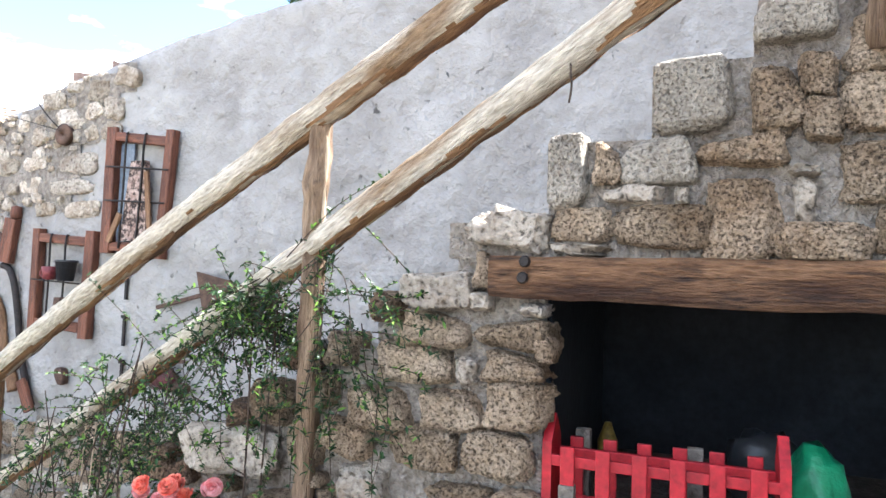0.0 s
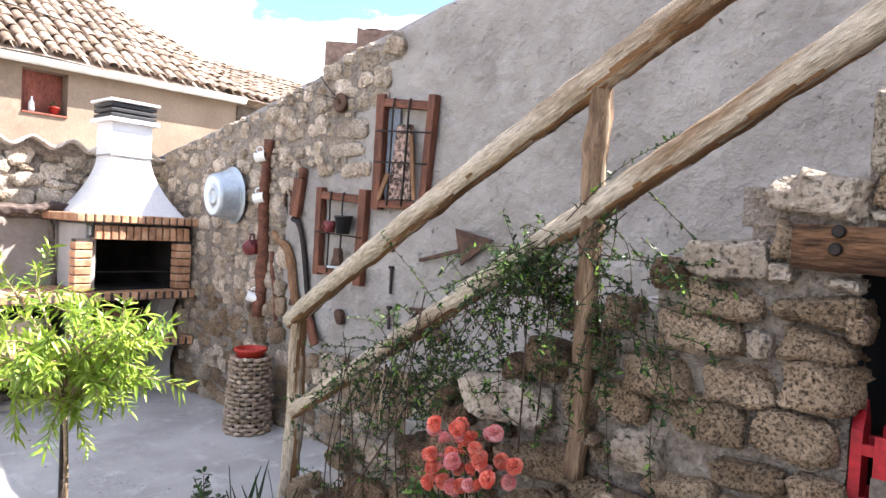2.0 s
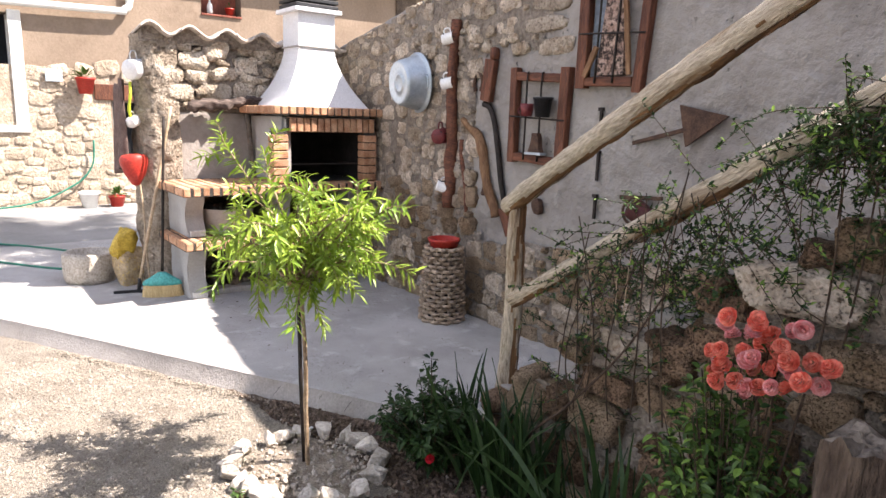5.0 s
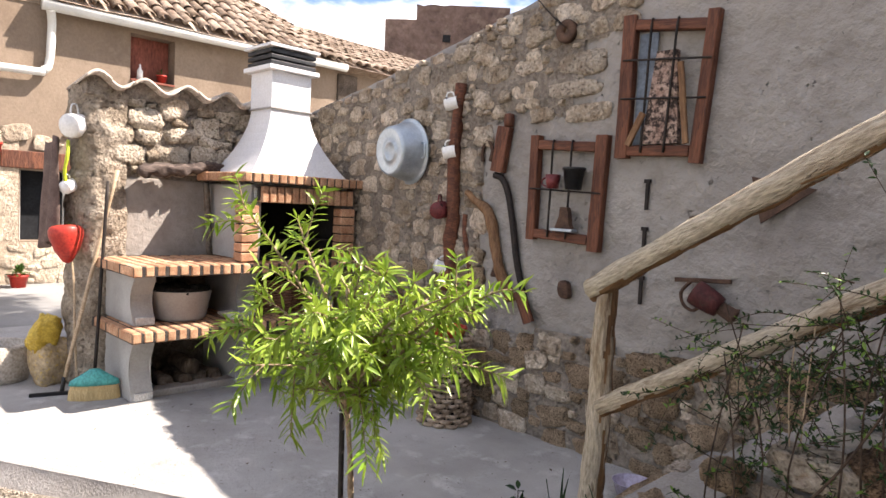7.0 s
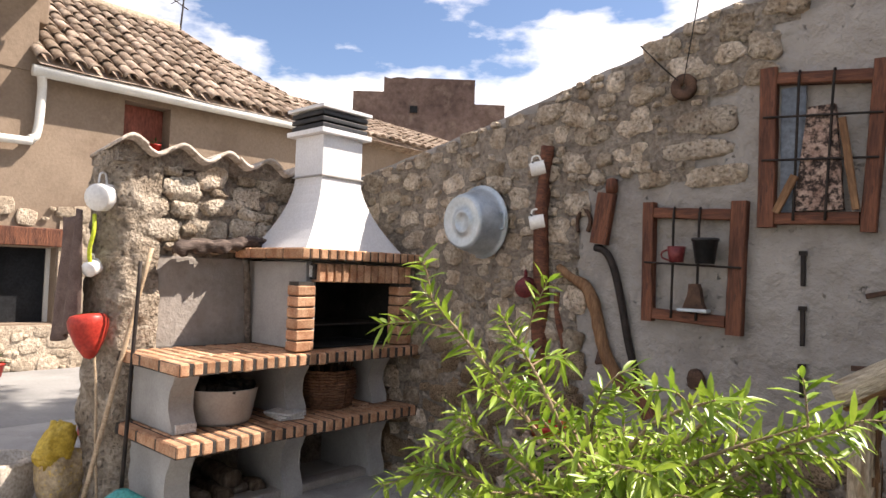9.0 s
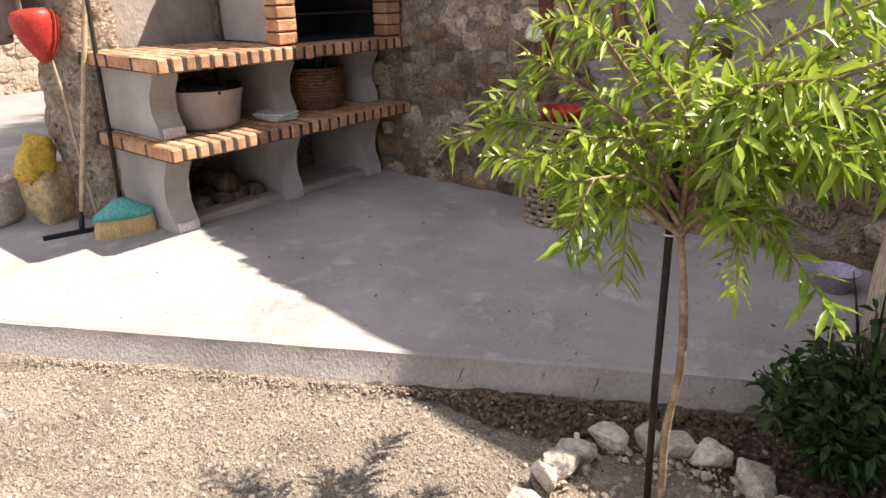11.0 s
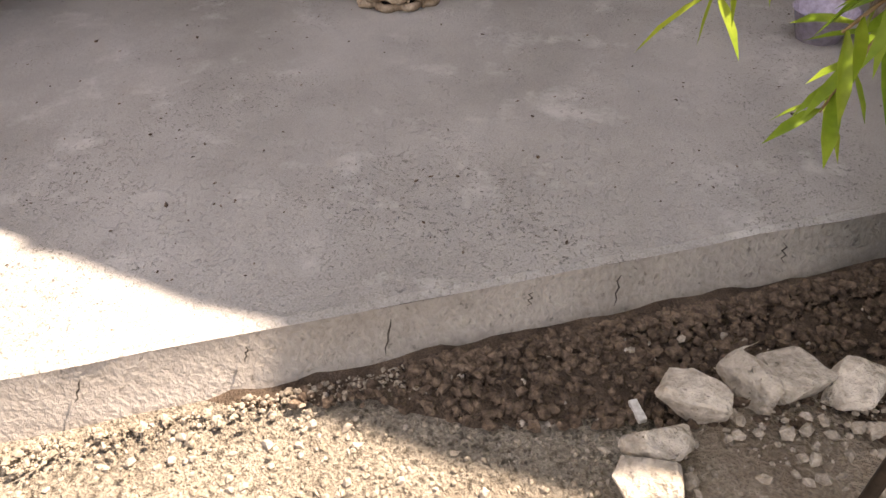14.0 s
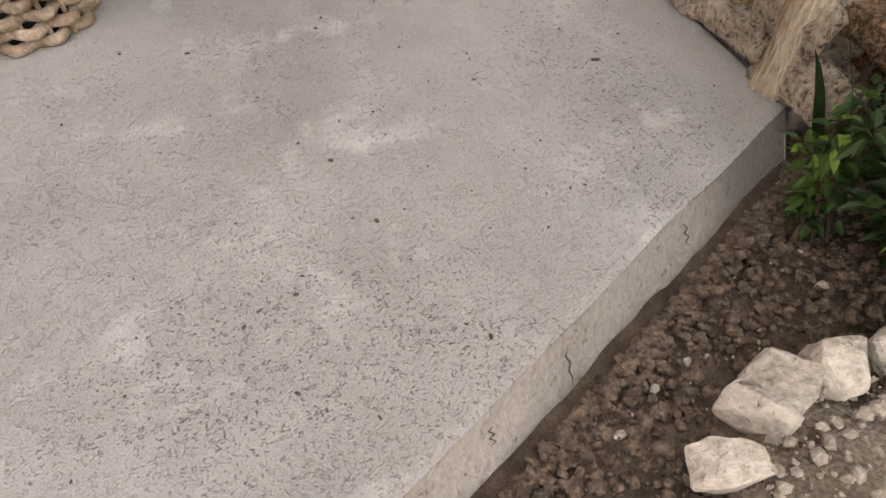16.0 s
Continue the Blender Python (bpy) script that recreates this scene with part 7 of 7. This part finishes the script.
# ---- bush with a crimson flower ----
def bush(name, label, base, stems, leaves, spread, height, material, seed, size, wide, parts_label="", fresh=None):
    r = random.Random(seed)
    t = thing(name, label, "shrub", base)
    bs, bl, bf = bmesh.new(), bmesh.new(), bmesh.new()
    base = Vector(base)
    for _ in range(stems):
        a, q = r.uniform(0, 6.28), math.sqrt(r.random())
        tip = base + Vector((math.cos(a) * spread[0] * q, math.sin(a) * spread[1] * q, height * r.uniform(0.55, 1.0) * (1.1 - 0.45 * q)))
        line = limb(bs, [base + Vector((r.uniform(-0.05, 0.05), r.uniform(-0.05, 0.05), 0)), base.lerp(tip, 0.5) + Vector((0, 0, 0.04)), tip], 0.004, 0.0015, 4)
        for j in range(leaves):
            f = r.uniform(0.15, 1.0) * (len(line) - 1)
            i = min(int(f), len(line) - 2)
            p = line[i].lerp(line[i + 1], f - i)
            d = Vector((r.gauss(0, 1), r.gauss(0, 1), r.gauss(0.25, 0.5)))
            L = size * r.uniform(0.6, 1.2)
            leaf_mesh(bf if fresh and f > (len(line) - 1) * 0.85 and r.random() < 0.35 else bl, p + d.normalized() * 0.01, d, Vector((r.gauss(0, 0.4), r.gauss(0, 0.4), 1)), L, L * wide, 0.3)
    part("stem", bs, TWIG, t)
    part("leaves", bl, material, t, parts_label)
    if fresh:
        part("young_leaves", bf, fresh, t, "paler young leaves")
    else:
        bf.free()
    return t


def rose_mesh(seed, material):
    """A full double rose of rolled petals, about one metre across."""
    r = random.Random(seed)
    bm = bmesh.new()
    for ringi, (n, rad, tilt, h) in enumerate(((4, 0.08, 0.2, 0.36), (5, 0.2, 0.5, 0.38), (7, 0.3, 0.85, 0.38), (9, 0.38, 1.2, 0.36))):
        for k in range(n):
            a = 2 * math.pi * (k + 0.5 * (ringi % 2)) / n + r.uniform(-0.15, 0.15)
            m = Matrix.Rotation(a, 4, "Z") @ Matrix.Translation((rad * 0.35, 0, 0.08 * ringi * -1 + 0.1)) @ Matrix.Rotation(tilt + r.uniform(-0.12, 0.12), 4, "Y")
            w = 0.24 + 0.05 * ringi
            rows = []
            for z, ww, bend in ((0, 0.35, 0), (0.5, 1.0, 0.05), (0.85, 0.95, 0.0), (1.0, 0.55, 0.09)):
                rows.append([bm.verts.new(m @ Vector((bend + 0.12 * (1 - abs(u)) * 0.8, u * w * ww, z * h))) for u in (-1, 0, 1)])
            for p, q in zip(rows, rows[1:]):
                for i in range(2):
                    bm.faces.new((p[i], p[i + 1], q[i + 1], q[i]))
    bmesh.ops.create_icosphere(bm, subdivisions=1, radius=0.09, matrix=Matrix.Translation((0, 0, 0.3)))
    me = bpy.data.meshes.new("flower")
    bm.to_mesh(me)
    bm.free()
    me.materials.append(material)
    me.shade_smooth()
    return me


crim = bush("flowering_bush", "dense green garden bush with one crimson flower", (-2.9, 1.27, -0.09), 84, 34, (0.26, 0.24), 0.5, LEAF_DARK, 51, 0.042, 0.48, "dark green leaves")
f = piece("flower", rose_mesh(1, CRIMSON), crim, Matrix.Translation((-2.72, 1.13, 0.1)) @ Matrix.Rotation(radians(50), 4, "X") @ Matrix.Diagonal((0.04, 0.04, 0.04, 1)))
bush("low_herb", "low dark green herb by the slab corner", (-2.72, 1.52, -0.09), 60, 30, (0.2, 0.14), 0.22, LEAF_DARK, 53, 0.024, 0.35, "", LEAF_MID)
bush("leafy_shoot", "pale green leafy shoot at the slab corner", (-3.04, 1.42, -0.09), 9, 26, (0.09, 0.07), 0.36, LEAF_MID, 57, 0.036, 0.5, "", LEAF_FRESH)
bush("seedling", "tiny green weed beside the rocks", (-3.13, 0.48, -0.1), 6, 8, (0.04, 0.03), 0.05, LEAF_MID, 55, 0.025, 0.4)

iris = thing("iris_clump", "clump of tall sword-shaped iris leaves", "plant", (-2.6, 1.42, -0.1))
r = random.Random(15)
for k in range(120):
    bm = bmesh.new()
    if k < 90:
        b = Vector((r.gauss(-2.62, 0.15), r.gauss(1.41, 0.06), -0.1))
        lean, L = Vector((r.gauss(0.0, 0.24), r.gauss(-0.06, 0.18), 1)), r.uniform(0.35, 0.7)
    else:
        b = Vector((r.gauss(-2.02, 0.09), r.gauss(1.36, 0.04), -0.1))
        lean, L = Vector((r.gauss(-0.25, 0.3), r.gauss(-0.1, 0.25), 1)), r.uniform(0.4, 0.75)
    d = lean.normalized()
    s = d.cross(Vector((r.gauss(0, 1), r.gauss(0, 1), 0))).normalized()
    w, rows = r.uniform(0.008, 0.014), []
    fall = Vector((lean.x, lean.y, 0)) * r.uniform(0.05, 0.35)
    for t in (0, 0.35, 0.65, 0.85, 1.0):
        c = b + d * L * t + fall * L * t * t - Vector((0, 0, 0.15 * L * t ** 3))
        ww = w * (1 - t ** 3) + 0.0003
        rows.append([bm.verts.new(c - s * ww), bm.verts.new(c + Vector((0.002, 0.002, 0))), bm.verts.new(c + s * ww)])
    for p, q in zip(rows, rows[1:]):
        bm.faces.new((p[0], p[1], q[1], q[0]))
        bm.faces.new((p[1], p[2], q[2], q[1]))
    part("blade", bm, BLADE, iris)

rose = bush("rose_bush", "rose bush with a cluster of coral and pink roses", (-1.57, 1.32, -0.05), 110, 36, (0.26, 0.17), 0.98, LEAF_MID, 61, 0.036, 0.55, "green rose leaves", LEAF_FRESH)
for x, z in ((-1.6, 0.8), (-1.5, 0.85), (-1.42, 0.8), (-1.55, 0.88)):
    bm = bmesh.new()
    limb(bm, [(-1.55, 1.35, 0.05), (-1.5 + (x + 1.5) * 0.4, 1.36, 0.5), (x, 1.35, z)], 0.006, 0.003, 5)
    part("cane", bm, TWIG, rose)
ros = [rose_mesh(10, CORAL), rose_mesh(11, CORAL), rose_mesh(12, PINK), rose_mesh(13, CORAL), rose_mesh(14, PINK)]
for k, (x, z) in enumerate(((-1.65, 0.78), (-1.6, 0.95), (-1.55, 0.965), (-1.48, 0.94), (-1.44, 0.89), (-1.37, 0.875), (-1.47, 0.81), (-1.54, 0.83), (-1.51, 0.885), (-1.61, 0.87), (-1.43, 0.82), (-1.57, 0.75), (-1.65, 0.85), (-1.58, 0.91), (-1.51, 0.93), (-1.5, 0.84), (-1.63, 0.8), (-1.57, 0.87), (-1.46, 0.86), (-1.53, 0.9), (-1.48, 0.9), (-1.44, 0.85), (-1.4, 0.85), (-1.54, 0.86), (-1.6, 0.83), (-1.5, 0.8), (-1.55, 0.93), (-1.46, 0.92), (-1.62, 0.9), (-1.59, 0.97), (-1.52, 0.97), (-1.66, 0.81), (-1.41, 0.88), (-1.39, 0.82), (-1.56, 0.8), (-1.49, 0.87), (-1.53, 0.79), (-1.6, 0.79), (-1.45, 0.95), (-1.57, 0.94))):
    s_ = rnd.uniform(0.04, 0.051)
    piece("flower", ros[(0, 2, 3, 4, 1)[k % 5]], rose, Matrix.Translation((x, 1.33 + rnd.uniform(-0.09, 0.05), z + 0.01)) @ Euler((radians(50 + rnd.uniform(-35, 35)), radians(rnd.uniform(-40, 40)), rnd.uniform(-0.7, 0.5))).to_matrix().to_4x4() @ Matrix.Diagonal((s_, s_, s_, 1)))

# ---- climbing jasmine on the rail ----
jas = thing("climbing_jasmine", "wiry climbing jasmine with small dark leaves", "climber", (-2.1, 1.55, 0))
bs, bl, bf = bmesh.new(), bmesh.new(), bmesh.new()
r = random.Random(23)
lower = lambda x: 0.665 + (x + 2.86) * 0.613


def sprig(p, d, L, bend, dense, leafy=bl, size=0.021):
    q = p + d * L * 0.5 + Vector((0, 0, bend * 0.5)) + Vector((r.gauss(0, 0.03), r.gauss(0, 0.02), r.gauss(0, 0.02)))
    e = p + d * L + Vector((0, 0, bend)) + Vector((r.gauss(0, 0.03), r.gauss(0, 0.03), r.gauss(0, 0.03)))
    line = limb(bs, [p, q, e], 0.002, 0.0008, 4)
    for j in range(int(L / 0.0062 * dense)):
        f = r.uniform(0.1, 1.0) * (len(line) - 1)
        i = min(int(f), len(line) - 2)
        c = line[i].lerp(line[i + 1], f - i)
        v = Vector((r.gauss(0, 1), r.gauss(0, 1), r.gauss(0.2, 0.7)))
        s = size * r.uniform(0.6, 1.25)
        leaf_mesh(leafy if r.random() < 0.82 else bf, c, v, Vector((r.gauss(0, 0.5), r.gauss(0, 0.5), 1)), s, s * 0.42, 0.1)
    return line


for x0, x1, n in ((-2.42, -2.3, 4), (-2.15, -1.9, 4), (-1.6, -1.4, 2)):      # upright stems from the ground and the steps
    for _ in range(n):
        x = r.uniform(x0, x1)
        zt = lower(x) + r.uniform(-0.05, 0.12)
        z0 = max(-0.1, STEP_TOP(x) - 0.35)
        limb(bs, [(x, STAIR_Y - 0.03, z0), (x + r.uniform(-0.08, 0.08), STAIR_Y - 0.04, (z0 + zt) / 2), (x + r.uniform(-0.12, 0.12), STAIR_Y + 0.02, zt)], 0.0035, 0.002, 5)
        for _ in range(6):
            z = r.uniform(z0 + 0.1, zt)
            sprig(Vector((x, STAIR_Y - 0.03, z)), Vector((r.gauss(0, 0.8), r.uniform(-0.6, 0.2), r.gauss(0.2, 0.5))).normalized(), r.uniform(0.08, 0.22), 0.02, 0.9)
for _ in range(115):                                    # arching shoots along the lower rail
    x = r.uniform(-2.5, -1.1)
    p = Vector((x, rail_y(x) + r.uniform(-0.07, 0.03), lower(x) + r.uniform(-0.1, 0.02)))
    up = r.random() < 0.05
    d = Vector((r.uniform(-1, 0.8), r.uniform(-0.5, 0.25), r.uniform(0.05, 0.4) if up else r.uniform(-0.85, 0.05))).normalized()
    sprig(p, d, r.uniform(0.15, 0.42), 0.03 if up else -0.08, 0.8)
for _ in range(85):                                     # the thick knot beside the upper post
    p = Vector((r.gauss(-1.43, 0.08), r.gauss(STAIR_Y + 0.01, 0.05), r.gauss(1.42, 0.05)))
    sprig(p, Vector((r.gauss(-0.1, 0.8), r.gauss(-0.2, 0.4), r.gauss(0.0, 0.6))).normalized(), r.uniform(0.08, 0.22), -0.02, 1.5)
for _ in range(20):                                     # shoots to the upper side, over the pier
    p = Vector((r.uniform(-1.27, -1.05), STAIR_Y - 0.02, r.uniform(1.3, 1.6)))
    sprig(p, Vector((r.uniform(0.2, 1), r.uniform(-0.3, 0.1), r.uniform(-0.5, 0.1))).normalized(), r.uniform(0.1, 0.38), -0.03, 0.9)
for _ in range(11):                                     # trails hanging before the stones
    x = r.choice((-1.24, -1.19, -1.12, -1.4, -1.02)) + r.uniform(-0.03, 0.03)
    sprig(Vector((x, STAIR_Y - 0.06, r.uniform(1.2, 1.45))), Vector((r.gauss(0, 0.1), -0.05, -1)).normalized(), r.uniform(0.15, 0.5), -0.02, 0.8, size=0.024)
for _ in range(150):                                    # dark tangle behind the rail
    p = Vector((r.uniform(-2.05, -1.45), STAIR_Y + r.uniform(0.03, 0.25), 0)) + Vector((0, 0, r.uniform(0.8, 1.08)))
    sprig(p, Vector((r.gauss(0, 0.8), r.gauss(0, 0.4), r.gauss(0.1, 0.5))).normalized(), r.uniform(0.1, 0.25), -0.02, 1.2)
part("stem", bs, TWIG, jas, "dark wiry stems")
part("leaves", bl, LEAF_DARK, jas, "small dark green leaves")
part("young_leaves", bf, LEAF_FRESH, jas, "pale young shoots")

string = thing("hanging_string", "thin pale string hanging from the lower rail", "string", (-2.2, 1.6, 0.66))
for k, x in enumerate((-2.21, -2.165)):
    wire("strand", [(x, 1.602, 1.085), (x - 0.006, 1.59, 0.9), (x + 0.012 - 0.02 * k, 1.585, 0.7)], 0.0022, STICK, string)
part("tag", box(bmesh.new(), (-2.205, 1.578, 0.665), (-2.175, 1.592, 0.72), 0.004), PAPER, string, "small grey tag")
branch = thing("dry_branch", "long bare dry branch leaning before the stair", "branch", (-2.56, 1.46, -0.1))
bm = bmesh.new()
limb(bm, [(-2.56, 1.46, -0.1), (-2.48, 1.44, 0.2), (-2.28, 1.44, 0.42), (-2.08, 1.47, 0.68), (-1.96, 1.52, 0.92)], 0.007, 0.003, 6, 0.2, 4)
limb(bm, [(-2.26, 1.44, 0.44), (-2.2, 1.42, 0.56), (-2.17, 1.43, 0.66)], 0.003, 0.0012, 5)
part("stem", bm, TWIG, branch, smooth=True)

# ---- stump, bowl, pine ----
stump = thing("log_stump", "upright grey log with flaking bark", "stump", (-1.27, 1.33, -0.1))
bm = bmesh.new()
rings = []
for j in range(16):
    ring = []
    for i in range(26):
        a = 2 * math.pi * i / 26
        r_ = (0.098 - 0.012 * j / 15) * (1 + 0.3 * noise.noise(Vector((math.cos(a) * 2.2, math.sin(a) * 2.2, j * 0.11))) + 0.12 * noise.noise(Vector((math.cos(a) * 6, math.sin(a) * 6, j * 0.5))))
        top = 0.745 + 0.05 * noise.noise(Vector((math.cos(a) * 1.6, math.sin(a) * 1.6, 8))) + 0.02 * noise.noise(Vector((math.cos(a) * 5, math.sin(a) * 5, 3)))
        ring.append(bm.verts.new((-1.26 + r_ * math.cos(a), 1.32 + r_ * math.sin(a), -0.12 + (top + 0.12) * j / 15)))
    rings.append(ring)
for p, q in zip(rings, rings[1:]):
    for i in range(26):
        bm.faces.new((p[i], p[(i + 1) % 26], q[(i + 1) % 26], q[i]))
STUMP_RIM = [v.co.copy() for v in rings[-1]]
part("trunk", bm, BARK, stump, smooth=True)
bm = bmesh.new()
discs = []
for j in range(5):
    f = 1 - j / 4.5
    discs.append([bm.verts.new((-1.26 + (v.x + 1.26) * f, 1.32 + (v.y - 1.32) * f, v.z * f + 0.745 * (1 - f) + 0.03 * noise.noise(Vector((v.x * 30 * f, v.y * 30 * f, 5))) * (j > 0) - 0.003)) for v in [w.copy() for w in STUMP_RIM]])
for p, q in zip(discs, discs[1:]):
    for i in range(26):
        bm.faces.new((p[i], p[(i + 1) % 26], q[(i + 1) % 26], q[i]))
bm.faces.new(discs[-1])
part("broken_top", bm, CUTWOOD, stump, "splintered grey broken top")

lb = thing("lilac_bowl", "pale lilac plastic bowl on the terrace", "bowl", (-3.15, 2.46, 0.004))
part("bowl", lathe(bmesh.new(), [(0, 0), (0.06, 0), (0.09, 0.09), (0.096, 0.09), (0.084, 0.085), (0.055, 0.008), (0, 0.008)], 20, Matrix.Translation((-3.13, 2.44, 0.005))), mat("lilac_plastic", (0.42, 0.38, 0.5), (0.5, 0.46, 0.58), 8, 0.4, 0.1, 60, dist=0.001), lb, smooth=True)

TREE = Vector((-4.75, 6.65, -0.1))
pine = thing("pine_tree", "tall dark pine standing behind the wall", "tree", TREE)
bm = bmesh.new()
tube(bm, [TREE, TREE + Vector((0.03, 0, 3.5)), TREE + Vector((-0.05, 0, 7.0)), TREE + Vector((0, 0.05, 12.3))], [0.15, 0.12, 0.09, 0.02], 8, 0.2)
r = random.Random(9)
tips = []
for k in range(150):
    z = 4.95 + 7.05 * (k + r.random()) / 150
    a, L = k * 2.4 + r.uniform(-0.5, 0.5), r.uniform(0.55, 1.0) * min(2.0, 0.7 + (z - 4.95) * 0.45, (12.6 - z) * 0.75)
    p = TREE + Vector((0, 0, z + 0.1))
    e = p + Vector((math.cos(a) * L, math.sin(a) * L, r.uniform(0.0, 0.45)))
    tube(bm, [p, p.lerp(e, 0.5) + Vector((0, 0, 0.08)), e], [0.035, 0.022, 0.007], 5)
    tips.append((p, e))
part("trunk", bm, TWIG, pine)
bm = bmesh.new()
for p, e in tips:
    for _ in range(60):
        c = p.lerp(e, r.uniform(0.25, 1.05)) + Vector((r.gauss(0, 0.1), r.gauss(0, 0.1), r.gauss(0, 0.07)))
        leaf_mesh(bm, c, Vector((r.gauss(0, 1), r.gauss(0, 1), r.gauss(0.3, 0.6))), Vector((0, 0, 1)), 0.24, 0.06, 0.1)
part("crown", bm, LEAF_DARK, pine, "dark needle clumps")


# ---- vine overhead ----
vine = thing("grape_vine", "grape vine arching over the yard, pale green leaves", "vine", (-3.3, -2.7, GROUND))
r = random.Random(71)
bm = bmesh.new()
VINE_TIP = Vector((-2.64, 0.23, 1.97))
V_SIDE = Vector((0.9, 0.44, 0))
limb(bm, [(-3.3, -2.7, GROUND - 0.03), (-3.35, -2.65, 0.9), (-3.2, -2.5, 1.9), (-3.05, -1.9, 2.5)], 0.045, 0.025, 9, 0.4, 3)
cane = limb(bm, [(-3.05, -1.9, 2.5), (-3.0, -0.9, 2.5), (-2.95, -0.1, 2.27), VINE_TIP - V_SIDE * 0.12 + Vector((0, 0, 0.08)), VINE_TIP], 0.02, 0.003, 7, 0.2, 5)
part("trunk", bm, BARK, vine, "brown woody vine stem", smooth=True)
bm = bmesh.new()
for a, b, c in (((0, 0), (0.06, -0.07), (0.0, -0.16)), ((0.0, -0.05), (0.05, -0.11), (0.05, -0.16)), ((0.0, 0.0), (0.09, 0.02), (0.13, 0.06)), ((0.09, 0.02), (0.12, 0.0), (0.13, -0.03))):
    tube(bm, smooth_line([VINE_TIP + V_SIDE * u + Vector((0, 0, v)) for u, v in (a, b, c)], 4), [0.003] * 9, 5)
part("tendril", bm, LEAF_FRESH, vine, "curling pale tendrils")
for k in range(26):
    bm = bmesh.new()
    s_ = r.uniform(0.05, 0.085)
    if k < 18:
        p = VINE_TIP + V_SIDE * r.uniform(-0.42, 0.02) + Vector((r.uniform(-0.08, 0.08), r.uniform(-0.12, 0.08), r.uniform(-0.04, 0.2)))
    elif k < 20:
        p, s_ = VINE_TIP + V_SIDE * (0.08 + 0.04 * (k - 18)) + Vector((0, 0, -0.02)), 0.025
    else:
        p = cane[r.randrange(6, len(cane) - 6)] + Vector((r.gauss(0, 0.06), r.gauss(0, 0.06), r.uniform(0.0, 0.08)))
    m = Matrix.Translation(p) @ Euler((r.gauss(0.3, 0.6), r.gauss(0, 0.6), r.uniform(0, 6.28))).to_matrix().to_4x4()
    hub = bm.verts.new(m @ Vector((0, 0, 0)))
    rim = []
    for i in range(21):
        a = -2.75 + 5.5 * i / 20
        q = s_ * (0.72 + 0.28 * math.cos(a * 5 / 1.1) + 0.06 * (i % 2)) * (1.05 - 0.1 * abs(a))
        rim.append(bm.verts.new(m @ Vector((q * math.cos(a), q * math.sin(a), -0.25 * q * q / s_ + 0.12 * s_ * math.cos(a * 4.5)))))
    for i in range(20):
        bm.faces.new((hub, rim[i], rim[i + 1]))
    part("leaf", bm, VINE_LEAF, vine, smooth=True)
